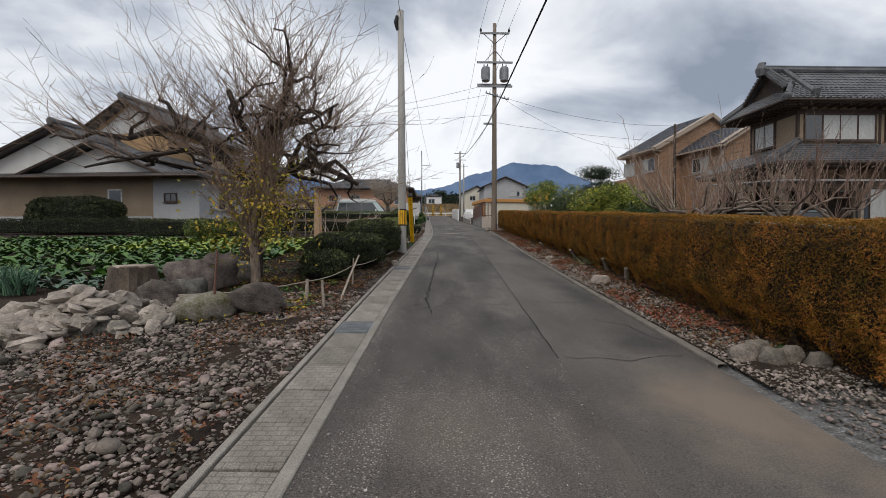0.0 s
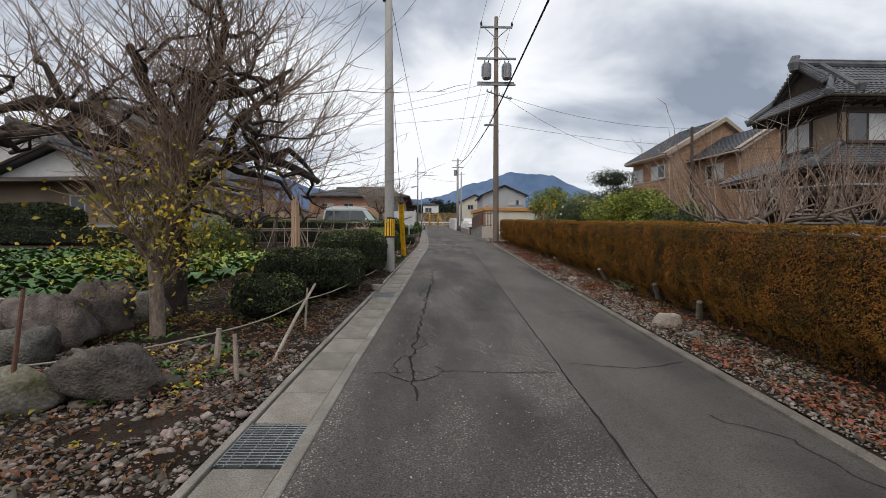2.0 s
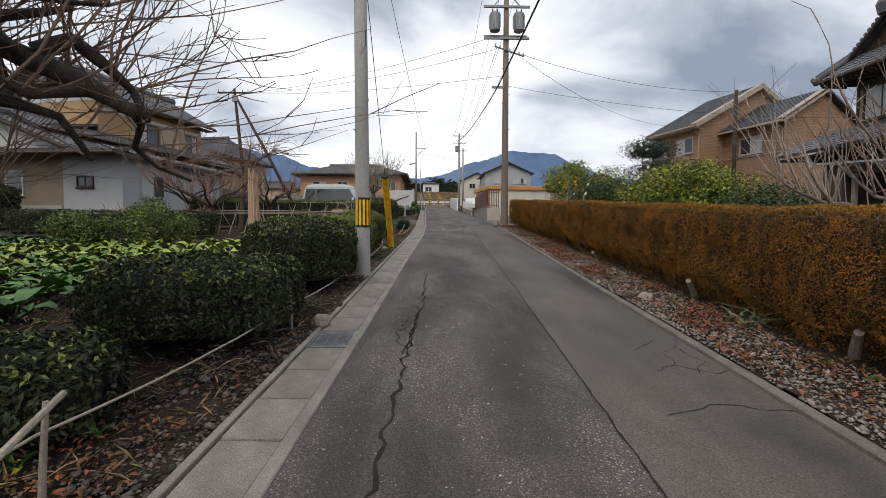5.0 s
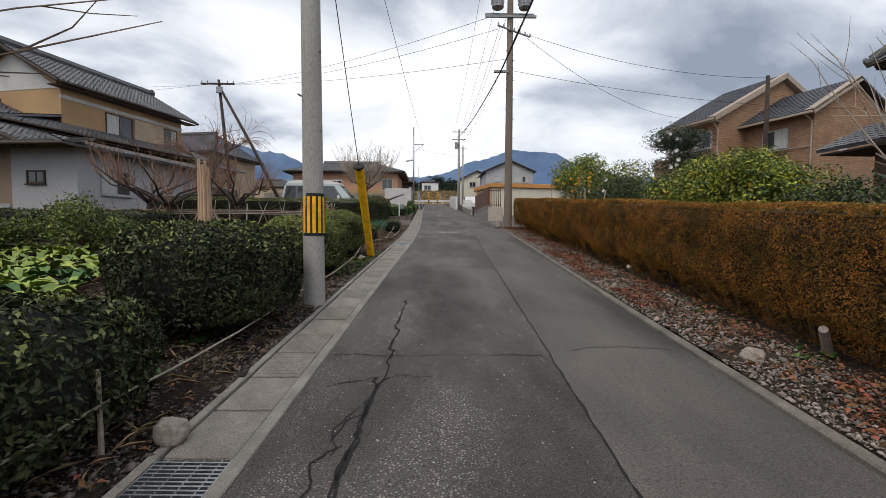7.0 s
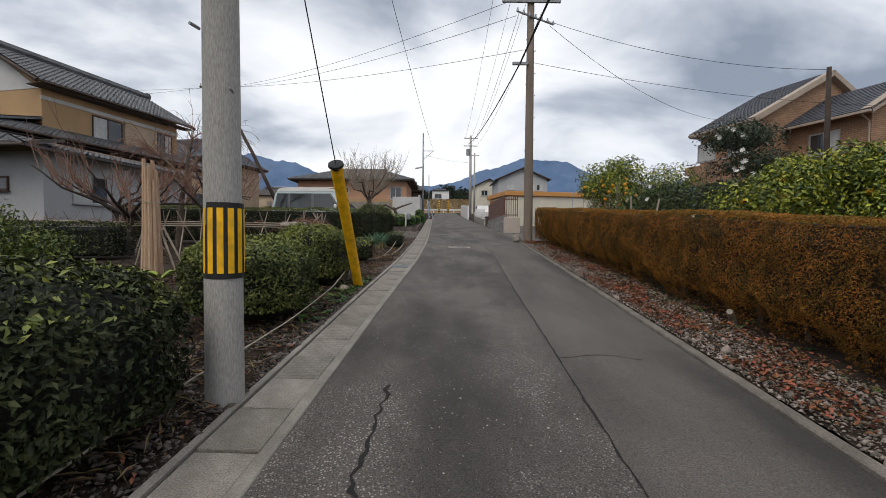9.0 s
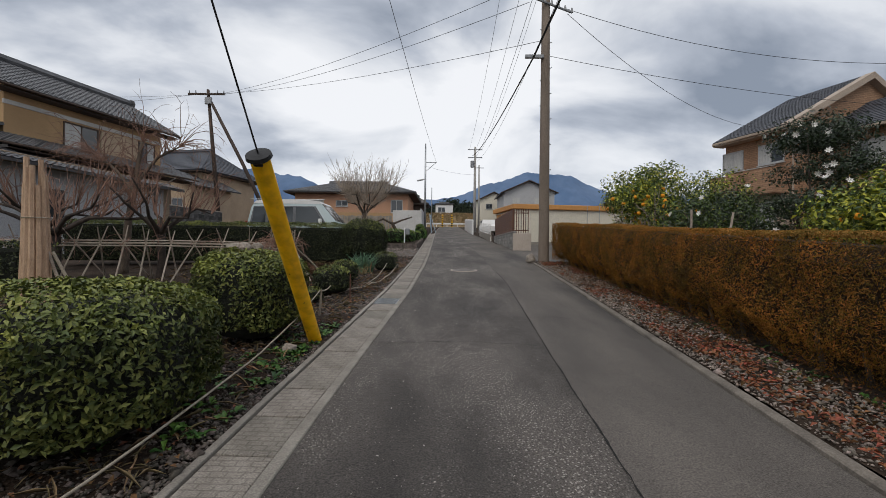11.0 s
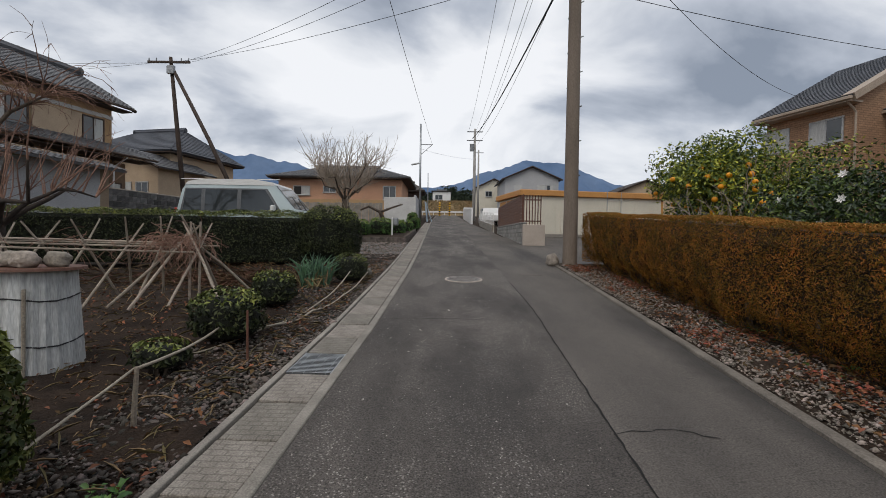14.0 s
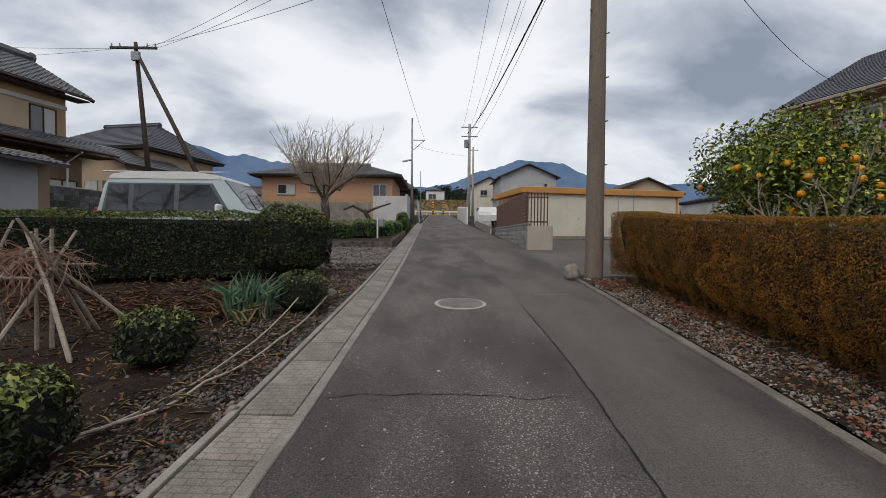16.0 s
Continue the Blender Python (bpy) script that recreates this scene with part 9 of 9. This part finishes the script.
pebbles("cobble_ground", "cobbles and grey pebbles strewn beside the ditch", *band(15000, 1.0, 8.0, -1, 0.6, 5.6), 0.019, "pebble", 91)
pebbles("fine_gravel", "fine grey-brown gravel between the cobbles", *band(24000, 1.0, 7.6, -1, 0.58, 5.0), 0.0105, "pebble", 121)
pebbles("fine_gravel", "fine gravel along the ditch", *band(14000, 8.0, 31.0, -1, 0.58, 1.35), 0.0105, "pebble_dark", 122)
pebbles("fine_gravel", "fine gravel under the hedge", *band(16000, 3.4, 30.0, 1, 0.11, 1.1), 0.009, "pebble_pale", 123, lift=0.045)
pebbles("cobble_ground", "larger cobbles lying among the pebbles", *band(500, 1.2, 8.0, -1, 0.62, 5.4), 0.04, "pebble", 92)
pebbles("bed_pebbles", "grey pebbles in the dark bed beside the ditch", *band(9500, 8.0, 31.0, -1, 0.58, 1.75, 1.5), 0.018, "pebble_dark", 93)
pebbles("bed_pebbles", "pale and grey pebbles thick along the ditch", *band(6500, 15.0, 31.0, -1, 0.58, 1.5, 1.6), 0.017, "pebble_dark", 120)
pebbles("bed_pebbles", "pale pebbles in the bed under the hedge", *band(16000, 3.3, 30.0, 1, 0.12, 1.0, 1.0), 0.0155, "pebble_pale", 94, lift=0.04)
pebbles("road_grit", "tiny pale stones scattered on the asphalt", *(lambda y: (edge(y) + 2.0 * rp_.random(len(y)), y))(rp_.uniform(1, 26, 6500)), 0.0042, "grit", 95)
pebbles("drive_gravel", "grey crushed stone at the drive's mouth", *(lambda y: (kerb(y) + 0.15 + 3.2 * rp_.random(len(y)), y))(rp_.uniform(1.2, 4.1, 5200)), 0.017, "pebble", 96)
pebbles("parking_gravel", "grey gravel on the parking space", *(lambda y: (edge(y) - 0.6 - 3.4 * rp_.random(len(y)), y))(rp_.uniform(31.2, 37.0, 3000)), 0.02, "pebble", 97)


def litter(name, label, x, y, size, mat, seed, lift=0.03):
    rng = np.random.default_rng(seed)
    n = len(x)
    pos = np.stack([x, y, gz(y) + lift + 0.03 * rng.random(n)], 1)
    return solid(name, leaf_mesh(name, pos, np.tile([0, 0, 1.0], (n, 1)), size, mat, rng, 0.55, 0.35, 0.3), None, label, "fallen leaves", "stuff")


litter("fallen_leaves", "brown fallen leaves under the hedge", *band(5200, 4.4, 29.8, 1, 0.14, 1.15, 0.8), 0.055, "leaf_dead", 98, 0.075)


def patches(n, seed, side, lo, hi, y0, y1, thresh):
    rng = np.random.default_rng(seed)
    X, Y = [], []
    while len(X) < n:
        y = rng.uniform(y0, y1)
        u = rng.uniform(lo, hi)
        if noise.noise((u * 1.5, y * 0.8, seed)) > thresh:
            X.append(float(kerb(y)) + u if side > 0 else float(edge(y)) - u)
            Y.append(y)
    return np.array(X), np.array(Y)


litter("red_leaves", "patches of rust-red fallen leaves in the gravel bed", *patches(3800, 99, 1, 0.13, 0.95, 5.0, 29.5, 0.1), 0.05, "leaf_red", 100, 0.08)
litter("fallen_leaves", "brown and tan leaves among the pebbles", *patches(7000, 101, -1, 0.7, 5.5, 1.0, 9.5, -0.08), 0.045, "leaf_dead", 102, 0.035)
litter("fallen_leaves", "dry brown leaves on the dark bed", *band(7000, 8, 31, -1, 0.6, 5.0), 0.05, "leaf_dead", 103, 0.03)
def straw(name, label, x, y, size, mat, seed):
    rng = np.random.default_rng(seed)
    n = len(x)
    pos = np.stack([x, y, gz(y) + 0.025 + 0.05 * rng.random(n)], 1)
    return solid(name, leaf_mesh(name, pos, np.tile([0, 0, 1.0], (n, 1)), size, mat, rng, 0.07, 0.3, 0.3, 0.6), None, label, "dry straw", "stuff")


ys2 = rp_.uniform(8.5, 29.5, 5200)
straw("dry_straw", "dry stalks and straw strewn over the dark soil", edge(ys2) - 0.7 - 6.5 * rp_.random(5200) ** 1.3, ys2, 0.17, "grass_dry", 110)
straw("dry_vines", "heap of dry brown vines before the garden hedge", -1.9 - np.abs(rp_.normal(0, 1.9, 1600)), rp_.normal(27.3, 0.5, 1600), 0.24, "vine_dry", 111)
litter("yellow_fallen_leaves", "yellow fallen leaves under the slim tree", *patches(700, 104, -1, 1.2, 3.6, 5.5, 9.5, 0.0), 0.05, "leaf_yellow", 105, 0.045)
